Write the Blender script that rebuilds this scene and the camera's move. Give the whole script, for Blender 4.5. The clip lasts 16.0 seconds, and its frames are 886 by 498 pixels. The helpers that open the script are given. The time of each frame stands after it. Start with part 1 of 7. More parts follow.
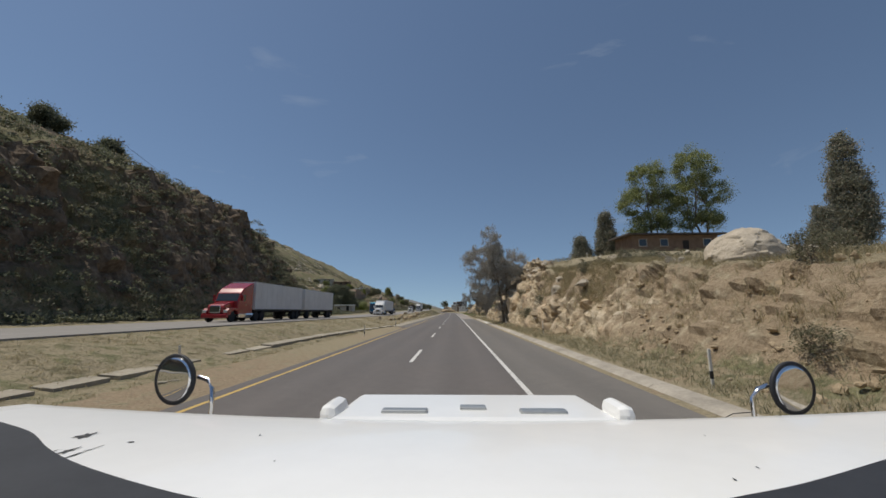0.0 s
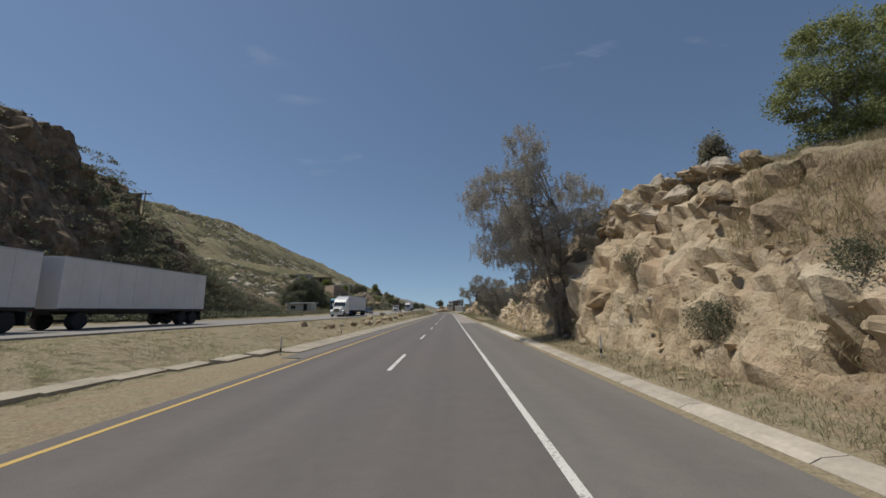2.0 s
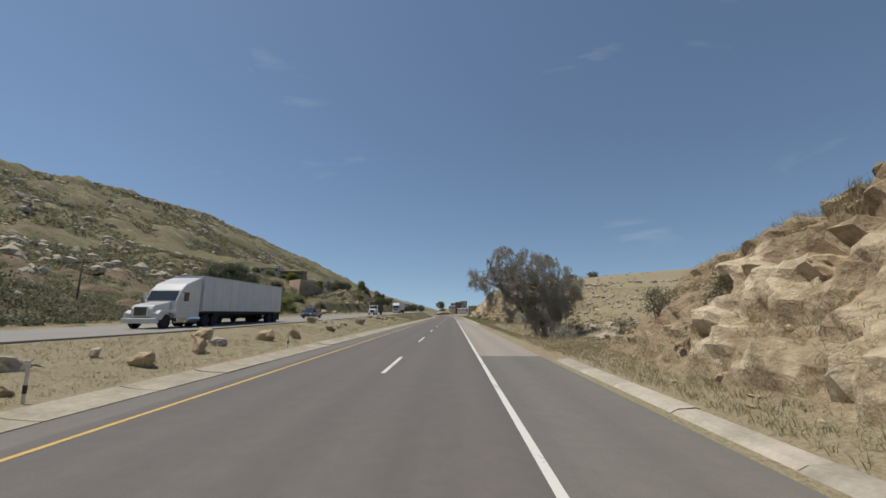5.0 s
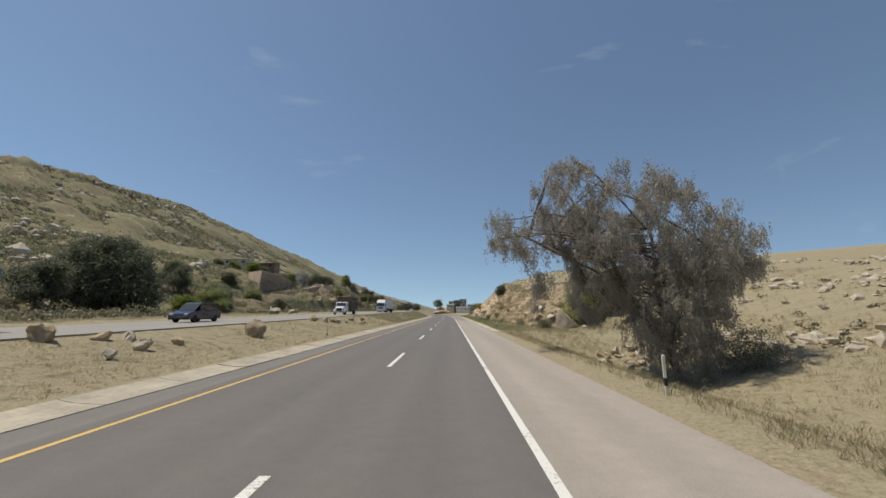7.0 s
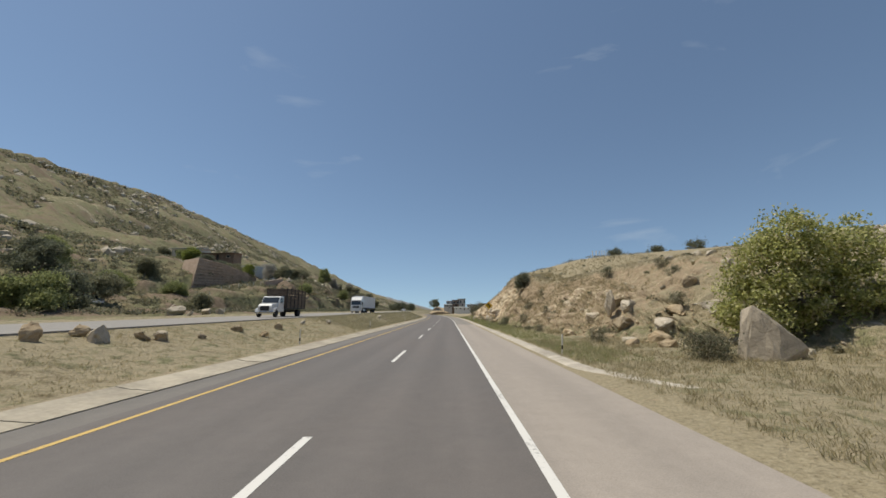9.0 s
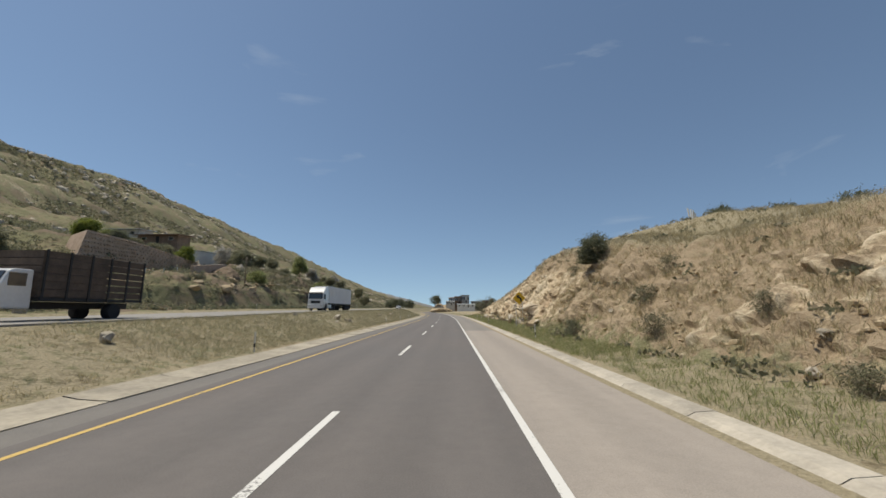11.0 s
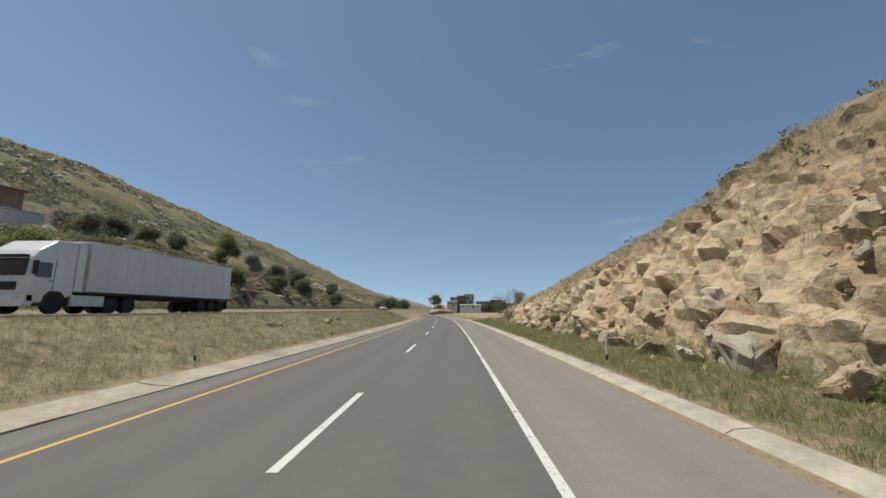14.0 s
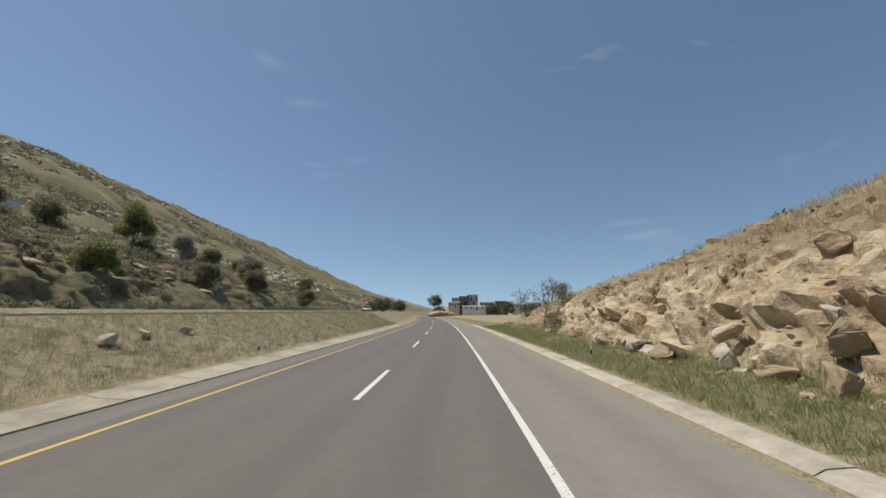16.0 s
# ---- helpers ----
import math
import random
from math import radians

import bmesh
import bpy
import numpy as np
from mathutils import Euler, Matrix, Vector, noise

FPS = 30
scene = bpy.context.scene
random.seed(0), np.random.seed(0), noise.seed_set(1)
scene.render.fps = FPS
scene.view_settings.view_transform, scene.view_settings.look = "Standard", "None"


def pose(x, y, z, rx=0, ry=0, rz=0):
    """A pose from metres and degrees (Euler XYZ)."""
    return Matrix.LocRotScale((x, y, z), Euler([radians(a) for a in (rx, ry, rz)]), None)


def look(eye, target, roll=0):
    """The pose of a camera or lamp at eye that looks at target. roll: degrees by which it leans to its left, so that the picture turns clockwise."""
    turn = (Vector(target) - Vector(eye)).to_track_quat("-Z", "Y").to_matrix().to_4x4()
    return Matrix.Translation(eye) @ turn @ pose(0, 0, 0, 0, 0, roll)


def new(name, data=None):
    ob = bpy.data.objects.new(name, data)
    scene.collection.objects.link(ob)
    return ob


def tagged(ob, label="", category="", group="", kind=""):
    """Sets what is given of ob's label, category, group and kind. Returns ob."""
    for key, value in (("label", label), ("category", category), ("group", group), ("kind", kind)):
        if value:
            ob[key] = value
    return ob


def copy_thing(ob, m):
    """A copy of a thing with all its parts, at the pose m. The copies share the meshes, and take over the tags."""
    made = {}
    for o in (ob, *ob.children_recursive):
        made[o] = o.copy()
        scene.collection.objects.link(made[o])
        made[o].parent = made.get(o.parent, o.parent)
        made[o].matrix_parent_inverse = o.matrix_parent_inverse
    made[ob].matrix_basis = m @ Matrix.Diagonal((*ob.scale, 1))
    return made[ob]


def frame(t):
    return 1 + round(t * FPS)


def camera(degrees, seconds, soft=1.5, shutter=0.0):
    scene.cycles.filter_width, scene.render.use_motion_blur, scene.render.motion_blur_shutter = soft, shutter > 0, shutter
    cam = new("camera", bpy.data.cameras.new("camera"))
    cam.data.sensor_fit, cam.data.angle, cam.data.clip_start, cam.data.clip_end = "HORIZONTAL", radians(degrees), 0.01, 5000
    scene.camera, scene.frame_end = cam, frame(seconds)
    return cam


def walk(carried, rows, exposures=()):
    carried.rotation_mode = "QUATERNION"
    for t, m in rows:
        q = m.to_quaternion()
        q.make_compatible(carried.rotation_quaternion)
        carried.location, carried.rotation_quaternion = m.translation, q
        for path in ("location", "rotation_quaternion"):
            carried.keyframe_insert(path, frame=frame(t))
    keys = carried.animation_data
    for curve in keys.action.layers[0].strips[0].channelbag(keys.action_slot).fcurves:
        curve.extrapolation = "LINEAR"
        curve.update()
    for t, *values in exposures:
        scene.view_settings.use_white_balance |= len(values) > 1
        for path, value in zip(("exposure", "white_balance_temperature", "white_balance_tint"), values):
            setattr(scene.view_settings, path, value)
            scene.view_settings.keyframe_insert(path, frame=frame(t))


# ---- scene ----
# The camera: a dash camera in a lorry on the right-hand lane of a dual carriageway.
cam = camera(98.6, 16.0, soft=1.6)
PATH = [  # seconds, x, y, z, pitch, roll, yaw
    (0.0, 0.000, 0.00, 2.10, 99.19, 0.15, 1.63),
    (0.5, 0.102, 8.24, 2.10, 99.17, 0.07, 1.13),
    (1.0, 0.181, 16.34, 2.10, 99.22, 0.06, 0.83),
    (1.5, 0.282, 24.36, 2.10, 99.21, 0.13, 0.88),
    (2.0, 0.386, 32.34, 2.10, 99.15, 0.15, 1.04),
    (2.5, 0.486, 40.25, 2.10, 99.13, 0.18, 0.77),
    (3.0, 0.589, 48.01, 2.10, 99.16, 0.16, 0.63),
    (3.5, 0.633, 55.51, 2.10, 99.29, 0.08, 0.73),
    (4.0, 0.676, 62.86, 2.10, 99.48, -0.04, 1.06),
    (4.5, 0.664, 70.12, 2.10, 99.56, -0.14, 1.38),
    (5.2, 0.643, 80.26, 2.10, 99.50, -0.12, 1.36),
    (6.0, 0.621, 91.69, 2.10, 99.44, -0.11, 1.33),
    (6.8, 0.600, 103.02, 2.10, 99.38, -0.09, 1.30),
    (7.0, 0.603, 106.00, 2.10, 99.38, -0.01, 1.12),
    (7.5, 0.607, 113.30, 2.10, 99.31, 0.14, 1.03),
    (8.0, 0.608, 120.48, 2.10, 99.33, 0.15, 0.98),
    (8.5, 0.602, 127.48, 2.10, 99.36, 0.06, 0.88),
    (9.0, 0.597, 134.39, 2.10, 99.45, -0.02, 0.77),
    (9.7, 0.595, 144.34, 2.10, 99.32, -0.02, 0.89),
    (10.5, 0.593, 155.79, 2.10, 99.17, -0.02, 1.02),
    (11.5, 0.590, 170.18, 2.10, 98.99, -0.02, 1.19),
    (12.0, 0.608, 177.54, 2.10, 98.93, -0.10, 1.21),
    (12.5, 0.612, 184.83, 2.10, 98.99, -0.23, 1.29),
    (13.0, 0.604, 192.01, 2.10, 99.08, -0.22, 1.39),
    (13.5, 0.600, 199.04, 2.10, 99.18, -0.03, 1.41),
    (14.0, 0.601, 205.92, 2.10, 99.30, 0.08, 1.41),
    (14.5, 0.597, 212.66, 2.10, 99.40, 0.01, 1.44),
    (15.0, 0.590, 219.25, 2.10, 99.46, -0.06, 1.50),
    (15.5, 0.590, 225.58, 2.10, 99.54, -0.06, 1.57),
    (16.0, 0.598, 231.51, 2.10, 99.60, -0.02, 1.65),
]
EXPOSURE = [(0.0, -0.26, 6700, 9), (2.5, -0.22, 6700, 9), (3.4, -0.12, 6700, 8), (4.5, -0.08, 6750, 8), (7.0, 0.12, 6950, 7), (16.0, 0.12, 6950, 7)]
walk(cam, [(t, pose(x, y, z, p, r, w)) for t, x, y, z, p, r, w in PATH], EXPOSURE)

# ---- daylight ----
SUN_ELEVATION, SUN_FROM = radians(67), Vector((-0.99, 0.10, 0)).normalized()
world = bpy.data.worlds.new("sky")
scene.world = world
world.use_nodes = True
wn, wl = world.node_tree.nodes, world.node_tree.links
wn.clear()
sky = wn.new("ShaderNodeTexSky")
sky.sky_type, sky.sun_disc = "NISHITA", False
sky.sun_elevation = SUN_ELEVATION
sky.sun_rotation = math.atan2(SUN_FROM.x, SUN_FROM.y)
sky.altitude, sky.air_density, sky.dust_density, sky.ozone_density = 1900, 1.15, 0.9, 1.6
# thin high cirrus, mixed a little into the blue
coords = wn.new("ShaderNodeTexCoord")
stretch = wn.new("ShaderNodeMapping")
stretch.inputs["Scale"].default_value = (2.2, 5.0, 9.0)
stretch.inputs["Rotation"].default_value = (0.15, 0.25, 0.5)
wisps = wn.new("ShaderNodeTexNoise")
wisps.inputs["Scale"].default_value, wisps.inputs["Detail"].default_value = 1.3, 7.0
wisps.inputs["Distortion"].default_value = 0.5
thin = wn.new("ShaderNodeMapRange")
thin.inputs["From Min"].default_value, thin.inputs["From Max"].default_value = 0.64, 0.9
thin.inputs["To Min"].default_value, thin.inputs["To Max"].default_value = 0.02, 0.40
cloudy = wn.new("ShaderNodeMixRGB")
cloudy.inputs[2].default_value = (5.2, 5.7, 6.4, 1)
back = wn.new("ShaderNodeBackground")
back.inputs["Strength"].default_value = 0.108
wout = wn.new("ShaderNodeOutputWorld")
lifted = wn.new("ShaderNodeVectorMath")
lifted.operation = "ADD"
lifted.inputs[1].default_value = (0, 0, 0.11)
wl.new(coords.outputs["Generated"], lifted.inputs[0])
wl.new(lifted.outputs["Vector"], sky.inputs["Vector"])
wl.new(coords.outputs["Generated"], stretch.inputs["Vector"])
wl.new(stretch.outputs["Vector"], wisps.inputs["Vector"])
wl.new(wisps.outputs["Fac"], thin.inputs["Value"])
wl.new(thin.outputs["Result"], cloudy.inputs[0])
clear = wn.new("ShaderNodeMixRGB")  # dry highland air
clear.blend_type, clear.inputs[0].default_value, clear.inputs[2].default_value = "MULTIPLY", 1.0, (0.97, 1.0, 0.99, 1)
wl.new(sky.outputs["Color"], clear.inputs[1])
wl.new(clear.outputs["Color"], cloudy.inputs[1])
wl.new(cloudy.outputs["Color"], back.inputs["Color"])
wl.new(back.outputs["Background"], wout.inputs["Surface"])
sun = new("sun", bpy.data.lights.new("sun", "SUN"))
sun.data.energy, sun.data.angle, sun.data.color = 3.9, radians(0.53), (1.0, 0.95, 0.87)
away = SUN_FROM * math.cos(SUN_ELEVATION) + Vector((0, 0, math.sin(SUN_ELEVATION)))
sun.matrix_world = look(away * 100, (0, 0, 0))

# ---- materials ----
def material(name, rough=0.9, metal=0.0):
    m = bpy.data.materials.new(name)
    m.use_nodes = True
    return m, m.node_tree.nodes, m.node_tree.links, m.node_tree.nodes["Principled BSDF"]


def tex_noise(nodes, links, scale, detail=4.0, rough=0.55, vector=None, distort=0.0):
    n = nodes.new("ShaderNodeTexNoise")
    n.inputs["Scale"].default_value, n.inputs["Detail"].default_value = scale, detail
    n.inputs["Roughness"].default_value, n.inputs["Distortion"].default_value = rough, distort
    if vector:
        links.new(vector, n.inputs["Vector"])
    return n.outputs["Fac"]


def ramp(nodes, links, value, stops):
    r = nodes.new("ShaderNodeValToRGB")
    e = r.color_ramp.elements
    while len(e) < len(stops):
        e.new(0.5)
    for k, (at, col) in enumerate(stops):
        e[k].position, e[k].color = at, (*col, 1) if len(col) == 3 else col
    links.new(value, r.inputs["Fac"])
    return r.outputs["Color"]


def mix(nodes, links, fac, a, b, mode="MIX"):
    n = nodes.new("ShaderNodeMixRGB")
    n.blend_type = mode
    for k, v in ((0, fac), (1, a), (2, b)):
        if hasattr(v, "is_linked"):
            links.new(v, n.inputs[k])
        else:
            n.inputs[k].default_value = v if k == 0 else (*v, 1)
    return n.outputs["Color"]


def math_node(nodes, links, op, a, b=0.0, clamp=False):
    n = nodes.new("ShaderNodeMath")
    n.operation, n.use_clamp = op, clamp
    for k, v in ((0, a), (1, b)):
        if hasattr(v, "is_linked"):
            links.new(v, n.inputs[k])
        else:
            n.inputs[k].default_value = v
    return n.outputs["Value"]


def bump(nodes, links, bsdf, height, strength, distance, under=None):
    b = nodes.new("ShaderNodeBump")
    b.inputs["Strength"].default_value, b.inputs["Distance"].default_value = strength, distance
    links.new(height, b.inputs["Height"])
    if under:
        links.new(under, b.inputs["Normal"])
    links.new(b.outputs["Normal"], bsdf.inputs["Normal"])
    return b.outputs["Normal"]


def position(nodes):
    return nodes.new("ShaderNodeNewGeometry").outputs["Position"]


def local(nodes):
    return nodes.new("ShaderNodeTexCoord").outputs["Object"]


def plain(name, col, rough=0.7, metal=0.0, vary=0.12, scale=6.0, grain=0.0, coat=0.0, rand=0.0):
    """A simple surface: a base colour with blotches at two scales, and fine relief."""
    m, n, l, b = material(name)
    at = local(n)
    big = tex_noise(n, l, scale, 5, 0.6, at)
    fine = tex_noise(n, l, scale * 9, 3, 0.6, at)
    dark, light = [c * (1 - vary * 1.6) for c in col], [min(1, c * (1 + vary)) for c in col]
    c = ramp(n, l, big, [(0.32, dark), (0.68, light)])
    c = mix(n, l, 0.35, c, ramp(n, l, fine, [(0.3, dark), (0.7, light)]))
    if rand:
        info = n.new("ShaderNodeObjectInfo").outputs["Random"]
        c = mix(n, l, 1.0, c, ramp(n, l, info, [(0, (1 - rand,) * 3), (1, (1.0,) * 3)]), "MULTIPLY")
    l.new(c, b.inputs["Base Color"])
    b.inputs["Roughness"].default_value, b.inputs["Metallic"].default_value = rough, metal
    b.inputs["Coat Weight"].default_value = coat
    if grain:
        bump(n, l, b, fine, 0.6, grain)
    return m


def ground_material():
    """Soil, dry grass, green weeds and bare rock, chosen by the sheet's own masks."""
    m, n, l, b = material("hillside_ground")
    at = position(n)

    def mask(name):
        a = n.new("ShaderNodeAttribute")
        a.attribute_name = name
        return a.outputs["Fac"]

    big = tex_noise(n, l, 0.22, 5, 0.6, at)
    mid = tex_noise(n, l, 1.6, 6, 0.65, at)
    fine = tex_noise(n, l, 11.0, 5, 0.7, at)
    dust = ramp(n, l, fine, [(0.25, (0.205, 0.148, 0.095)), (0.5, (0.305, 0.235, 0.157)), (0.75, (0.40, 0.325, 0.23))])
    straw = ramp(n, l, fine, [(0.25, (0.18, 0.147, 0.09)), (0.5, (0.305, 0.258, 0.17)), (0.78, (0.41, 0.355, 0.245))])
    weed = ramp(n, l, fine, [(0.25, (0.115, 0.118, 0.062)), (0.55, (0.205, 0.195, 0.108)), (0.8, (0.30, 0.28, 0.17))])
    tuft = tex_noise(n, l, 0.85, 7, 0.75, at)
    weed = mix(n, l, ramp(n, l, tuft, [(0.50, (0, 0, 0)), (0.60, (0.8, 0.8, 0.8))]), weed, (0.075, 0.08, 0.042))
    blotch = tex_noise(n, l, 0.28, 6, 0.7, at)
    weed = mix(n, l, ramp(n, l, blotch, [(0.46, (0, 0, 0)), (0.60, (0.75, 0.75, 0.75))]), weed, ramp(n, l, fine, [(0.3, (0.13, 0.098, 0.062)), (0.7, (0.29, 0.225, 0.15))]))
    stain = ramp(n, l, big, [(0.3, (0.40, 0.30, 0.19)), (0.5, (0.50, 0.415, 0.295)), (0.7, (0.57, 0.51, 0.40))])
    chip = ramp(n, l, mid, [(0.3, (0.36, 0.28, 0.185)), (0.5, (0.51, 0.43, 0.31)), (0.72, (0.61, 0.54, 0.43))])
    stone = mix(n, l, 0.5, stain, chip)
    stone = mix(n, l, 1.0, stone, ramp(n, l, mask("tone"), [(0.1, (0.74, 0.73, 0.72)), (0.5, (1.0, 0.97, 0.93)), (0.9, (1.16, 1.15, 1.14))]), "MULTIPLY")
    red = tex_noise(n, l, 0.35, 4, 0.6, at)
    stone = mix(n, l, math_node(n, l, "MULTIPLY", ramp(n, l, red, [(0.5, (0, 0, 0)), (0.66, (1, 1, 1))]), 0.45), stone, (0.40, 0.24, 0.14))
    def patchy(name, gain, noise_value):
        v = math_node(n, l, "ADD", mask(name), math_node(n, l, "MULTIPLY", math_node(n, l, "SUBTRACT", noise_value, 0.5), gain))
        return ramp(n, l, v, [(0.38, (0, 0, 0)), (0.62, (1, 1, 1))])

    c = mix(n, l, patchy("dry", 1.6, mid), dust, straw)
    c = mix(n, l, patchy("green", 1.8, mid), c, weed)
    c = mix(n, l, patchy("rock", 1.3, mid), c, stone)
    # brown soil; on the left cut this dark colour also paints in its shade
    loam_shade = ramp(n, l, mid, [(0.3, (0.10, 0.075, 0.052)), (0.5, (0.18, 0.135, 0.095)), (0.72, (0.27, 0.21, 0.15))])
    c = mix(n, l, patchy("loam_shade", 0.9, mid), c, loam_shade)
    b.inputs["Roughness"].default_value = 0.95
    b.inputs["Specular IOR Level"].default_value = 0.15
    stony = patchy("rock", 0.6, mid)
    # joints in the rock: two sets, bent by noise, flatter than they are high
    bent = n.new("ShaderNodeVectorMath")
    bent.operation = "MULTIPLY_ADD"
    wander = n.new("ShaderNodeTexNoise")
    wander.inputs["Scale"].default_value, wander.inputs["Detail"].default_value = 0.9, 4.0
    l.new(at, wander.inputs["Vector"])
    l.new(wander.outputs["Color"], bent.inputs[0])
    bent.inputs[1].default_value = (1.3, 1.3, 1.3)
    l.new(at, bent.inputs[2])
    squash = n.new("ShaderNodeMapping")
    squash.inputs["Scale"].default_value, squash.inputs["Rotation"].default_value = (0.8, 0.55, 1.5), (0.25, 0.1, 0)
    l.new(bent.outputs["Vector"], squash.inputs["Vector"])
    v, v2 = n.new("ShaderNodeTexVoronoi"), n.new("ShaderNodeTexVoronoi")
    for tex, size in ((v, 0.75), (v2, 2.3)):
        tex.feature, tex.inputs["Scale"].default_value = "DISTANCE_TO_EDGE", size
        l.new(squash.outputs["Vector"], tex.inputs["Vector"])
    crack = ramp(n, l, v.outputs["Distance"], [(0.0, (0, 0, 0)), (0.06, (1, 1, 1))])
    seam = ramp(n, l, v2.outputs["Distance"], [(0.0, (0, 0, 0)), (0.045, (1, 1, 1))])
    crack = mix(n, l, 1.0, crack, seam, "MULTIPLY")
    crack = mix(n, l, stony, (1, 1, 1), crack)
    c = mix(n, l, math_node(n, l, "MULTIPLY", math_node(n, l, "SUBTRACT", 1.0, crack), 0.12), c, (0.16, 0.115, 0.075))
    l.new(c, b.inputs["Base Color"])
    nn = bump(n, l, b, crack, 0.35, 0.05)
    nn = bump(n, l, b, mid, 0.9, 0.22, nn)
    bump(n, l, b, fine, 0.8, 0.06, nn)
    return m


def asphalt_material(name, base, tint):
    m, n, l, b = material(name)
    at = position(n)
    long_way = n.new("ShaderNodeMapping")
    long_way.inputs["Scale"].default_value = (1.1, 0.035, 1)
    l.new(at, long_way.inputs["Vector"])
    tracks = tex_noise(n, l, 1.0, 4, 0.6, long_way.outputs["Vector"])
    patch = tex_noise(n, l, 0.13, 5, 0.6, at)
    grit = tex_noise(n, l, 45.0, 3, 0.7, at)
    dark = [c * 0.72 for c in base]
    c = ramp(n, l, tracks, [(0.33, dark), (0.66, base)])
    c = mix(n, l, 0.55, c, ramp(n, l, patch, [(0.35, base), (0.7, tint)]))
    # wheel tracks worn pale, an oil-darkened strip between them
    apart = n.new("ShaderNodeSeparateXYZ")
    l.new(at, apart.inputs[0])
    across = math_node(n, l, "ADD", math_node(n, l, "MULTIPLY", apart.outputs[0], 3.378), math_node(n, l, "MULTIPLY", tracks, 1.6))
    band = math_node(n, l, "MULTIPLY_ADD", math_node(n, l, "COSINE", math_node(n, l, "ADD", across, 2.2)), 0.5)
    band.node.inputs[2].default_value = 0.5
    c = mix(n, l, 0.75, c, mix(n, l, 1.0, c, ramp(n, l, band, [(0.0, (0.88, 0.875, 0.87)), (1.0, (1.06, 1.05, 1.04))]), "MULTIPLY"))
    mottle = tex_noise(n, l, 2.3, 6, 0.75, at)
    c = mix(n, l, 0.45, c, mix(n, l, 1.0, c, ramp(n, l, mottle, [(0.3, (0.72, 0.72, 0.72)), (0.7, (1.25, 1.24, 1.22))]), "MULTIPLY"))
    c = mix(n, l, 0.3, c, ramp(n, l, grit, [(0.3, [v * 0.5 for v in base]), (0.7, [v * 1.5 for v in base])]))
    l.new(c, b.inputs["Base Color"])
    b.inputs["Roughness"].default_value = 0.8
    b.inputs["Specular IOR Level"].default_value = 0.35
    bump(n, l, b, grit, 0.5, 0.006)
    return m


def worn_paint(name, col, under, wear=0.45):
    m, n, l, b = material(name)
    at = position(n)
    chips = tex_noise(n, l, 14.0, 6, 0.7, at)
    patch = tex_noise(n, l, 0.8, 3, 0.6, at)
    amount = math_node(n, l, "ADD", math_node(n, l, "MULTIPLY", chips, 0.6), math_node(n, l, "MULTIPLY", patch, 0.4))
    gone = ramp(n, l, amount, [(wear - 0.05, (1, 1, 1)), (wear + 0.03, (0, 0, 0))])
    l.new(mix(n, l, gone, col, under), b.inputs["Base Color"])
    b.inputs["Roughness"].default_value = 0.7
    return m


def leaf_material(name, dark, light, dry=None):
    """Leaves: each one a little different, and some light passes through."""
    m, n, l, b = material(name)
    info = n.new("ShaderNodeNewGeometry").outputs["Random Per Island"]
    stops = [(0.0, dark), (0.75, light)]
    if dry:
        stops += [(0.86, dry), (1.0, dry)]
    c = ramp(n, l, info, stops)
    l.new(c, b.inputs["Base Color"])
    b.inputs["Roughness"].default_value = 0.55
    b.inputs["Specular IOR Level"].default_value = 0.35
    through_leaf = n.new("ShaderNodeBsdfTranslucent")
    l.new(c, through_leaf.inputs["Color"])
    both = n.new("ShaderNodeMixShader")
    both.inputs[0].default_value = 0.5
    l.new(b.outputs["BSDF"], both.inputs[1])
    l.new(through_leaf.outputs["BSDF"], both.inputs[2])
    l.new(both.outputs["Shader"], n["Material Output"].inputs["Surface"])
    return m


def rock_material(name, a, b_, c_, rand=0.3):
    m, n, l, b = material(name)
    at = position(n)
    big = tex_noise(n, l, 0.9, 5, 0.65, at)
    fine = tex_noise(n, l, 9.0, 6, 0.7, at)
    c = ramp(n, l, big, [(0.3, a), (0.5, b_), (0.7, c_)])
    c = mix(n, l, 0.4, c, ramp(n, l, fine, [(0.3, a), (0.7, c_)]))
    info = n.new("ShaderNodeObjectInfo").outputs["Random"]
    c = mix(n, l, 1.0, c, ramp(n, l, info, [(0, (1 - rand,) * 3), (1, (1.05, 1.0, 0.95))]), "MULTIPLY")
    l.new(c, b.inputs["Base Color"])
    b.inputs["Roughness"].default_value = 0.92
    b.inputs["Specular IOR Level"].default_value = 0.2
    nn = bump(n, l, b, big, 0.5, 0.12)
    bump(n, l, b, fine, 0.8, 0.035, nn)
    return m


def glass_material(name, col=(0.02, 0.025, 0.03)):
    m, n, l, b = material(name)
    b.inputs["Base Color"].default_value = (*col, 1)
    b.inputs["Roughness"].default_value, b.inputs["Specular IOR Level"].default_value = 0.04, 0.8
    return m


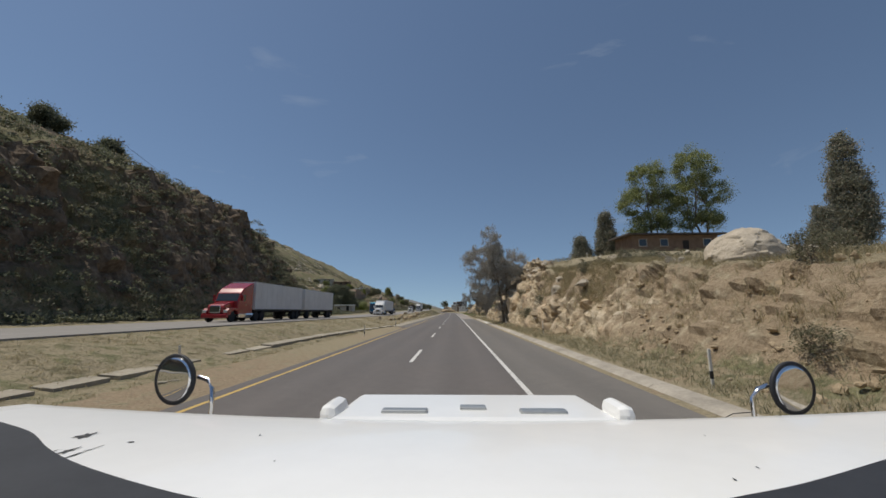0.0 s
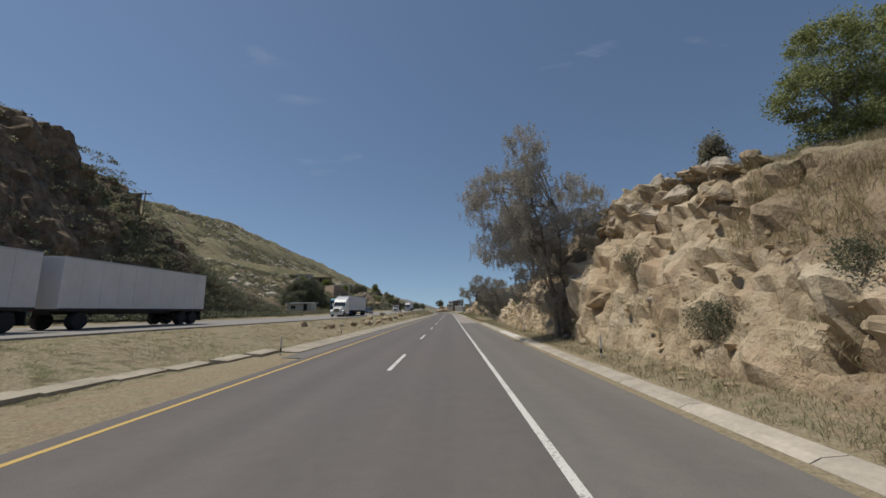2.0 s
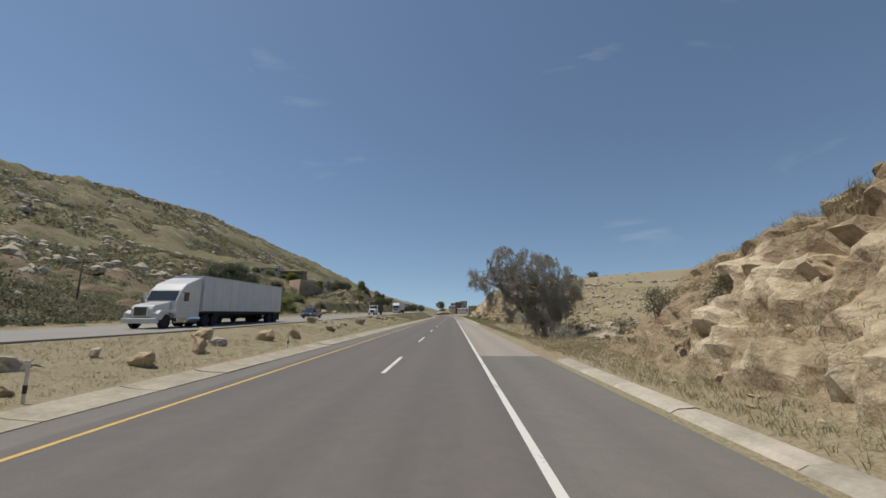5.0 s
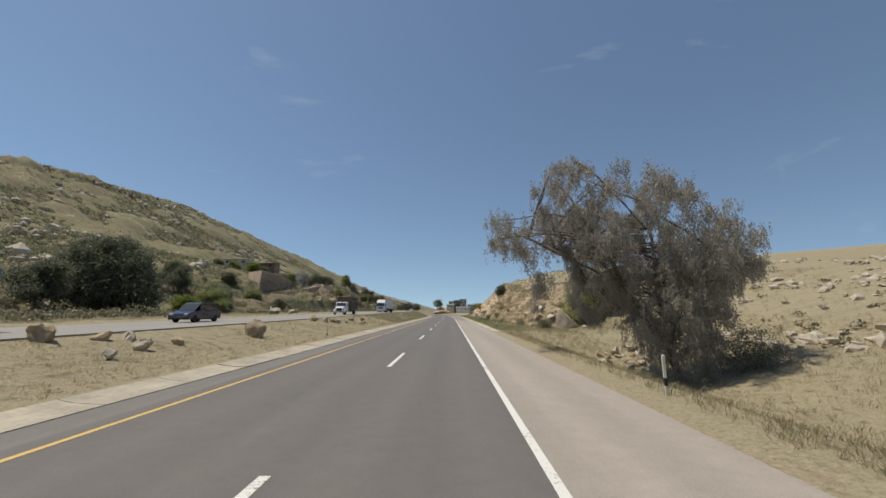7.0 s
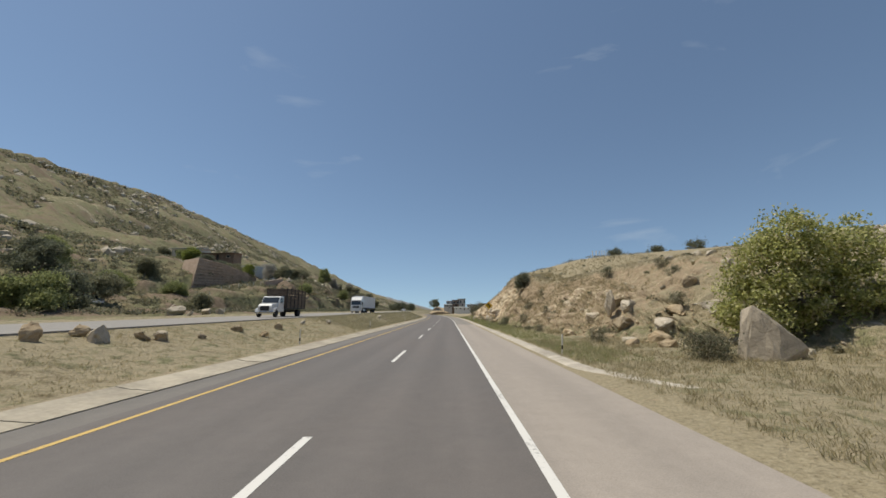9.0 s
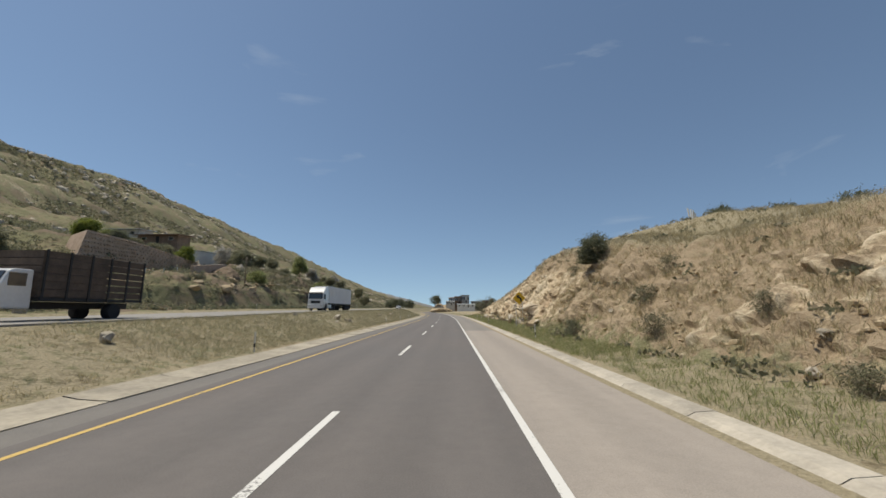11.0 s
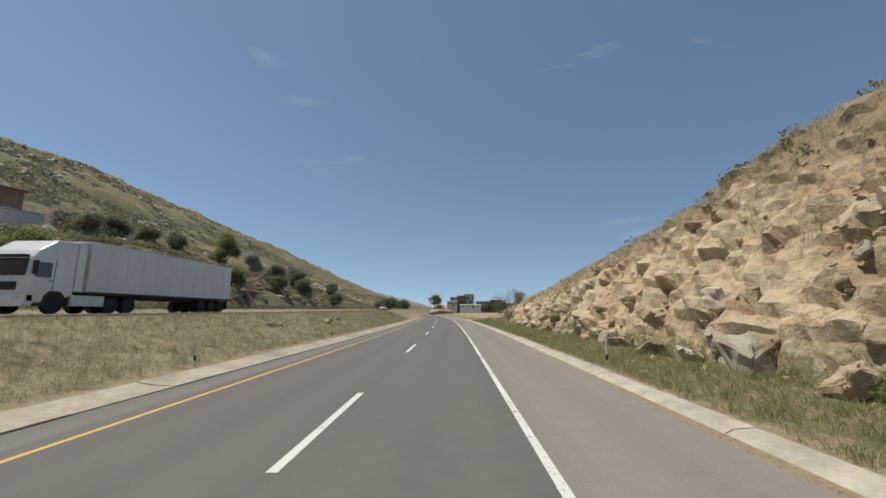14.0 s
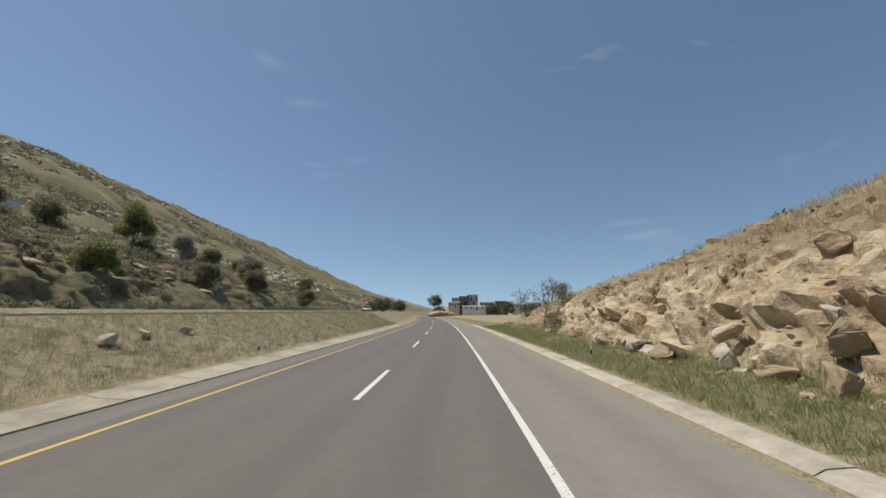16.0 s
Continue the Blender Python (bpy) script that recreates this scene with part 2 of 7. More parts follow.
GROUND = ground_material()
ASPHALT = asphalt_material("lane_asphalt", (0.138, 0.126, 0.118), (0.165, 0.14, 0.124))
SHOULDER = asphalt_material("shoulder_asphalt", (0.165, 0.153, 0.138), (0.195, 0.175, 0.155))
SHOULDER_PALE = asphalt_material("pale_shoulder_asphalt", (0.31, 0.272, 0.235), (0.36, 0.31, 0.265))
SHOULDER_WORN = asphalt_material("worn_shoulder_asphalt", (0.225, 0.205, 0.182), (0.265, 0.234, 0.205))
FAR_ASPHALT = asphalt_material("sunlit_grey_asphalt", (0.26, 0.245, 0.225), (0.31, 0.285, 0.26))
WHITE_LINE = worn_paint("white_road_paint", (0.62, 0.60, 0.56), (0.14, 0.13, 0.12), 0.42)
YELLOW_LINE = worn_paint("yellow_road_paint", (0.55, 0.37, 0.11), (0.14, 0.13, 0.12), 0.40)
CONCRETE = plain("weathered_concrete", (0.46, 0.41, 0.335), 0.9, 0, 0.22, 1.2, 0.004, rand=0.2)
GUTTER = plain("dusty_gutter_concrete", (0.40, 0.35, 0.27), 0.92, 0, 0.25, 0.8, 0.004, rand=0.15)
WHITEWASH = plain("chipped_white_kerb_paint", (0.58, 0.555, 0.50), 0.8, 0, 0.2, 2.0, 0.003)
POST_WHITE = plain("dusty_white_plastic", (0.66, 0.63, 0.56), 0.6, 0, 0.12, 4.0)
POST_BLACK = plain("black_reflector_band", (0.02, 0.02, 0.022), 0.4, 0, 0.2, 5.0)
ROCK = rock_material("ochre_rock", (0.30, 0.22, 0.135), (0.44, 0.35, 0.23), (0.56, 0.48, 0.36))
PALE_ROCK = rock_material("pale_granite", (0.34, 0.29, 0.22), (0.50, 0.44, 0.35), (0.62, 0.57, 0.48), 0.2)
GREY_ROCK = rock_material("grey_lichened_rock", (0.22, 0.20, 0.165), (0.36, 0.32, 0.26), (0.50, 0.45, 0.37))
BARK = plain("peeling_grey_bark", (0.20, 0.165, 0.125), 0.95, 0, 0.35, 3.0, 0.02)
PALE_BARK = plain("pale_smooth_bark", (0.36, 0.32, 0.26), 0.9, 0, 0.3, 2.0, 0.01)
LEAF_GREY = leaf_material("grey_green_leaves", (0.25, 0.245, 0.215), (0.50, 0.485, 0.43), (0.47, 0.39, 0.32))
LEAF_SAGE = leaf_material("sage_green_leaves", (0.14, 0.15, 0.11), (0.33, 0.33, 0.25), (0.34, 0.28, 0.21))
LEAF_GREEN = leaf_material("fresh_green_leaves", (0.12, 0.145, 0.05), (0.35, 0.37, 0.16))
LEAF_DARK = leaf_material("dark_green_leaves", (0.075, 0.085, 0.055), (0.20, 0.21, 0.135))
LEAF_OLIVE = leaf_material("dull_olive_leaves", (0.11, 0.112, 0.065), (0.29, 0.28, 0.175))
LEAF_BRIGHT = leaf_material("yellow_green_leaves", (0.08, 0.11, 0.018), (0.24, 0.27, 0.06))
LEAF_PALE = leaf_material("pale_yellow_green_leaves", (0.19, 0.21, 0.06), (0.50, 0.50, 0.19), (0.62, 0.57, 0.35))
SCRUB = leaf_material("dusty_scrub", (0.10, 0.104, 0.06), (0.23, 0.225, 0.145), (0.31, 0.26, 0.18))
STRAW = leaf_material("dry_grass_blades", (0.27, 0.225, 0.125), (0.46, 0.395, 0.245), (0.30, 0.27, 0.15))
STRAW_PALE = leaf_material("bleached_grass_blades", (0.42, 0.36, 0.24), (0.62, 0.55, 0.41))
GREEN_GRASS = leaf_material("fresh_grass_blades", (0.19, 0.21, 0.08), (0.37, 0.38, 0.18), (0.42, 0.38, 0.23))
GRASS = leaf_material("half_green_grass_blades", (0.22, 0.21, 0.12), (0.41, 0.375, 0.245), (0.44, 0.38, 0.25))

# ---- the lie of the land ----
def lattice(ix, iy, iz, k):
    """A fixed pseudo-random number from 0 to 1 for each whole-numbered place."""
    h = (ix.astype(np.int64) * 374761393 + iy.astype(np.int64) * 668265263 + iz.astype(np.int64) * 2147483647 + k * 974711) & 0xFFFFFFFF
    h = ((h ^ (h >> 13)) * 1274126177) & 0xFFFFFFFF
    h = ((h ^ (h >> 16)) * 2246822519) & 0xFFFFFFFF
    return ((h ^ (h >> 15)) & 0xFFFFFF) / float(0xFFFFFF)


def soft_noise(x, y, z=None, k=0):
    z = np.zeros_like(x) if z is None else z
    fx, fy, fz = np.floor(x), np.floor(y), np.floor(z)
    ux, uy, uz = (v * v * (3 - 2 * v) for v in (x - fx, y - fy, z - fz))
    total = 0
    for a in (0, 1):
        for b in (0, 1):
            for c in (0, 1):
                w = (ux if a else 1 - ux) * (uy if b else 1 - uy) * (uz if c else 1 - uz)
                total = total + w * lattice(fx + a, fy + b, fz + c, k)
    return total * 2 - 1


def layered(x, y, z=None, octaves=4, k=0):
    total, amp = 0, 1.0
    for o in range(octaves):
        f = 2.03**o
        total = total + amp * soft_noise(x * f, y * f, None if z is None else z * f, k + o)
        amp *= 0.5
    return total


def blocks(x, y, z, k=0):
    """Fractured rock: each cell is a tilted facet of its own height; also how near the joint between two cells is."""
    fx, fy, fz = np.floor(x), np.floor(y), np.floor(z)
    best = np.full(x.shape, 9.0)
    second, value = best.copy(), np.zeros(x.shape)
    for a in (-1, 0, 1):
        for b in (-1, 0, 1):
            for c in (-1, 0, 1):
                gx, gy, gz = fx + a, fy + b, fz + c
                px, py, pz = (g + 0.15 + 0.7 * lattice(gx, gy, gz, k + j) for j, g in enumerate((gx, gy, gz)))
                dx, dy, dz = x - px, y - py, z - pz
                d = dx * dx + dy * dy + dz * dz
                tilt = [lattice(gx, gy, gz, k + 5 + j) - 0.5 for j in range(3)]
                v = (lattice(gx, gy, gz, k + 9) - 0.5) + 1.3 * (dx * tilt[0] + dy * tilt[1] + dz * tilt[2])
                nearer = d < best
                second = np.where(nearer, best, np.minimum(second, d))
                value = np.where(nearer, v, value)
                best = np.where(nearer, d, best)
    return value, np.sqrt(second) - np.sqrt(best)


def between(v, pairs):
    a = np.array(pairs, float)
    return np.interp(v, a[:, 0], a[:, 1])


def smooth(v, a, b):
    u = np.clip((v - a) / (b - a), 0, 1)
    return u * u * (3 - 2 * u)


CURVE_START, CURVE_RADIUS = 230.0, 1700.0


def bend(y):
    """How far the whole road has swung to the left at y."""
    d = np.clip(np.asarray(y, float) - CURVE_START, 0, 242)
    return -d * d / (2 * CURVE_RADIUS)


def crest_height(y):
    return between(y, [(-60, 3.5), (5, 3.4), (17, 3.9), (24, 5.0), (30, 5.7), (36, 5.9), (41, 6.1), (44, 6.6), (46.5, 7.4), (48.5, 7.8), (52, 8.3), (56, 8.6),
                       (62, 8.3), (70, 7.6), (78, 6.6), (86, 5.8), (93, 4.6), (100, 3.6), (108, 4.0), (125, 7.5), (150, 6.8),
                       (164, 6.8), (173, 6.8), (185, 5.9), (192, 7.2), (205, 8.8), (213, 9.6), (222, 9.4), (230, 7.6),
                       (240, 6.3), (250, 5.5), (260, 4.7), (272, 4.0), (290, 2.4), (320, 0.8), (400, 0.4)])


def crest_place(y):
    return between(y, [(0, 12.0), (30, 11.0), (80, 11.0), (96, 12.5), (108, 30.0), (125, 60.0), (150, 42.0), (158, 28.0), (164, 22.0), (173, 19.0), (183, 15.0), (188, 13.2), (205, 15.5), (222, 15.0), (240, 13.5), (300, 13.0)])


def foot_place(y):
    return between(y, [(0, 8.2), (30, 8.2), (45, 7.6), (60, 7.6), (75, 6.9), (90, 7.4), (97, 8.4), (108, 14.0), (122, 21.0), (150, 19.0), (156, 15.0), (164, 11.5), (174, 9.6), (183, 8.6), (200, 9.0), (225, 9.4), (245, 9.2), (300, 8.8)])


def far_road_height(y):
    return between(y, [(-60, 1.2), (40, 1.1), (100, 0.95), (140, 1.2), (190, 1.65), (215, 1.95), (240, 2.05), (277, 2.3), (400, 2.9), (900, 5.0)])


def cut_height(y):
    return between(y, [(-60, 17.0), (25, 18.0), (34, 17.0), (40, 18.2), (48, 18.6), (60, 18.0), (70, 18.4), (74, 17.8), (79, 14.4), (85, 11.5), (93, 7.5), (100, 4.6), (112, 1.4), (130, 1.0)])


def bench_height(y):
    """The grassy, ledged bank between the other carriageway and the terrace above it."""
    return between(y, [(206, 0.0), (214, 1.2), (224, 2.8), (236, 3.6), (252, 4.2), (262, 5.0), (275, 4.4), (307, 3.2), (360, 2.0), (430, 0.0)])


def hill_foot(y):
    """How far to the left the hill begins; a level yard lies before it for a stretch."""
    return between(y, [(-60, 31.5), (108, 31.5), (135, 45.0), (208, 46.0), (226, 33.0), (400, 31.5)])


def ground_height(x, y):
    """The height of the land at a place (arrays), without its fine relief."""
    x, y = np.asarray(x, float), np.asarray(y, float)
    u = x - bend(y)
    # towards the right: verge, cut bank, the natural hill behind it
    foot, crest, top = foot_place(y), crest_place(y), crest_height(y)
    s = np.clip((u - foot) / (crest - foot), 0, 1)
    verge = 0.08 + 0.27 * np.clip((u - 5.8) / (foot - 5.8), 0, 1)
    behind = between(y, [(-60, 0.08), (30, 0.08), (45, 0.13), (78, 0.13), (95, 0.08), (120, 0.10), (173, 0.16), (190, 0.18), (200, 0.28), (212, 0.28), (230, 0.12), (300, 0.05)])
    past = np.clip(u - crest, 0, None)
    rise = behind * np.minimum(past, 12) + between(y, [(150, 0.12), (195, 0.3), (215, 0.3), (240, 0.12)]) * behind * np.clip(past - 12, 0, 120)
    dip = 1.7 * smooth(y, 106, 118) * (1 - smooth(y, 132, 144)) * smooth(u, 6.4, 9.4) * (1 - smooth(u, 11.5, 21))
    right = np.where(u < 5.8, -0.05, verge + (top - verge) * (0.25 * s + 0.75 * s**0.85) + rise - dip)
    # towards the left: gutter, median, the other carriageway, the cut and the long hill
    other = far_road_height(y)
    m = np.clip((-u - 8.45) / (16.3 - 8.45), 0, 1)
    median = 0.06 + (other - 0.1 - 0.06) * m * m * (3 - 2 * m) - 0.18 * np.sin(np.pi * np.clip(m * 2, 0, 1)) * (y < 70)
    d = np.clip(-u - hill_foot(y), 0, None)
    face = cut_height(y) * np.clip(d / 8.5, 0, 1) ** 0.85
    upper = np.clip(d - 8.5, 0, None)
    slope = between(y, [(-60, 0.40), (50, 0.45), (100, 0.50), (200, 0.46), (300, 0.42)])
    hill = slope * np.minimum(upper, 22) + 0.31 * np.clip(upper - 22, 0, 82) + 0.64 * np.clip(upper - 104, 0, 85) + 0.05 * np.clip(upper - 189, 0, 400)
    hill = hill * between(y, [(-60, 0.9), (90, 0.92), (125, 0.80), (150, 0.74), (258, 0.79), (308, 0.89), (370, 0.95), (407, 0.99), (440, 1.04), (730, 0.93), (1000, 0.76), (1500, 0.55), (2600, 0.4)])
    terrace = between(y, [(95, 0.0), (125, 0.9), (200, 0.9), (215, 2.4), (300, 1.6)]) * np.clip(d / 3.0, 0, 1)
    terrace = terrace + bench_height(y) * smooth(d, -1.0, 12.0) * (1 - smooth(d, 13.5, 24.0))
    level = np.where(d > 0, between(y, [(204, 5.0), (212, 5.6), (222, 7.3), (240, 9.6), (249, 10.6), (256, 40.0)]) - other, 40.0)
    level = np.where((y > 204) & (-u < 57.2), level, 400.0)  # the shelf before the stone wall
    left = np.where(u > -8.45, -0.05, np.where(u > -27.3, np.where(u > -16.3, median, other - 0.06),
                    other + np.minimum(0.1 * np.clip((-u - 27.3) / 2, 0, 1) + face + hill + terrace, level)))
    return np.where(u > 0, right, left)


def place_on(x, y):
    return float(ground_height(np.array([x]), np.array([y]))[0])


def spread(*runs):
    """Rising values: runs of (start, end, step)."""
    return np.concatenate([np.arange(a, b - 1e-6, s) for a, b, s in runs])


def grid_mesh(name, co, nx, ny, mat, smooth_faces=True):
    """One sheet of quads over a grid of points, ny rows of nx."""
    i = np.arange(nx * ny).reshape(ny, nx)
    quads = np.stack([i[:-1, :-1], i[:-1, 1:], i[1:, 1:], i[1:, :-1]], -1).reshape(-1, 4)
    me = bpy.data.meshes.new(name)
    me.vertices.add(len(co))
    me.vertices.foreach_set("co", co.astype(np.float32).ravel())
    me.loops.add(quads.size)
    me.loops.foreach_set("vertex_index", quads.astype(np.int32).ravel())
    me.polygons.add(len(quads))
    me.polygons.foreach_set("loop_start", np.arange(0, quads.size, 4, dtype=np.int32))
    me.polygons.foreach_set("use_smooth", np.full(len(quads), smooth_faces))
    me.materials.append(mat)
    me.update(calc_edges=True)
    return me


def build_ground():
    us = spread((-900, -300, 60), (-300, -250, 10), (-250, -205, 2.5), (-205, -120, 5), (-120, -60, 2.5), (-60, -42, 0.8), (-42, -31, 0.3), (-31, -16, 1.0), (-16, -8.6, 0.35),
                (-8.6, 5.8, 2.2), (5.8, 16.5, 0.17), (16.5, 24, 0.6), (24, 60, 3), (60, 200, 20), (200, 901, 100))
    vs = spread((-120, -10, 8), (-10, 4, 1), (4, 285, 0.24), (285, 340, 1.2), (340, 620, 3), (620, 1100, 10), (1100, 2600, 100))
    u, y = np.meshgrid(us, vs)
    x = u + bend(y)
    z = ground_height(x, y)
    s = np.clip((u - foot_place(y)) / (crest_place(y) - foot_place(y)), -0.5, 3)
    on_bank = smooth(s, -0.12, 0.1) * (1 - smooth(s, 1.02, 1.5)) * smooth(crest_height(y), 1.2, 4.0)
    # how stony the bank is along the road, and how high up it the bare rock reaches
    stony = between(y, [(-20, 0.3), (18, 0.38), (25, 0.8), (34, 0.9), (58, 1.0), (66, 0.85), (78, 0.8), (90, 0.55), (100, 0.25), (150, 0.25), (160, 0.4), (178, 0.42), (194, 0.42), (203, 0.72),
                        (212, 0.85), (236, 0.8), (255, 0.6), (300, 0.4)])
    stony = stony * (1 - 0.72 * smooth(s, 0.38, 0.58) * smooth(y, 22, 28) * (1 - smooth(y, 42, 46)))
    stony = stony * (1 - 0.5 * smooth(s, 0.5, 0.95) * smooth(y, 100, 150))
    warp = 0.5 * layered(x * 0.5, y * 0.5, z * 0.5, 2, 60)
    b1, e1 = blocks(x * 0.42 + warp, y * 0.34 + warp, z * 0.55, 3)
    b2, e2 = blocks(x * 1.15 + warp, y * 0.95, z * 1.5 + warp, 21)
    b3, e3 = blocks(x * 2.7 + warp, y * 2.1, z * 3.2, 33)
    b1, b2, b3 = b1 * smooth(e1, -0.04, 0.05), b2 * smooth(e2, -0.05, 0.06), b3 * smooth(e3, -0.05, 0.08)
    rough = layered(x * 0.8, y * 0.8, z * 0.8, 4, 40)
    broken = 0.35 + 0.95 * smooth(layered(x * 0.16, y * 0.16, z * 0.22, 3, 65) + 0.5 * smooth(s, 0.45, 0.8) * (y < 60), -0.25, 0.55)
    b1, b2 = b1 * broken, b2 * (0.5 + 0.6 * broken)
    push = on_bank * (stony * ((0.95 - 0.2 * smooth(y, 58, 64) * (1 - smooth(y, 120, 150))) * b1 + 0.62 * b2 + 0.27 * b3 - 0.22 * (1 - smooth(e1, 0, 0.12)) - 0.14 * (1 - smooth(e2, 0, 0.14))) + (0.34 - 0.14 * stony) * rough + 0.10 * b3 + 0.16 * b2)
    for _ in range(1):  # wear the sharpest folds down
        push[1:-1, 1:-1] = 0.6 * push[1:-1, 1:-1] + 0.1 * (push[:-2, 1:-1] + push[2:, 1:-1] + push[1:-1, :-2] + push[1:-1, 2:])
    lean_x, lean_z = -0.85, 0.5
    rolling = (1 - on_bank) * (0.10 * layered(x * 0.35, y * 0.35, None, 4, 80)) * smooth(np.abs(u + 1.0), 7.4, 9.5)
    far = smooth(-u, 31, 34)
    rough_left = layered(x * 0.22, y * 0.22, None, 4, 90)
    lb, le = blocks(x * 0.3, y * 0.3, z * 0.3, 11)
    lb2, le2 = blocks(x * 0.8, y * 0.8, z * 0.8, 15)
    lb, lb2 = lb * smooth(le, 0, 0.2), lb2 * smooth(le2, 0, 0.2)
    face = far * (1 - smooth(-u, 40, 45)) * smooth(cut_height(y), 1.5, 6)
    ridge = np.zeros(x.shape)
    top_cols = us < -180
    ridge[:, top_cols] = np.maximum(blocks(x[:, top_cols] * 0.12, y[:, top_cols] * 0.12, 0 * x[:, top_cols], 12)[0], -0.1)
    ledges = far * (1 - smooth(-u, 42, 48)) * smooth(bench_height(y), 0.8, 3.0) * (0.1 + 0.9 * smooth(layered(x * 0.12, y * 0.07, None, 2, 95), -0.1, 0.3))
    hill_relief = far * smooth(-u, 33, 45) * (1.3 * rough_left + 3.0 * layered(x * 0.035, y * 0.035, None, 3, 130) * smooth(-u, 55, 120) + 2.2 * layered(x * 0.11, y * 0.05, None, 3, 135) * smooth(-u, 60, 110) + 2.6 * ridge * smooth(-u, 185, 215))
    over_other = ((u > -28.5) & (u < -15.6)).astype(float)
    z2 = z + lean_z * push + rolling * (1 - over_other) + hill_relief + 0.5 * face * (lb + 0.9 * rough_left + 0.8 * lb2) + 0.45 * ledges * (lb + 0.7 * lb2)
    x2 = x + lean_x * push + face * (1.5 * lb + 1.1 * rough_left + 0.9 * lb2) + 1.1 * ledges * (lb + 0.6 * lb2)
    co = np.stack([x2, y, z2], -1).reshape(-1, 3)
    me = grid_mesh("ground", co, len(us), len(vs), GROUND)
    bare = ((on_bank * stony)[:-1, :-1] > 0.3) | (face[:-1, :-1] > 0.4)
    me.polygons.foreach_set("use_smooth", ~bare.ravel())  # broken rock keeps its facets
    # masks for the material
    patches = layered(x * 0.08, y * 0.08, None, 3, 150)
    rock = on_bank * np.clip(stony * (0.75 - 0.55 * smooth(s, 0.55, 1.0)) + 0.35 * b1 * stony + 0.15 * patches, 0, 1)
    rock = np.maximum(rock, face * 0.25)
    high = far * smooth(-u, 60, 160)
    rock = np.maximum(rock, high * 0.22 * (1 + patches))
    damp = between(y, [(0, 0.5), (60, 0.25), (100, 0.1), (170, 0.35), (200, 0.62), (300, 0.7)])
    verge = smooth(u, 5.6, 6.4) * (1 - smooth(s, 0.0, 0.22))
    green = verge * damp + far * (1.0 + 0.2 * patches) + smooth(-u, 8, 9) * (1 - far) * between(y, [(0, 0.44), (50, 0.42), (68, 0.2), (90, 0.2), (120, 0.34), (150, 0.4), (190, 0.42), (300, 0.42)])
    green = green + on_bank * (0.1 + 0.12 * patches)
    dry = np.clip(0.55 + 0.3 * patches - 0.3 * far, 0, 1) * (1 - on_bank * 0.45)
    dry = np.maximum(dry, 0.85 * smooth(-u, 8.6, 9.4) * (1 - far))
    gentle = smooth(y, 98, 106) * (1 - smooth(y, 158, 170)) * (u > 5.6)
    dry = np.maximum(dry, 0.8 * gentle)
    rock, green = rock * (1 - 0.65 * gentle), green + 0.12 * gentle
    dry = np.maximum(dry, smooth(s, 0.8, 1.1) * 0.85 * (u > 0))
    # first term paints the cut face's shade; the rest is brown soil patches
    loam_shade = face * (0.68 + 0.4 * rough_left) + far * (1 - face) * (0.30 - 0.12 * smooth(y, 190, 215) + 0.5 * rough_left) + 0.5 * ledges * smooth(z, 7.0, 8.5)
    tone = 0.5 + 0.55 * b1 + 0.45 * b2 + 0.25 * b3
    for name, values in (("rock", rock), ("green", green), ("dry", dry), ("loam_shade", loam_shade), ("tone", tone)):
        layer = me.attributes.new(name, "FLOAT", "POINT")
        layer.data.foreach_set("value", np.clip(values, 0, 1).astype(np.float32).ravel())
    return tagged(new("ground", me), "dry grassy roadside land with stony cut banks and a scrubby hill", "ground", kind="structure")


ground = build_ground()

# ---- the carriageways ----
def strip(name, x0, x1, y0, y1, z, mat, label="", step=4.0, parent=None, thick=0.0, kind="structure", lift=None):
    """A ribbon of road that follows the bend; thick gives it sides."""
    n = max(2, int((y1 - y0) / step) + 1)
    v, f = [], []
    for k in range(n):
        y = y0 + (y1 - y0) * k / (n - 1)
        o = float(bend(y))
        h = z + (float(far_road_height(y)) if lift else 0.0)
        v += [(x0 + o, y, h), (x1 + o, y, h)]
        if thick:
            v += [(x1 + o, y, h - thick), (x0 + o, y, h - thick)]
    w = 4 if thick else 2
    for k in range(n - 1):
        a, b = k * w, (k + 1) * w
        f.append((a, a + 1, b + 1, b))
        if thick:
            f += [(a + 1, a + 2, b + 2, b + 1), (a + 3, a, b, b + 3)]
    if thick:
        f += [(0, 3, 2, 1), tuple((n - 1) * 4 + j for j in range(4))]
    me = bpy.data.meshes.new(name)
    me.from_pydata(v, [], f)
    me.materials.append(mat)
    ob = new(name, me)
    if parent:
        ob.parent = parent
    else:
        tagged(ob, label, "road", kind=kind)
    return ob


DASH_START = 1.3
RIGHT_LINE, LANE_LINE, YELLOW = 1.92, -1.80, -5.80
road = strip("road", -6.3, 2.0, -40, 620, 0.0, ASPHALT, "dark grey asphalt lanes with worn wheel tracks", 4, thick=0.25)
shoulder = strip("shoulder", 2.0, 5.25, -40, 97, -0.004, SHOULDER, "grey asphalt hard shoulder beside the lanes", 4, thick=0.25)
strip("shoulder", 2.0, 5.35, 97, 203, -0.004, SHOULDER_PALE, "pale dusty asphalt hard shoulder beside the lanes", 4, thick=0.25)
strip("shoulder", 2.0, 5.3, 203, 620, -0.004, SHOULDER_WORN, "worn grey asphalt hard shoulder beside the lanes", 4, thick=0.25)
strip("inner_shoulder", -7.25, -6.3, 50, 620, -0.004, SHOULDER, "narrow grey asphalt margin inside the yellow line", 4, thick=0.25)
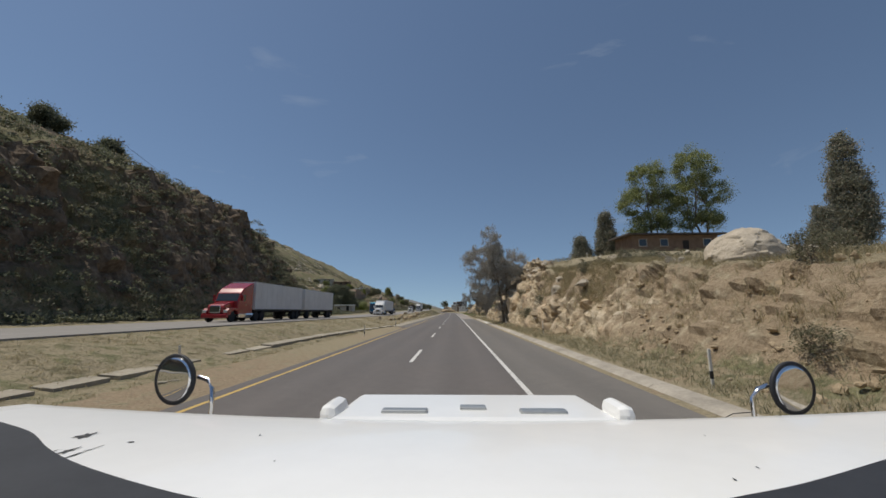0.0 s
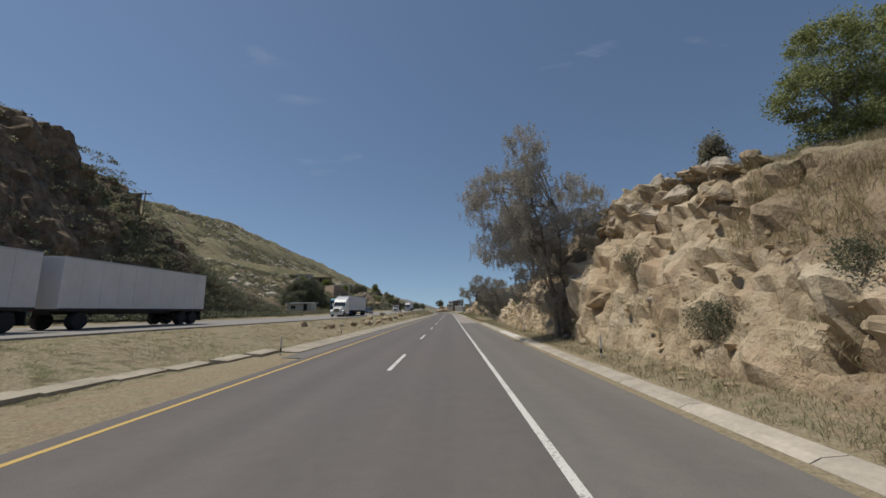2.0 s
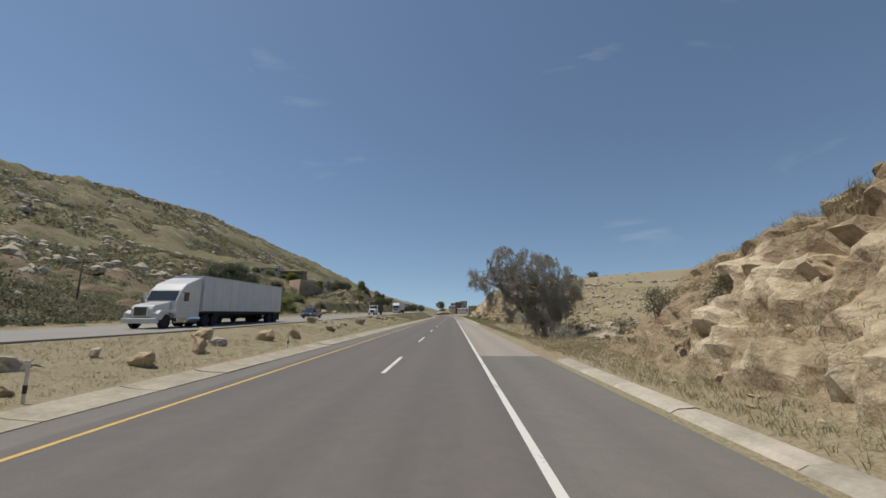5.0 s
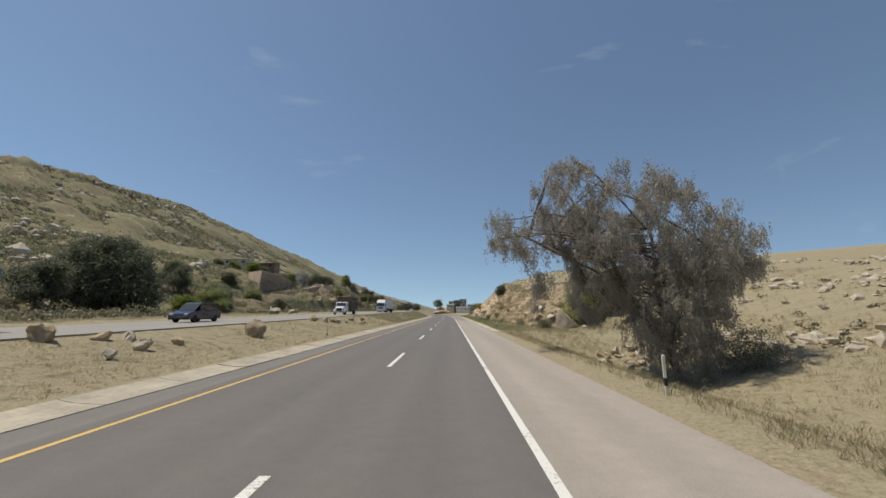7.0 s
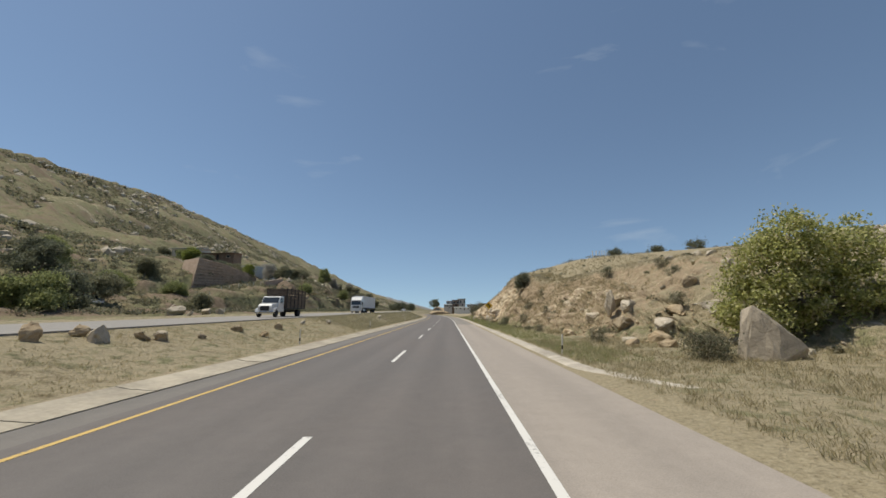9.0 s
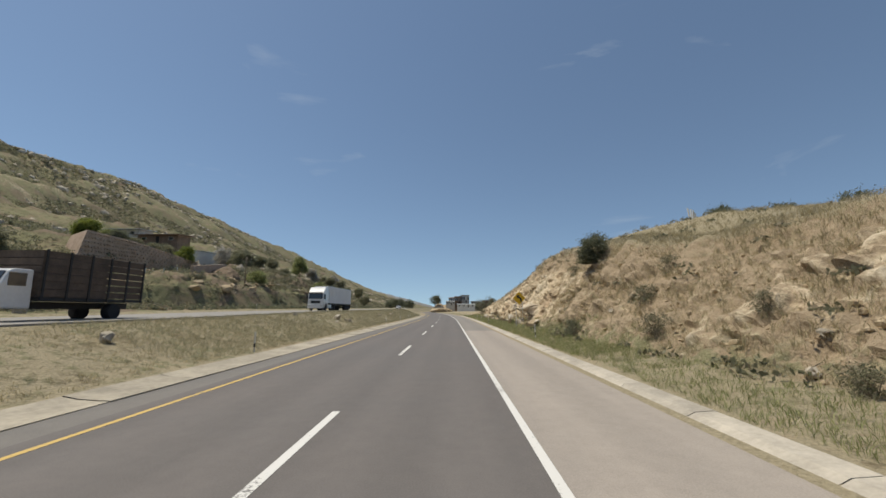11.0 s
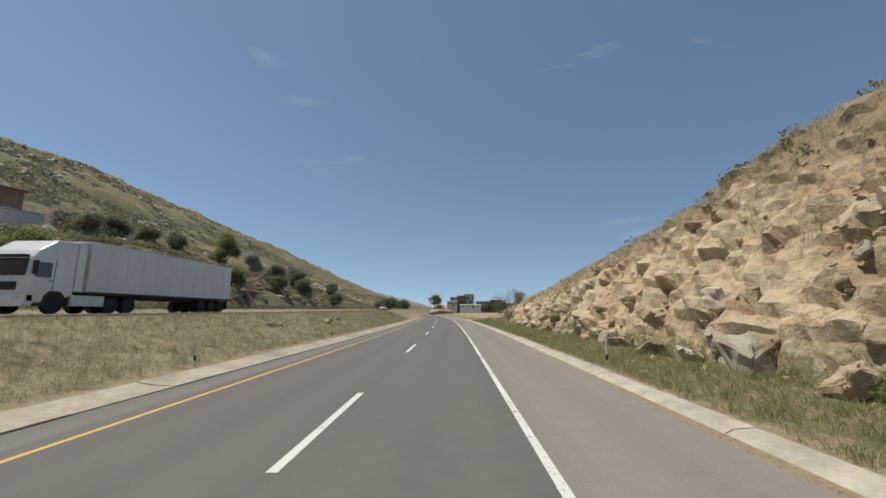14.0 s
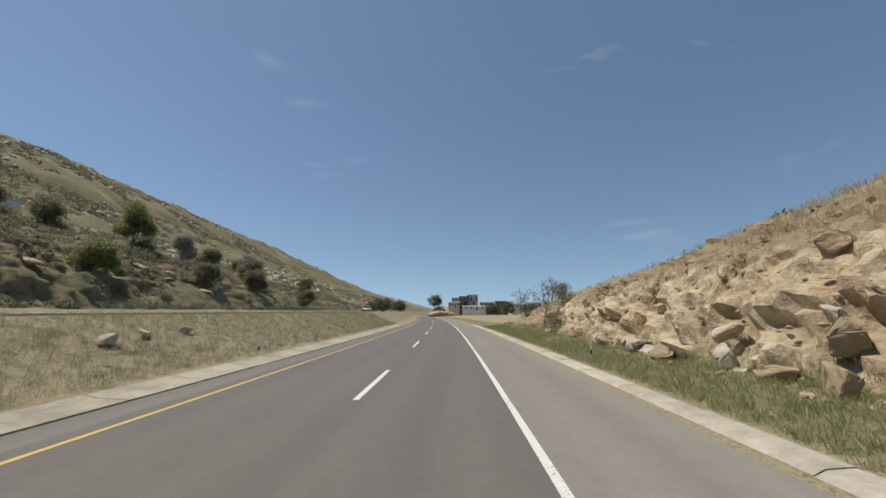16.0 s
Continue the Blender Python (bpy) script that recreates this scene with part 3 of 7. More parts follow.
strip("opposite_road", -27.2, -16.4, -60, 620, 0.0, FAR_ASPHALT, "sunlit grey asphalt of the opposite carriageway", 4, thick=0.3, lift=True)
strip("edge_line", RIGHT_LINE - 0.075, RIGHT_LINE + 0.075, -40, 620, 0.005, WHITE_LINE, parent=road)
strip("edge_line", YELLOW - 0.065, YELLOW + 0.065, -40, 620, 0.005, YELLOW_LINE, parent=road)
for k in range(-3, 40):
    y = DASH_START + 15.0 * k
    strip("lane_dash", LANE_LINE - 0.08, LANE_LINE + 0.08, y, y + 5.0, 0.005, WHITE_LINE, 2.5, parent=road)


def kerb_profile(points, y0, y1):
    """A cast kerb or gutter length with the given section (x, z), from y0 to y1."""
    bm = bmesh.new()
    ends = []
    for y in (y0, y1):
        o = float(bend(y))
        ends.append([bm.verts.new((px + o, y, pz)) for px, pz in points])
    a, b = ends
    for j in range(len(points)):
        i = (j + 1) % len(points)
        bm.faces.new((a[j], a[i], b[i], b[j]))
    bm.faces.new(a[::-1])
    bm.faces.new(b)
    bmesh.ops.recalc_face_normals(bm, faces=bm.faces)
    return bm


def mesh_of(bm, name, mat, smooth_faces=False):
    me = bpy.data.meshes.new(name)
    bm.to_mesh(me)
    bm.free()
    me.materials.append(mat)
    if smooth_faces:
        me.polygons.foreach_set("use_smooth", [True] * len(me.polygons))
    return me


def part(name, bm, mat, parent, label="", smooth_faces=False):
    """Links a bmesh as one mesh under a thing or a part."""
    ob = new(name, mesh_of(bm, name, mat, smooth_faces))
    ob.parent = parent
    return tagged(ob, label)


def thing(name, at, label, category, group="", kind="", turn=0.0):
    ob = new(name)
    ob.matrix_world = pose(*at, 0, 0, turn)
    return tagged(ob, label, category, group, kind)


kerb = tagged(new("kerb"), "weathered concrete kerb lengths along the hard shoulder", "kerb", kind="structure")
rng = random.Random(4)
KERB = [(5.25, -0.2), (5.25, 0.02), (5.42, 0.10), (5.80, 0.13), (5.90, 0.10), (5.95, -0.2)]
for y0, y1 in ((-10, 94), (150, 300)):
    y = y0
    while y < y1:
        d = rng.uniform(-0.012, 0.012)
        painted = 60 < y < 71
        piece = part("kerb_length", kerb_profile([(px + d, pz + (d if pz > 0 else 0)) for px, pz in KERB], y + 0.012, y + 2.988), WHITEWASH if painted else CONCRETE, kerb)
        y += 3.0
for k in range(5):  # the kerb's first lengths swing out into the grass
    o0, o1 = 0.075 * (5 - k) ** 1.9, 0.075 * (4 - k) ** 1.9
    bm = kerb_profile(KERB, 145.0 + k, 145.985 + k)
    for v in bm.verts:
        v.co.x += o0 if v.co.y < 145.5 + k else o1
    part("kerb_length", bm, CONCRETE, kerb)
gutter = tagged(new("gutter"), "shallow concrete gutter slabs along the median", "gutter", kind="structure")
FLAT = [(-7.25, -0.2), (-7.25, 0.025), (-7.5, 0.03), (-8.0, 0.06), (-8.4, 0.13), (-8.5, -0.2)]
y = 52.0
while y < 300:
    d = rng.uniform(-0.012, 0.012)
    part("slab", kerb_profile([(px + d, pz + (d if pz > 0 else 0)) for px, pz in FLAT], y + 0.015, y + 2.985), GUTTER, gutter)
    y += 3.0
old = tagged(new("old_gutter"), "broken concrete gutter slabs in the dry median grass", "gutter", kind="structure")
y = -6.0
while y < 52:
    if rng.random() > 0.12 or y > 20:
        d = between(y, [(0, 0), (30, 0.1), (44, 0.9), (52, 2.6)])
        w, tw = rng.uniform(0.6, 0.75), rng.uniform(-0.06, 0.06)
        up = place_on(-10.8 + d, y + 1) + rng.uniform(0.03, 0.06) + (0.07 if y > 20 else 0.0)
        part("slab", kerb_profile([(-11.1 + d + tw, -0.3), (-11.1 + d + tw, up + 0.05), (-11.1 + w + d + tw, up), (-11.1 + w + d + tw, -0.3)], y + 0.02, y + (rng.uniform(1.6, 1.95) if y < 20 else 1.98)), GUTTER, old)
    y += 2.0

# ---- boulders and loose rocks ----
def boulder_mesh(seed, flat=0.75, detail=2):
    """A broken block: a hull round random points, its edges worn, its faces rough."""
    r = np.random.default_rng(seed)
    bm = bmesh.new()
    for p in r.normal(size=(13, 3)):
        p = p / np.linalg.norm(p) * r.uniform(0.8, 1.05)
        bm.verts.new((p[0], p[1] * 0.85, p[2] * flat))
    hull = bmesh.ops.convex_hull(bm, input=bm.verts)
    loose = [v for v in bm.verts if not v.link_faces]
    bmesh.ops.delete(bm, geom=loose, context="VERTS")
    bmesh.ops.bevel(bm, geom=list(bm.edges), offset=0.07, segments=1, affect="EDGES", profile=0.6)
    bmesh.ops.triangulate(bm, faces=bm.faces)
    bmesh.ops.subdivide_edges(bm, edges=list(bm.edges), cuts=detail, use_grid_fill=True)
    bm.normal_update()
    co = np.array([v.co for v in bm.verts])
    n = np.array([v.normal for v in bm.verts])
    d = 0.07 * layered(co[:, 0] * 2.2 + seed, co[:, 1] * 2.2, co[:, 2] * 2.2, 3, seed)
    b, e = blocks(co[:, 0] * 1.6 + seed, co[:, 1] * 1.6, co[:, 2] * 2.0, seed)
    d = d + 0.10 * b - 0.05 * (1 - smooth(e, 0, 0.1))
    for v, p in zip(bm.verts, co + n * d[:, None]):
        v.co = p
    return bm


STONES = {}
for mat in (ROCK, PALE_ROCK, GREY_ROCK):
    STONES[mat] = [mesh_of(boulder_mesh(300 + k, (0.75, 0.6, 0.9, 0.5)[k % 4]), "boulder", mat) for k in range(6)]


def stone(name, x, y, size, mat, label, group, rng, z=None, sink=0.3, tall=1.0, tilt=25, category="rock"):
    """One boulder of about that width, bedded in the ground."""
    me = rng.choice(STONES[mat])
    ob = new(name, me)
    if z is None:
        z = place_on(x, y)
    s = size * 0.52
    turn = Euler((radians(rng.uniform(-tilt, tilt)), radians(rng.uniform(-tilt, tilt)), rng.uniform(0, 6.3)))
    ob.matrix_world = Matrix.LocRotScale((x, y, z + s * tall * (0.62 - sink)), turn, (s * rng.uniform(0.85, 1.2), s * rng.uniform(0.85, 1.2), s * tall))
    return tagged(ob, label, category, group)


rng = random.Random(17)
MEDIAN = [(-13.2, 68.0, 0.8), (-11.7, 71.7, 0.9), (-11.8, 70.0, 0.45), (-10.2, 68.9, 0.4), (-12.0, 68.7, 0.5), (-11.7, 75.1, 0.7), (-11.3, 79.5, 1.0), (-10.7, 86.5, 0.8), (-11.3, 95.4, 1.0),
          (-10.6, 83.8, 1.35), (-12.0, 88.4, 0.9), (-9.9, 86.5, 0.4), (-10.5, 91.4, 1.1), (-12.5, 91.6, 0.6), (-13.5, 99.2, 1.1), (-11.7, 97.7, 1.0), (-11.5, 102.5, 1.1), (-10.9, 105.8, 1.0), (-11.3, 115.2, 1.0),
          (-15.2, 120.8, 1.2), (-14.3, 122.3, 0.8), (-13.8, 123.1, 0.8), (-12.6, 122.5, 0.8), (-12.4, 124.4, 0.7), (-12.3, 131.5, 1.3), (-12.0, 120.3, 0.5), (-14.5, 148.3, 0.9), (-13.6, 150.2, 1.05), (-15.2, 150.9, 0.8),
          (-13.5, 152.1, 0.7), (-13.0, 152.8, 0.9), (-12.7, 155.3, 0.6), (-13.2, 159.7, 0.9), (-13.1, 165.4, 0.8), (-11.7, 160.2, 0.8)]
for k, (x, y, s) in enumerate(MEDIAN):
    stone("boulder", x, y, s * 1.2, rng.choice((ROCK, PALE_ROCK, ROCK)), "angular pale ochre boulder lying on the dry median", "boulders of the median", rng, tall=rng.uniform(0.8, 1.2))
for x, y, s in [(-14.6, 200.4, 0.8), (-12.3, 207.1, 1.3), (-11.7, 209.6, 0.8), (-12.0, 209.2, 0.6), (-11.3, 209.8, 0.5), (-11.8, 204.9, 0.7), (-12.4, 233.4, 0.9), (-12.5, 235.2, 0.6), (-12.3, 245.7, 1.0), (-12.7, 247.8, 0.8), (-12.7, 250.3, 1.0), (-13.5, 171.8, 0.8), (-12.9, 178, 0.7)]:
    stone("boulder", x, y, s, PALE_ROCK, "pale boulder half hidden in the median grass", "boulders of the median", rng)
# single large ones that catch the eye
stone("boulder", 14.2, 163.6, 1.9, PALE_ROCK, "pale forked spur of rock on the slope", "", rng, tall=1.0, sink=0.25)
stone("boulder", 13.3, 164.6, 1.3, PALE_ROCK, "tall leaning pale rock on the slope", "", rng, tall=2.6, sink=0.05, tilt=14)
DOME = bmesh.new()
bmesh.ops.create_icosphere(DOME, subdivisions=5, radius=1.0)
q = np.array([v.co for v in DOME.verts])
q *= 1 + (0.10 * layered(q[:, 0] * 1.3, q[:, 1] * 1.3, q[:, 2] * 1.3, 4, 77) + 0.05 * blocks(q[:, 0] * 1.4, q[:, 1] * 1.4, q[:, 2] * 1.4, 78)[0])[:, None]
for v, p in zip(DOME.verts, q * (1.78, 1.5, 1.35)):
    v.co = p
dome = new("boulder", mesh_of(DOME, "boulder", PALE_ROCK))
dome.matrix_world = pose(13.9, 18.4, 4.55, 0, -5, 12)
tagged(dome, "large rounded pale boulder on top of the bank", "rock")
for x, y, z, w, h, turn, lean, label in ((11.9, 21.2, 4.35, 0.75, 1.15, 20, 24, "forked pale rock leaning on the bank's crest"), (12.35, 20.9, 4.5, 0.45, 1.25, 70, -18, "upright splinter of pale rock"),
                                         (11.8, 22.6, 4.3, 0.62, 0.6, -15, 6, "pale flat-sided block on the bank's crest"), (9.6, 29.0, 4.1, 0.75, 0.5, 10, -14, "pale sloping block in the bank's face")):
    ob = new("boulder", STONES[PALE_ROCK][int(x * 10) % 6])
    ob.matrix_world = pose(x, y, z, lean * 0.4, lean, turn) @ Matrix.Diagonal((w, w, h, 1))
    tagged(ob, label, "rock")
stone("boulder", 12.0, 28.0, 1.9, PALE_ROCK, "flat pale rock on the bank's crest", "", rng, tall=0.6)
slab = bmesh.new()
for p in ((-1.2, -0.5, -0.6), (-1.25, 0.5, -0.6), (-1.15, -0.25, 0.9), (-0.75, 0.45, 1.5), (-0.55, -0.35, 1.75), (0.1, 0.5, 1.35), (0.35, -0.6, 0.9), (1.0, 0.5, 0.55), (1.75, -0.45, 0.0), (1.9, 0.4, -0.1), (1.7, 0.0, -0.6), (0.2, -0.85, -0.6)):
    slab.verts.new(p)
bmesh.ops.convex_hull(slab, input=slab.verts)
bmesh.ops.bevel(slab, geom=list(slab.edges), offset=0.05, segments=1, affect="EDGES")
bmesh.ops.triangulate(slab, faces=slab.faces)
bmesh.ops.subdivide_edges(slab, edges=list(slab.edges), cuts=3, use_grid_fill=True)
slab.normal_update()
q = np.array([v.co for v in slab.verts])
for v, d in zip(slab.verts, 0.05 * layered(q[:, 0] * 2, q[:, 1] * 2, q[:, 2] * 2, 3, 79)):
    v.co += v.normal * float(d)
rock = new("boulder", mesh_of(slab, "boulder", GREY_ROCK))
rock.matrix_world = pose(13.6, 150.6, place_on(13.6, 150.6) + 0.5, 0, 0, -14) @ Matrix.Diagonal((0.76, 0.8, 0.97, 1))
tagged(rock, "large angular grey rock leaning beside a green bush", "rock")
stone("boulder", 9.9, 207.0, 4.0, PALE_ROCK, "pale flat-faced boulder with scrawled paint marks", "", rng, tall=1.0, sink=0.5, tilt=10)
stone("boulder", 9.1, 210.0, 2.0, GREY_ROCK, "dark grey boulder at the bank's foot", "", rng, tall=0.9)
stone("boulder", 8.7, 214.2, 1.5, ROCK, "rounded brown boulder on the verge", "", rng, sink=0.2)
stone("boulder", 8.9, 202.6, 2.0, ROCK, "sloping slab of rock at the bank's foot", "", rng, tall=0.7)
BANK = [(14.6, 159.5, 2.4), (13.4, 158.2, 1.5), (15.9, 160.4, 1.9), (13.2, 162.6, 1.8), (12.6, 166.8, 1.6), (14.4, 166.4, 2.0), (17.2, 158.6, 1.8), (11.2, 157.0, 1.3), (10.3, 166.0, 1.2), (12.2, 155.3, 1.3), (18.2, 162.5, 1.7), (17.0, 132.6, 2.3), (15.4, 131.6, 1.2), (18.8, 134.0, 1.6), (12.4, 131.8, 1.3), (11.2, 132.8, 0.9), (13.6, 134.6, 0.8), (10.4, 130.6, 0.7), (20.4, 150.2, 1.6), (23.0, 150.8, 1.9),
        (9.2, 217.8, 2.6), (9.3, 201.6, 1.4), (11.1, 201.3, 1.6), (12.1, 214.1, 1.8), (9.2, 225.9, 2.0), (9.0, 222.9, 1.6), (9.2, 220.4, 1.8), (8.7, 230.0, 1.1), (8.8, 236.2, 1.2), (9.5, 229.5, 1.3), (8.9, 240.5, 1.5), (9.2, 242.3, 1.1),
        (9.8, 241.0, 1.3), (9.3, 244.2, 1.0), (8.9, 253.1, 1.0), (9.1, 248.5, 1.2), (11.8, 243.0, 1.2), (8.8, 79.0, 1.9), (9.3, 75.0, 1.2), (8.6, 73.3, 0.9), (8.5, 70.6, 0.9), (8.6, 67.0, 1.0), (9.2, 86.0, 1.2), (8.9, 83.5, 1.0),
        (8.4, 53.0, 1.8), (8.6, 35.9, 2.2), (8.8, 33.0, 2.2), (9.7, 36.3, 1.5), (8.4, 39.0, 1.6), (8.2, 29.8, 1.5), (9.2, 27.0, 1.8), (10.4, 37.2, 1.2)]
for x, y, s in BANK:
    stone("rock", x, y, s, rng.choice((ROCK, PALE_ROCK, ROCK)), "angular ochre rock jutting from the cut bank", "rocks of the bank", rng, tall=rng.uniform(0.75, 1.1), sink=0.45)
# the tumbled blocks along the top of the rock face
for k in range(46):
    y = rng.uniform(45.5, 58.5)
    f = rng.random()
    x = 10.0 + 1.6 * f + rng.uniform(-0.3, 0.3)
    stone("rock", x, y, rng.uniform(0.6, 1.7), rng.choice((ROCK, PALE_ROCK)), "tumbled block along the top of the rock face", "blocks of the crest", rng, tall=rng.uniform(0.7, 1.1), sink=0.35, tilt=40)
for k in range(60):
    y = rng.choice((rng.uniform(22, 70), rng.uniform(148, 190), rng.uniform(196, 255), rng.uniform(120, 150)))
    u = foot_place(y) + rng.uniform(-0.6, 4.6 if y < 120 or y > 165 else 16)
    stone("rock", float(u), y, rng.uniform(0.25, 0.8), rng.choice((ROCK, PALE_ROCK, GREY_ROCK)), "small loose rock on the bank", "small rocks of the bank", rng, tall=rng.uniform(0.7, 1.0), tilt=40)

for k in range(34):
    stone("rock", rng.uniform(10.2, 15.4), rng.uniform(130.6, 136.6), rng.uniform(0.35, 1.0), rng.choice((ROCK, PALE_ROCK, GREY_ROCK)), "rough brown stone of the low bank beyond the tree", "stones of the low bank", rng, tall=rng.uniform(0.7, 1.1), sink=0.25, tilt=40)
for x, y, s in ((-36.5, 186.5, 3.6), (-33.5, 188.5, 2.6), (-39.0, 190.5, 2.4), (-35.0, 194.0, 2.0), (-31.5, 182.0, 1.4), (-41.5, 194.0, 2.0)):
    stone("boulder", x, y, s, PALE_ROCK, "pale boulder at the yard's edge across the road", "boulders of the yard", rng, tall=0.8)
for k in range(30):
    y = rng.uniform(208, 254)
    stone("rock", float(foot_place(y)) + rng.uniform(-0.5, 1.3), y, rng.uniform(0.7, 1.7), rng.choice((ROCK, PALE_ROCK)), "fallen angular block at the bank's foot", "fallen blocks", rng, tall=rng.uniform(0.8, 1.2), tilt=40)
for k in range(16):
    y = 214 + 1.9 * k
    stone("rock", -37.5 - 2.5 * math.sin(k * 1.7) - 0.1 * k, y, rng.uniform(1.8, 3.4), ROCK, "brown rock ledge cropping out below the terrace", "rocks below the terrace", rng, tall=rng.uniform(0.5, 0.8), sink=0.5, tilt=15)

for k in range(26):
    stone("rock", -35.5 - 5.0 * rng.random() - 0.02 * k, 246 + 2.6 * k, rng.uniform(1.4, 3.2), rng.choice((ROCK, GREY_ROCK)), "brown rock ledge cropping out on the lower slope", "rocks of the lower slope", rng, tall=rng.uniform(0.4, 0.65), sink=0.5, tilt=14)


def pebbles(name, places, sizes, mat, label, seed):
    """Many stones too small or too far to tell apart, as one sheet of broken blocks."""
    r = np.random.default_rng(seed)
    ico = bmesh.new()
    bmesh.ops.create_icosphere(ico, subdivisions=1, radius=1.0)
    base = np.array([(*v.co.xy, v.co.z * 0.75) for v in ico.verts])
    tri = np.array([[v.index for v in f.verts] for f in ico.faces])
    ico.free()
    n = len(places)
    turn = r.uniform(0, 6.3, n)
    c, s = np.cos(turn), np.sin(turn)
    v = base[None] * r.uniform(0.6, 1.3, (n, 12, 1)) * r.uniform(0.6, 1.25, (n, 1, 3)) * sizes[:, None, None]
    v = np.stack([v[..., 0] * c[:, None] - v[..., 1] * s[:, None], v[..., 0] * s[:, None] + v[..., 1] * c[:, None], v[..., 2]], -1) + places[:, None]
    me = bpy.data.meshes.new(name)
    me.from_pydata(v.reshape(-1, 3).tolist(), [], (tri[None] + 12 * np.arange(n)[:, None, None]).reshape(-1, 3).tolist())
    me.materials.append(mat)
    return tagged(new(name, me), label, "stones", kind="stuff")


r = np.random.default_rng(44)
y = r.uniform(20, 620, 11000)
u = -45 - 200 * r.uniform(size=11000) ** 0.9
keep = layered(u * 0.09, y * 0.03, None, 3, 210) + 0.45 * smooth(-u, 120, 230) + r.uniform(-0.4, 0.4, 11000) > 0.1
x = (u + bend(y))[keep]
pebbles("hill_stones", np.c_[x, y[keep], ground_height(x, y[keep]) + 0.3], 0.3 + 1.9 * r.uniform(size=len(x)) ** 2.5, PALE_ROCK, "pale boulders strewn over the hillside", 45)
y = r.uniform(5, 285, 3200)
x = foot_place(y) + r.uniform(-1.0, 5.0, 3200)
pebbles("bank_rubble", np.c_[x, y, ground_height(x, y)], r.uniform(0.05, 0.17, 3200), ROCK, "stony rubble at the foot of the cut bank", 46)
y = np.concatenate([r.uniform(104, 150, 1300), r.uniform(150, 170, 300), r.uniform(10, 100, 300)])
x = np.where(y > 100, foot_place(y) - 1.5, 13.5) + 44 * r.uniform(size=len(y)) ** 1.4
keep = layered(x * 0.12, y * 0.12, None, 2, 230) + r.uniform(-0.5, 0.5, len(y)) > 0.0
pebbles("plateau_stones", np.c_[x, y, ground_height(x, y) + 0.05][keep], r.uniform(0.12, 0.6, int(keep.sum())), PALE_ROCK, "pale stones strewn over the dry plateau", 47)

# ---- trees, bushes and grass ----
def quads_mesh(name, corners, mat):
    """A mesh of loose quads from an (n, 4, 3) array."""
    n = len(corners)
    me = bpy.data.meshes.new(name)
    me.vertices.add(n * 4)
    me.vertices.foreach_set("co", corners.astype(np.float32).ravel())
    me.loops.add(n * 4)
    me.loops.foreach_set("vertex_index", np.arange(n * 4, dtype=np.int32))
    me.polygons.add(n)
    me.polygons.foreach_set("loop_start", np.arange(0, n * 4, 4, dtype=np.int32))
    me.materials.append(mat)
    me.update(calc_edges=True)
    return me


def leaves(r, centres, length, width, droop):
    """Pointed leaves at the given places; droop 1 hangs them straight down, 0 leaves them at any angle."""
    n = len(centres)
    way = r.normal(size=(n, 3))
    way /= np.linalg.norm(way, axis=1)[:, None]
    way = way * (1 - droop) + np.array([0, 0, -1.0]) * droop + 0.15 * r.normal(size=(n, 3))
    way /= np.linalg.norm(way, axis=1)[:, None]
    side = np.cross(way, r.normal(size=(n, 3)))
    side /= np.linalg.norm(side, axis=1)[:, None] + 1e-9
    long = (length * r.uniform(0.6, 1.35, n))[:, None]
    wide = (width * r.uniform(0.6, 1.35, n))[:, None]
    a = centres - way * long * 0.5
    c = centres + way * long * 0.5
    m = centres - way * long * 0.08
    return np.stack([a, m + side * wide * 0.5, c, m - side * wide * 0.5], 1)


def tube(bm, points, radii, sides=7):
    """A tapering limb through the points."""
    rings = []
    for k, p in enumerate(points):
        d = (points[min(k + 1, len(points) - 1)] - points[max(k - 1, 0)]).normalized()
        a = d.orthogonal().normalized()
        b = d.cross(a)
        rings.append([bm.verts.new(p + (a * math.cos(q) + b * math.sin(q)) * radii[k]) for q in (2 * math.pi * j / sides for j in range(sides))])
    for lo, hi in zip(rings, rings[1:]):
        for j in range(sides):
            bm.faces.new((lo[j], lo[(j + 1) % sides], hi[(j + 1) % sides], hi[j]))
    bm.faces.new(rings[-1])


def limb(r, start, end, sag=0.0, wobble=0.12, steps=6):
    d = (end - start).length
    out = []
    for k in range(steps + 1):
        f = k / steps
        p = start.lerp(end, f) + Vector(r.normal(size=3)) * wobble * d * 0.12 * math.sin(math.pi * f)
        p.z += sag * d * math.sin(math.pi * f)
        out.append(p)
    return out


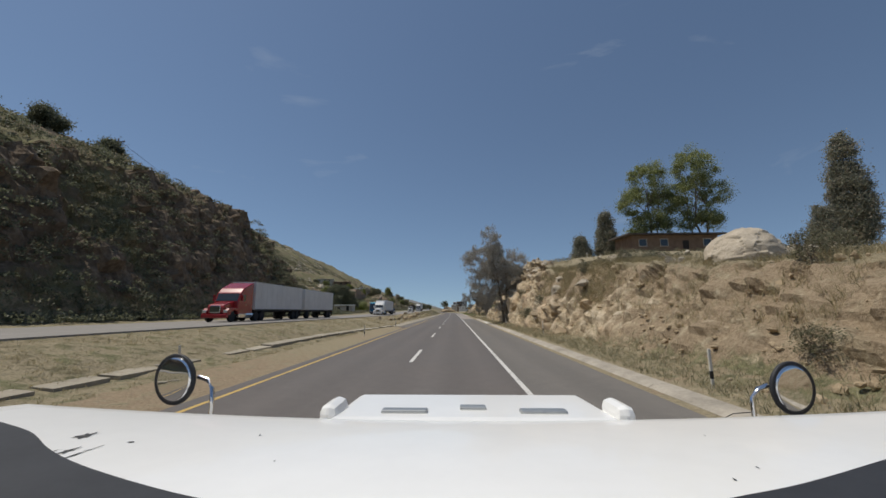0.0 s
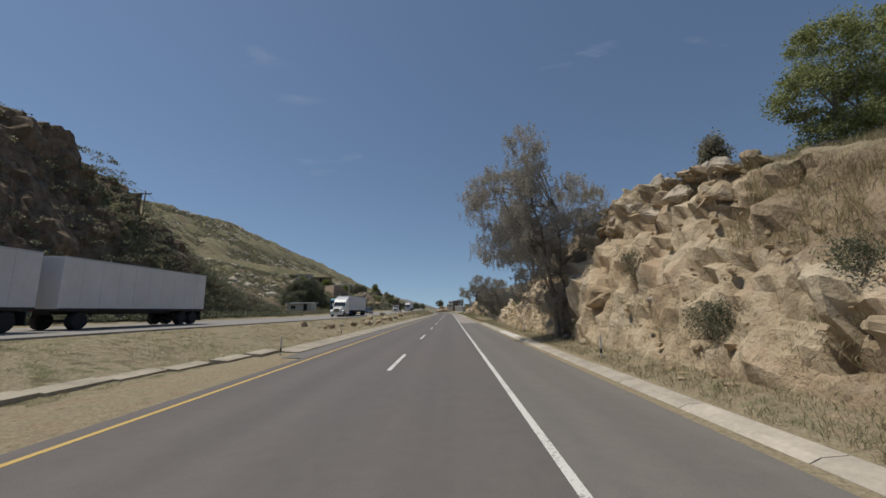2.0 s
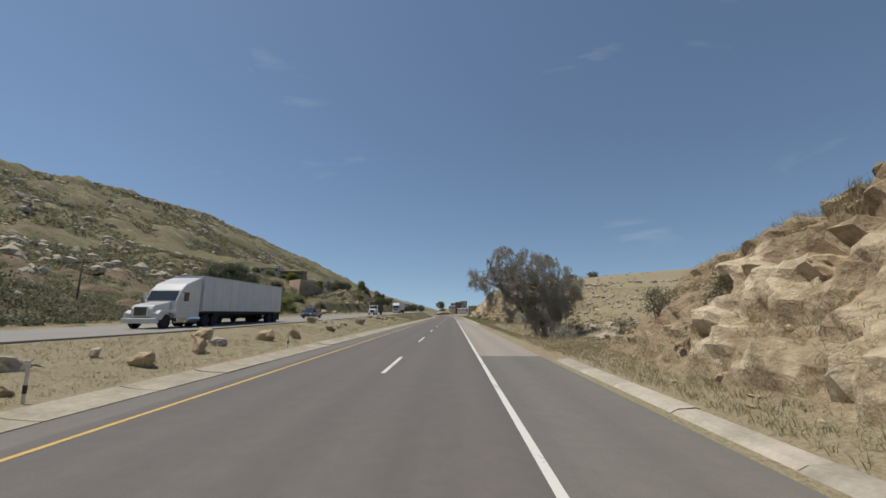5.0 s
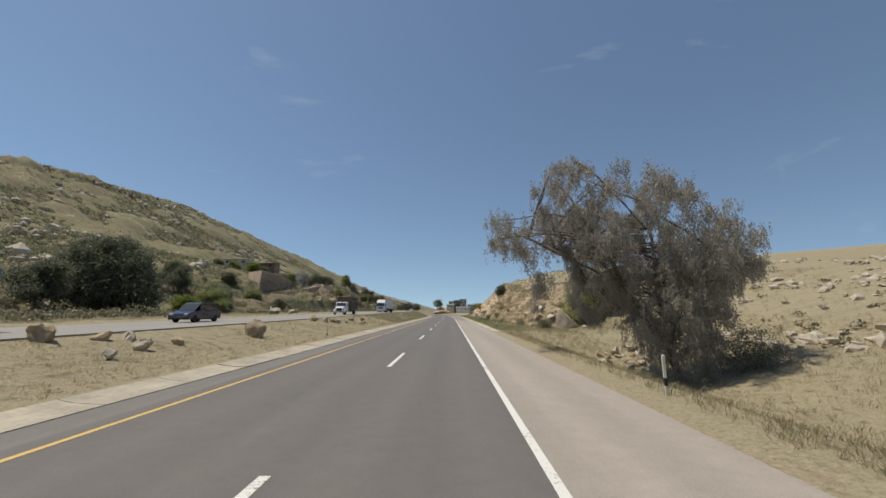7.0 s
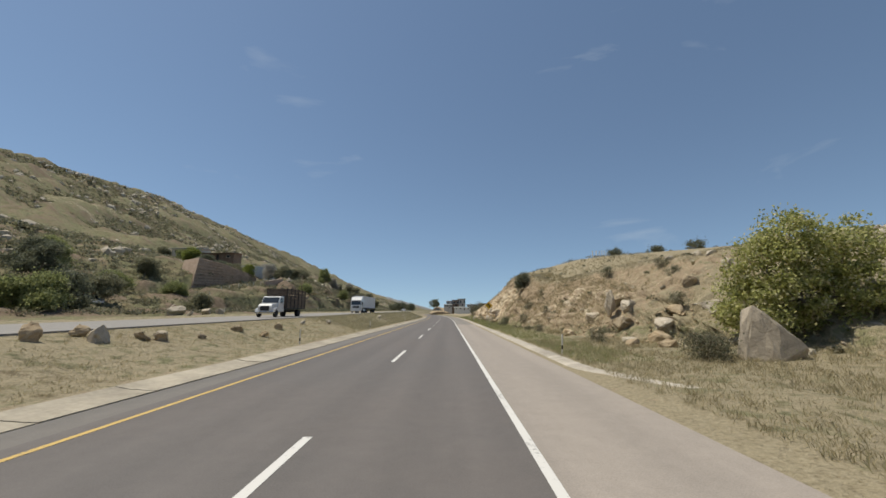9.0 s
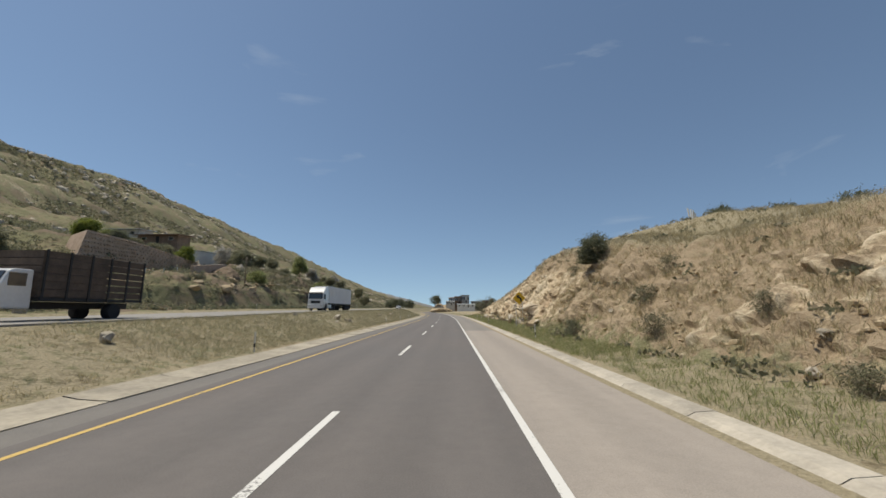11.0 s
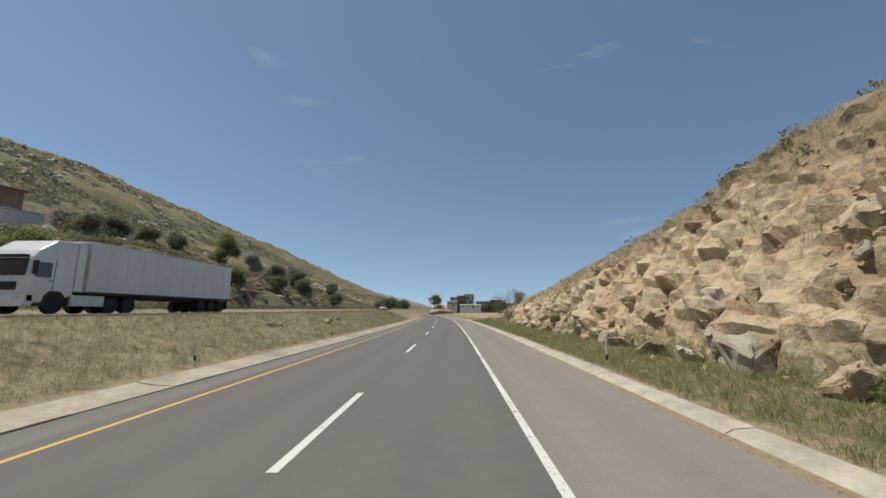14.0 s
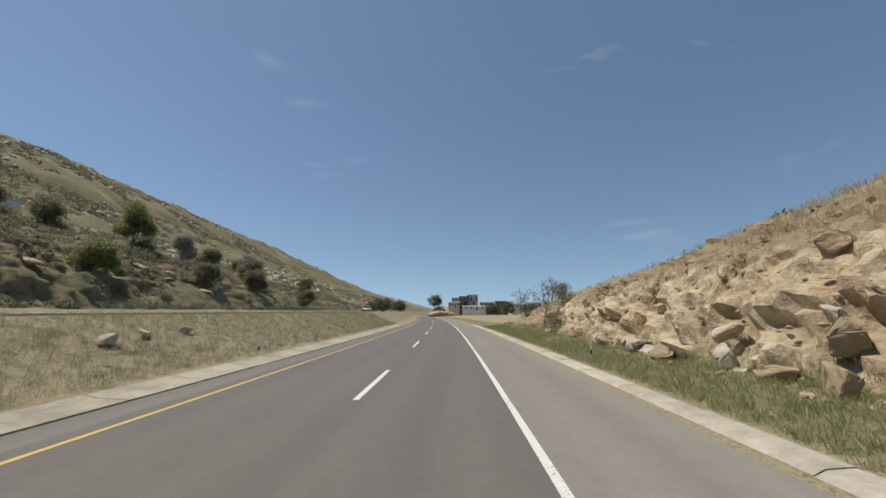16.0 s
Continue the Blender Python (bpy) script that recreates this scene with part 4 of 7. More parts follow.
def crown_points(r, lobes, clumps, per, size, hang, fill=0.35, strands=0):
    """Clump centres through egg-shaped lobes (x, y, z, rx, ry, rz), and the leaf places round each clump."""
    weight = np.array([(l[3] * l[4] * l[5]) ** 0.7 for l in lobes])
    weight = weight / weight.sum()
    centres = []
    for k in r.choice(len(lobes), clumps, p=weight):
        lx, ly, lz, rx, ry, rz = lobes[k]
        d = r.normal(size=3)
        d /= np.linalg.norm(d)
        d *= (fill + (1 - fill) * r.uniform()) ** 0.5
        centres.append((lx + d[0] * rx, ly + d[1] * ry, lz + d[2] * rz))
    centres = np.array(centres)
    scale = r.uniform(0.55, 1.3, clumps)
    which = r.integers(0, clumps, clumps * per)
    if strands:  # leaves along twigs that hang from each clump
        root = r.normal(size=(clumps, strands, 3)) * (size * scale)[:, None, None] * np.array([1, 1, 0.6])
        run = hang * r.uniform(0.25, 1.35, (clumps, strands)) * scale[:, None]
        sway = r.normal(size=(clumps, strands, 2)) * 0.16
        pick = r.integers(0, strands, clumps * per)
        down = r.uniform(size=clumps * per) ** 0.85 * run[which, pick]
        off = root[which, pick] + r.normal(size=(clumps * per, 3)) * 0.055
        off[:, :2] += sway[which, pick] * down[:, None]
        off[:, 2] -= down
        return centres, centres[which] + off
    off = r.normal(size=(clumps * per, 3)) * (size * scale[which])[:, None] * np.array([1, 1, 0.75])
    off[:, 2] -= np.abs(r.normal(size=clumps * per)) * hang * scale[which]
    return centres, centres[which] + off


def tree(name, at, lobes, label, stem, leafy, bark, seed, clumps=90, per=110, size=0.42, hang=0.4, leaf=(0.17, 0.05), droop=0.6,
         girth=0.22, category="tree", group="", limbs=16, strands=0):
    """A tree: stem gives the trunk's course as (x, y, z) from its foot; lobes give the crown."""
    r = np.random.default_rng(seed)
    ob = thing(name, at, label, category, group)
    centres, places = crown_points(r, lobes, clumps, per, size, hang, strands=strands)
    bm = bmesh.new()
    for n, course in enumerate(stem):
        pts = [Vector(p) for p in course]
        fine = []
        for a, b in zip(pts, pts[1:]):
            fine += [a.lerp(b, f) + Vector(r.normal(size=3)) * 0.03 * (b - a).length for f in (0, 0.33, 0.66)]
        fine.append(pts[-1])
        g = girth * (1 if n == 0 else 0.7)
        tube(bm, fine, [g * (1.35 if k == 0 and n == 0 else 1) * (1 - 0.75 * k / len(fine)) for k in range(len(fine))], 8)
    for c in centres[r.permutation(len(centres))[:limbs]]:
        end = Vector(c)
        course = [Vector(p) for p in stem[r.integers(0, len(stem))]]
        along = [a.lerp(b, f) for a, b in zip(course[1:], course[2:] or course[1:]) for f in (0, 0.25, 0.5, 0.75)]
        low = [p for p in along if p.z < end.z - 0.15] or [along[0]]
        start = min(low, key=lambda p: (p - end).length + 1.2 * r.uniform())
        pts = limb(r, start, end, 0.06)
        tube(bm, pts, [girth * 0.34 * (1 - 0.85 * k / len(pts)) for k in range(len(pts))], 5)
    part("trunk", bm, bark, ob, smooth_faces=True)
    crown = new("crown", quads_mesh("crown", leaves(r, places, leaf[0], leaf[1], droop), leafy))
    crown.parent = ob
    return ob


def bush(name, at, lobes, label, leafy, seed, clumps=24, per=60, size=0.22, leaf=(0.10, 0.045), droop=0.1, group="", hang=0.0, category="bush"):
    r = np.random.default_rng(seed)
    ob = thing(name, at, label, category, group)
    centres, places = crown_points(r, lobes, clumps, per, size, hang, 0.15)
    places[:, 2] = np.maximum(places[:, 2], -0.12)
    bm = bmesh.new()
    for c in centres[:10]:
        pts = limb(r, Vector((0.15 * r.normal(), 0.15 * r.normal(), -0.15)), Vector(c), 0.1, 0.1, 4)
        tube(bm, pts, [0.025, 0.022, 0.018, 0.012, 0.006], 5)
    part("stem", bm, BARK, ob)
    foliage = new("foliage", quads_mesh("foliage", leaves(r, places, leaf[0], leaf[1], droop), leafy))
    foliage.parent = ob
    return ob


def tufts(name, spots, height, blades, mat, label, seed, lean=0.35, width=0.012):
    """Grass: blades in tufts at the given places, as one thing nobody could count."""
    r = np.random.default_rng(seed)
    spots = np.repeat(spots, blades, 0)
    n = len(spots)
    foot = spots + np.c_[r.normal(size=(n, 2)) * 0.07, np.full(n, -0.03)]
    tall = height * r.uniform(0.45, 1.25, n)
    bow = r.normal(size=(n, 2)) * lean * tall[:, None]
    turn = r.uniform(0, np.pi, n)
    side = np.c_[np.cos(turn), np.sin(turn), np.zeros(n)] * (width * r.uniform(0.6, 1.4, n))[:, None]
    mid = foot + np.c_[bow * 0.3, tall * 0.6]
    tip = foot + np.c_[bow, tall]
    ob = new(name, quads_mesh(name, np.stack([foot - side, mid - side * 0.5, tip, mid + side], 1), mat))
    return tagged(ob, label, "grass", kind="stuff")


def scatter(r, n, x0, x1, y0, y1):
    """Places on the land between two distances from the road's centre line."""
    y = r.uniform(y0, y1, n)
    x = r.uniform(x0, x1, n) + bend(y)
    return np.c_[x, y, ground_height(x, y)]


# the tall grey-leaved tree at the foot of the rock face
tree("tree", (7.4, 57.5, 0.3), [(-2.0, 0.3, 12.4, 1.5, 1.8, 2.4), (-3.6, 0.6, 9.6, 2.3, 2.8, 2.0), (0.2, 1.0, 9.8, 2.4, 3.2, 2.4), (-2.0, 1.6, 6.8, 3.2, 3.6, 2.0),
     (1.8, 1.5, 7.0, 2.2, 3.0, 2.0), (-0.6, 0.6, 4.0, 2.5, 2.6, 2.0), (0.2, 0.2, 1.8, 1.5, 1.6, 1.3), (-1.6, 4.2, 8.4, 1.9, 1.6, 1.6), (1.0, 4.4, 6.2, 1.6, 1.6, 1.5), (3.0, 1.4, 8.6, 1.4, 2.2, 1.9), (2.6, 1.0, 4.6, 1.2, 1.8, 1.5)],
     "tall grey-leaved eucalyptus at the foot of the rock face", [[(0, 0, 0), (-0.3, 0, 3), (-1.0, 0.3, 7), (-1.8, 0.3, 12.5)], [(0.3, 0.2, 0), (0.6, 0.5, 3.2), (0.7, 1.2, 6.5), (0.5, 1.4, 9.5)], [(0, 0, 2.0), (-0.6, 1.4, 4.6), (-1.2, 3.6, 8.0)]],
     LEAF_GREY, BARK, 11, clumps=400, per=460, size=0.32, hang=0.6, strands=18, leaf=(0.12, 0.040), droop=0.5, girth=0.17, limbs=44)
# the eucalyptus on the crest and the smaller one behind it
tree("tree", (11.0, 80.0, 6.3), [(-1.8, 0.5, 8.4, 1.3, 1.5, 2.0), (-2.1, 0.5, 5.8, 2.1, 2.0, 1.8), (-3.1, 0, 3.9, 1.5, 1.7, 1.4), (-0.2, 0.5, 5.0, 1.7, 1.7, 1.7), (1.2, 0.6, 3.9, 1.2, 1.3, 1.5), (-1.2, 0.2, 3.0, 1.7, 1.5, 0.9), (-2.4, 0, 2.2, 0.9, 1.0, 0.7)],
     "slender eucalyptus with pale trunks leaning from the crest", [[(0, 0, -0.3), (-0.2, 0.1, 1.6), (-0.7, 0.3, 4), (-1.4, 0.5, 9)], [(0, 0, -0.3), (-0.9, 0.1, 1.5), (-2.0, 0.1, 3.6), (-2.6, 0, 5)], [(0.1, 0.1, 0), (0.9, 0.4, 2.6), (1.4, 0.6, 4.6)]],
     LEAF_SAGE, PALE_BARK, 12, clumps=200, per=200, size=0.33, hang=0.25, leaf=(0.15, 0.065), droop=0.4, girth=0.15, limbs=26)
tree("tree", (13.0, 80.6, 7.3), [(-1.0, 0, 2.8, 0.9, 1.0, 0.8), (-1.5, 0, 4.2, 0.9, 0.9, 0.9), (-0.2, 0, 3.2, 0.6, 0.7, 0.7)], "thin leaning tree with reddish foliage on the crest",
     [[(0, 0, -0.3), (-0.4, 0, 2), (-1.0, 0, 5)]], LEAF_SAGE, BARK, 13, clumps=60, per=110, size=0.28, leaf=(0.14, 0.055), girth=0.12, limbs=12)
# the wide weeping tree beside the hard shoulder
tree("tree", (10.5, 127.0, -1.3), [(-3.0, 0, 11.4, 1.2, 1.5, 0.9), (-3.6, 0, 9.8, 1.7, 2.6, 1.7), (-2.6, 0.3, 8.0, 2.2, 3.2, 1.5), (0.2, 0.4, 9.9, 2.2, 3.2, 1.9), (2.3, 0.6, 9.6, 1.7, 3.0, 1.6), (4.4, 0.4, 8.3, 1.5, 2.6, 1.3), (5.6, 0, 8.0, 1.1, 1.8, 1.2), (4.8, 0.6, 6.2, 1.7, 2.4, 1.5), (6.0, 0.2, 6.0, 0.8, 1.2, 1.0),
     (-6.6, 0.4, 7.6, 1.2, 1.2, 0.8), (-5.9, 0.6, 8.6, 1.7, 1.6, 0.8), (-5.4, 0.7, 7.3, 1.1, 1.1, 0.8), (-4.8, 0.6, 5.6, 0.5, 0.6, 1.3), (-1.6, 0.4, 6.2, 1.9, 2.8, 1.4), (1.3, 0.6, 6.6, 2.6, 3.2, 1.6), (1.7, 0, 4.6, 2.9, 2.6, 1.8), (3.8, 0.6, 4.6, 1.8, 2.4, 1.5), (3.2, -0.6, 6.4, 2.2, 2.0, 1.5),
     (1.8, -0.2, 2.7, 2.3, 2.0, 1.5), (3.6, 0, 2.6, 1.7, 1.8, 1.5), (2.8, -0.2, 1.2, 2.0, 1.8, 1.0), (-2.0, 2.8, 8.6, 2.0, 1.5, 1.4), (1.0, 3.4, 7.6, 2.4, 1.5, 1.6), (-2.2, 0.2, 4.4, 1.0, 1.6, 1.2)],
     "wide weeping tree with silvery drooping leaves by the shoulder", [[(2.2, 0, -0.3), (1.6, 0.1, 1.8), (-0.4, 0.2, 5.0), (-2.8, 0.2, 9.4)], [(1.8, 0, 1.2), (1.5, 0.3, 4.0), (1.2, 0.5, 9.4)], [(-0.6, 0.1, 3.4), (-3.2, 0.4, 6.4), (-6.2, 0.6, 7.9)], [(1.9, 0, 1.4), (3.2, 0.3, 4.6), (5.2, 0.3, 7.6)], [(1.8, 0, 1.4), (0.4, 1.8, 4.6), (-1.2, 3.2, 8.0)]],
     LEAF_GREY, BARK, 14, clumps=440, per=540, size=0.27, hang=1.05, leaf=(0.135, 0.040), droop=0.72, girth=0.24, limbs=70, strands=16)
bush("bush", (16.0, 126.0, -1.0), [(0, 0, 1.3, 1.3, 1.3, 1.2), (-1.2, 0.4, 0.9, 0.9, 0.9, 0.9)], "dusty olive bush under the weeping tree", SCRUB, 21, 80, 70, 0.26)
# two broad green trees and others behind the low house
for k, (x, y, s, seed) in enumerate([(32.0, 61.5, 1.5, 31), (40.2, 62.0, 1.74, 32)]):
    tree("tree", (x, y, place_on(x, y) - 0.2), [(0, 0, 9.0 * s, 2.0 * s, 2.3, 2.2 * s), (-1.9 * s, 0, 6.4 * s, 2.0, 2.0, 2.2), (1.8 * s, 0.3, 6.6 * s, 2.2, 2.0, 2.4), (0, 0, 4.6 * s, 2.6, 2.3, 1.7), (-2.3, 0, 3.6 * s, 1.3, 1.4, 1.3), (2.3, 0, 3.8 * s, 1.5, 1.4, 1.4)],
         "broad fresh-green tree behind the low house", [[(0, 0, 0), (0.2, 0, 3), (0, 0, 8 * s)], [(0.1, 0, 1.5), (1.2, 0.1, 4), (1.8, 0.2, 6.5 * s)], [(0, 0, 1.2), (-1.0, 0, 3.8), (-1.8, 0, 6)]],
         LEAF_GREEN, BARK, seed, clumps=170, per=190, size=0.46, hang=0.12, leaf=(0.22, 0.13), droop=0.2, girth=0.26, group="trees behind the house", limbs=22)
for x, y, h, w, seed, mat, lab in [(70.0, 67.0, 25.5, 3.3, 41, LEAF_SAGE, "tall conical grey-green tree on the hilltop"), (64.5, 67.0, 11.0, 2.4, 46, LEAF_SAGE, "shorter grey-green tree beside a tall one"), (78, 80, 12.0, 3.6, 42, LEAF_DARK, "dark leafy tree beside a taller one"),
                                   (29.0, 72, 13.0, 2.0, 43, LEAF_SAGE, "pointed grey-green tree on the hilltop"), (24.5, 73, 8.0, 1.9, 44, LEAF_SAGE, "small grey tree on the hilltop")]:
    tree("tree", (x, y, place_on(x, y) - 0.2), [(0, 0, h * 0.30, w, w, h * 0.22), (0, 0, h * 0.52, w * 0.8, w * 0.8, h * 0.2), (0, 0, h * 0.75, w * 0.5, w * 0.5, h * 0.2)], lab,
         [[(0, 0, 0), (0.1, 0, h * 0.4), (0, 0, h * 0.85)]], mat, BARK, seed, clumps=int(90 + 90 * w), per=130, size=0.16 + 0.13 * w, leaf=(0.2 + 0.05 * w, 0.09 + 0.03 * w), droop=0.4, girth=0.2)
# big shrubs on the banks
bush("bush", (13.2, 26.4, 4.9), [(0, 0, 0.5, 1.6, 1.0, 0.7), (-0.9, 0.2, 0.3, 0.8, 0.8, 0.6), (0.9, 0.1, 0.7, 0.9, 0.8, 0.6)], "brown-green twiggy bush before the low house", SCRUB, 155, 90, 90, 0.24)
tree("bush", (18.8, 154.0, place_on(18.8, 154.0) - 0.7), [(-2.6, 0, 1.6, 1.4, 1.8, 1.5), (-2.0, 0, 3.6, 1.6, 1.8, 1.7), (-0.6, 0, 5.2, 1.6, 1.8, 1.3), (0.4, 0, 2.0, 2.0, 1.8, 1.8), (1.0, 0, 4.0, 1.6, 1.8, 1.6), (2.6, 0, 2.2, 1.5, 1.8, 2.0), (2.8, 0, 4.4, 1.2, 1.4, 1.3), (3.6, 0, 1.2, 0.9, 1.2, 1.1), (2.9, 0, 5.8, 0.4, 0.5, 0.5)],
     "tall broad yellow-green bush behind an angular grey rock", [[(0, 0, 0), (-0.4, 0, 2), (-0.7, 0, 5.4)], [(0.2, 0, 0), (1.2, 0.1, 2), (2.4, 0, 5.0)], [(-0.2, 0, 0), (-1.4, 0, 1.6), (-2.2, 0, 3.8)]],
     LEAF_PALE, BARK, 51, clumps=260, per=130, size=0.34, hang=0.0, leaf=(0.19, 0.11), droop=0.1, girth=0.1, category="bush", limbs=30)
for x, y, s, seed in ((22.8, 152.4, 1.0, 55), (11.4, 150.8, 0.7, 56)):
    bush("bush", (x, y, place_on(x, y) - 0.1), [(0, 0, 0.8 * s, 1.4 * s, 1.2 * s, 0.8 * s)], "low dark-stemmed bush at the slope's foot", SCRUB, seed, 60, 70, 0.22)
for x, y, s, seed in ((33.0, 208.0, 1.0, 57), (42.0, 210.0, 1.0, 58), (48.0, 207.0, 1.3, 59)):
    bush("bush", (x, y, place_on(x, y) - 0.2), [(0, 0, 0.8 * s, 1.5 * s, 1.2 * s, 0.8 * s), (0.8 * s, 0, 0.5 * s, 1.0 * s, 1.0 * s, 0.6 * s)], "dark round bush on the hill's skyline", LEAF_DARK, seed, 50, 50, 0.3, (0.2, 0.12), group="bushes of the skyline")
bush("bush", (12.3, 193.8, 6.0), [(0, 0, 1.0, 1.05, 1.0, 1.2), (-0.6, 0.3, 0.3, 0.8, 0.8, 0.9)], "dense dark round bush on the crest of the bank", LEAF_DARK, 52, 130, 130, 0.2, (0.10, 0.055))
bush("bush", (10.4, 82.6, 4.6), [(0, 0, 0.3, 1.3, 1.5, 0.8)], "dark overhanging shrub below the crest", LEAF_DARK, 53, 50, 60, 0.22)
bush("bush", (10.6, 112.0, place_on(10.6, 112.0)), [(0, 0, 0.9, 1.1, 1.1, 1.0)], "round grey bush near the weeping tree", LEAF_GREY, 54, 45, 60, 0.22)
spots = [(8.8, 9.6, 0.6, SCRUB), (8.1, 44.0, 0.8, LEAF_DARK), (9.0, 40.4, 0.7, LEAF_DARK), (8.1, 76.2, 0.7, LEAF_BRIGHT), (8.9, 49.6, 0.8, SCRUB), (14.2, 150.6, 0.8, LEAF_GREEN),
         (10.4, 160.0, 0.8, SCRUB), (9.4, 171.4, 0.6, SCRUB), (8.7, 188.7, 0.85, LEAF_DARK), (10.8, 183.4, 0.8, SCRUB), (12.6, 200.0, 0.8, SCRUB), (8.9, 213.4, 0.5, LEAF_GREEN),
         (9.3, 265.0, 1.1, SCRUB), (9.4, 233.0, 0.6, SCRUB), (12.6, 184, 0.7, SCRUB), (11.3, 176, 0.6, SCRUB), (9.6, 180, 0.7, SCRUB), (8.9, 226, 0.6, SCRUB), (11.8, 27, 0.8, SCRUB),
         (13.2, 19, 0.9, SCRUB), (14.8, 15, 0.9, SCRUB), (11.6, 12.5, 0.7, SCRUB), (10.6, 31, 0.7, SCRUB), (9.2, 90, 0.7, SCRUB), (9.6, 94, 0.8, SCRUB), (10.2, 99, 0.7, SCRUB), (11.2, 236, 0.6, SCRUB),
         (17.0, 174, 0.8, LEAF_DARK), (18.5, 165, 0.7, LEAF_DARK), (19.5, 168, 0.8, SCRUB), (16.5, 161, 0.8, SCRUB), (11.0, 268, 1.0, SCRUB), (13.0, 275, 1.3, SCRUB), (10.0, 281, 0.8, SCRUB)]
KINDS = {}
for mat, seed, lab in ((SCRUB, 61, "dry straggly brown-green shrub on the bank"), (LEAF_DARK, 62, "dark green shrub on the bank"), (LEAF_BRIGHT, 63, "fresh yellow-green shrub at the bank's foot"), (LEAF_GREEN, 64, "small green shrub on the bank")):
    KINDS[mat] = (seed, lab)
first = {}
rng = random.Random(8)
for x, y, s, mat in spots:
    seed, lab = KINDS[mat]
    m = pose(x, y, place_on(x, y) - 0.1, 0, 0, rng.uniform(0, 360))
    if mat not in first:
        first[mat] = bush("shrub", (0, 0, 0), [(0, 0, 0.55, 0.85, 0.85, 0.7), (0.35, 0.2, 0.8, 0.5, 0.5, 0.5)], lab, mat, seed, 40, 45, 0.2, (0.13, 0.04), 0.0, "shrubs of the bank")
        first[mat].matrix_world = m @ Matrix.Scale(s, 4)
        continue
    copy_thing(first[mat], m).scale = (s, s, s * rng.uniform(0.8, 1.2))

# the great dark tree at the yard's edge
tree("tree", (-47.5, 158.0, place_on(-47.5, 158.0) - 0.3), [(0, 0, 6.6, 4.2, 3.8, 3.4), (-3.8, 0, 5.2, 3.4, 3.0, 3.2), (3.9, 0, 4.9, 3.2, 3.0, 3.0), (0, 0, 3.2, 5.4, 4.0, 2.2), (-5.6, 0, 3.0, 2.5, 2.5, 2.2), (5.6, 0, 2.8, 2.5, 2.5, 2.1), (1.4, 0, 9.0, 2.4, 2.4, 1.7), (-2.2, 0, 8.6, 2.3, 2.3, 1.7), (4.6, 0, 7.2, 1.6, 1.6, 1.2)],
     "broad dense dark green tree at the yard's edge", [[(0, 0, 0), (0.2, 0, 3), (0, 0.1, 8)], [(0.1, 0, 1.2), (2.2, 0, 3.4), (4.6, 0, 6)], [(0, 0, 1.0), (-2.2, 0, 3.2), (-4.6, 0, 5.6)]], LEAF_DARK, BARK, 71, clumps=560, per=130, size=0.55, hang=0.15, leaf=(0.27, 0.16), droop=0.15, girth=0.3, limbs=24)

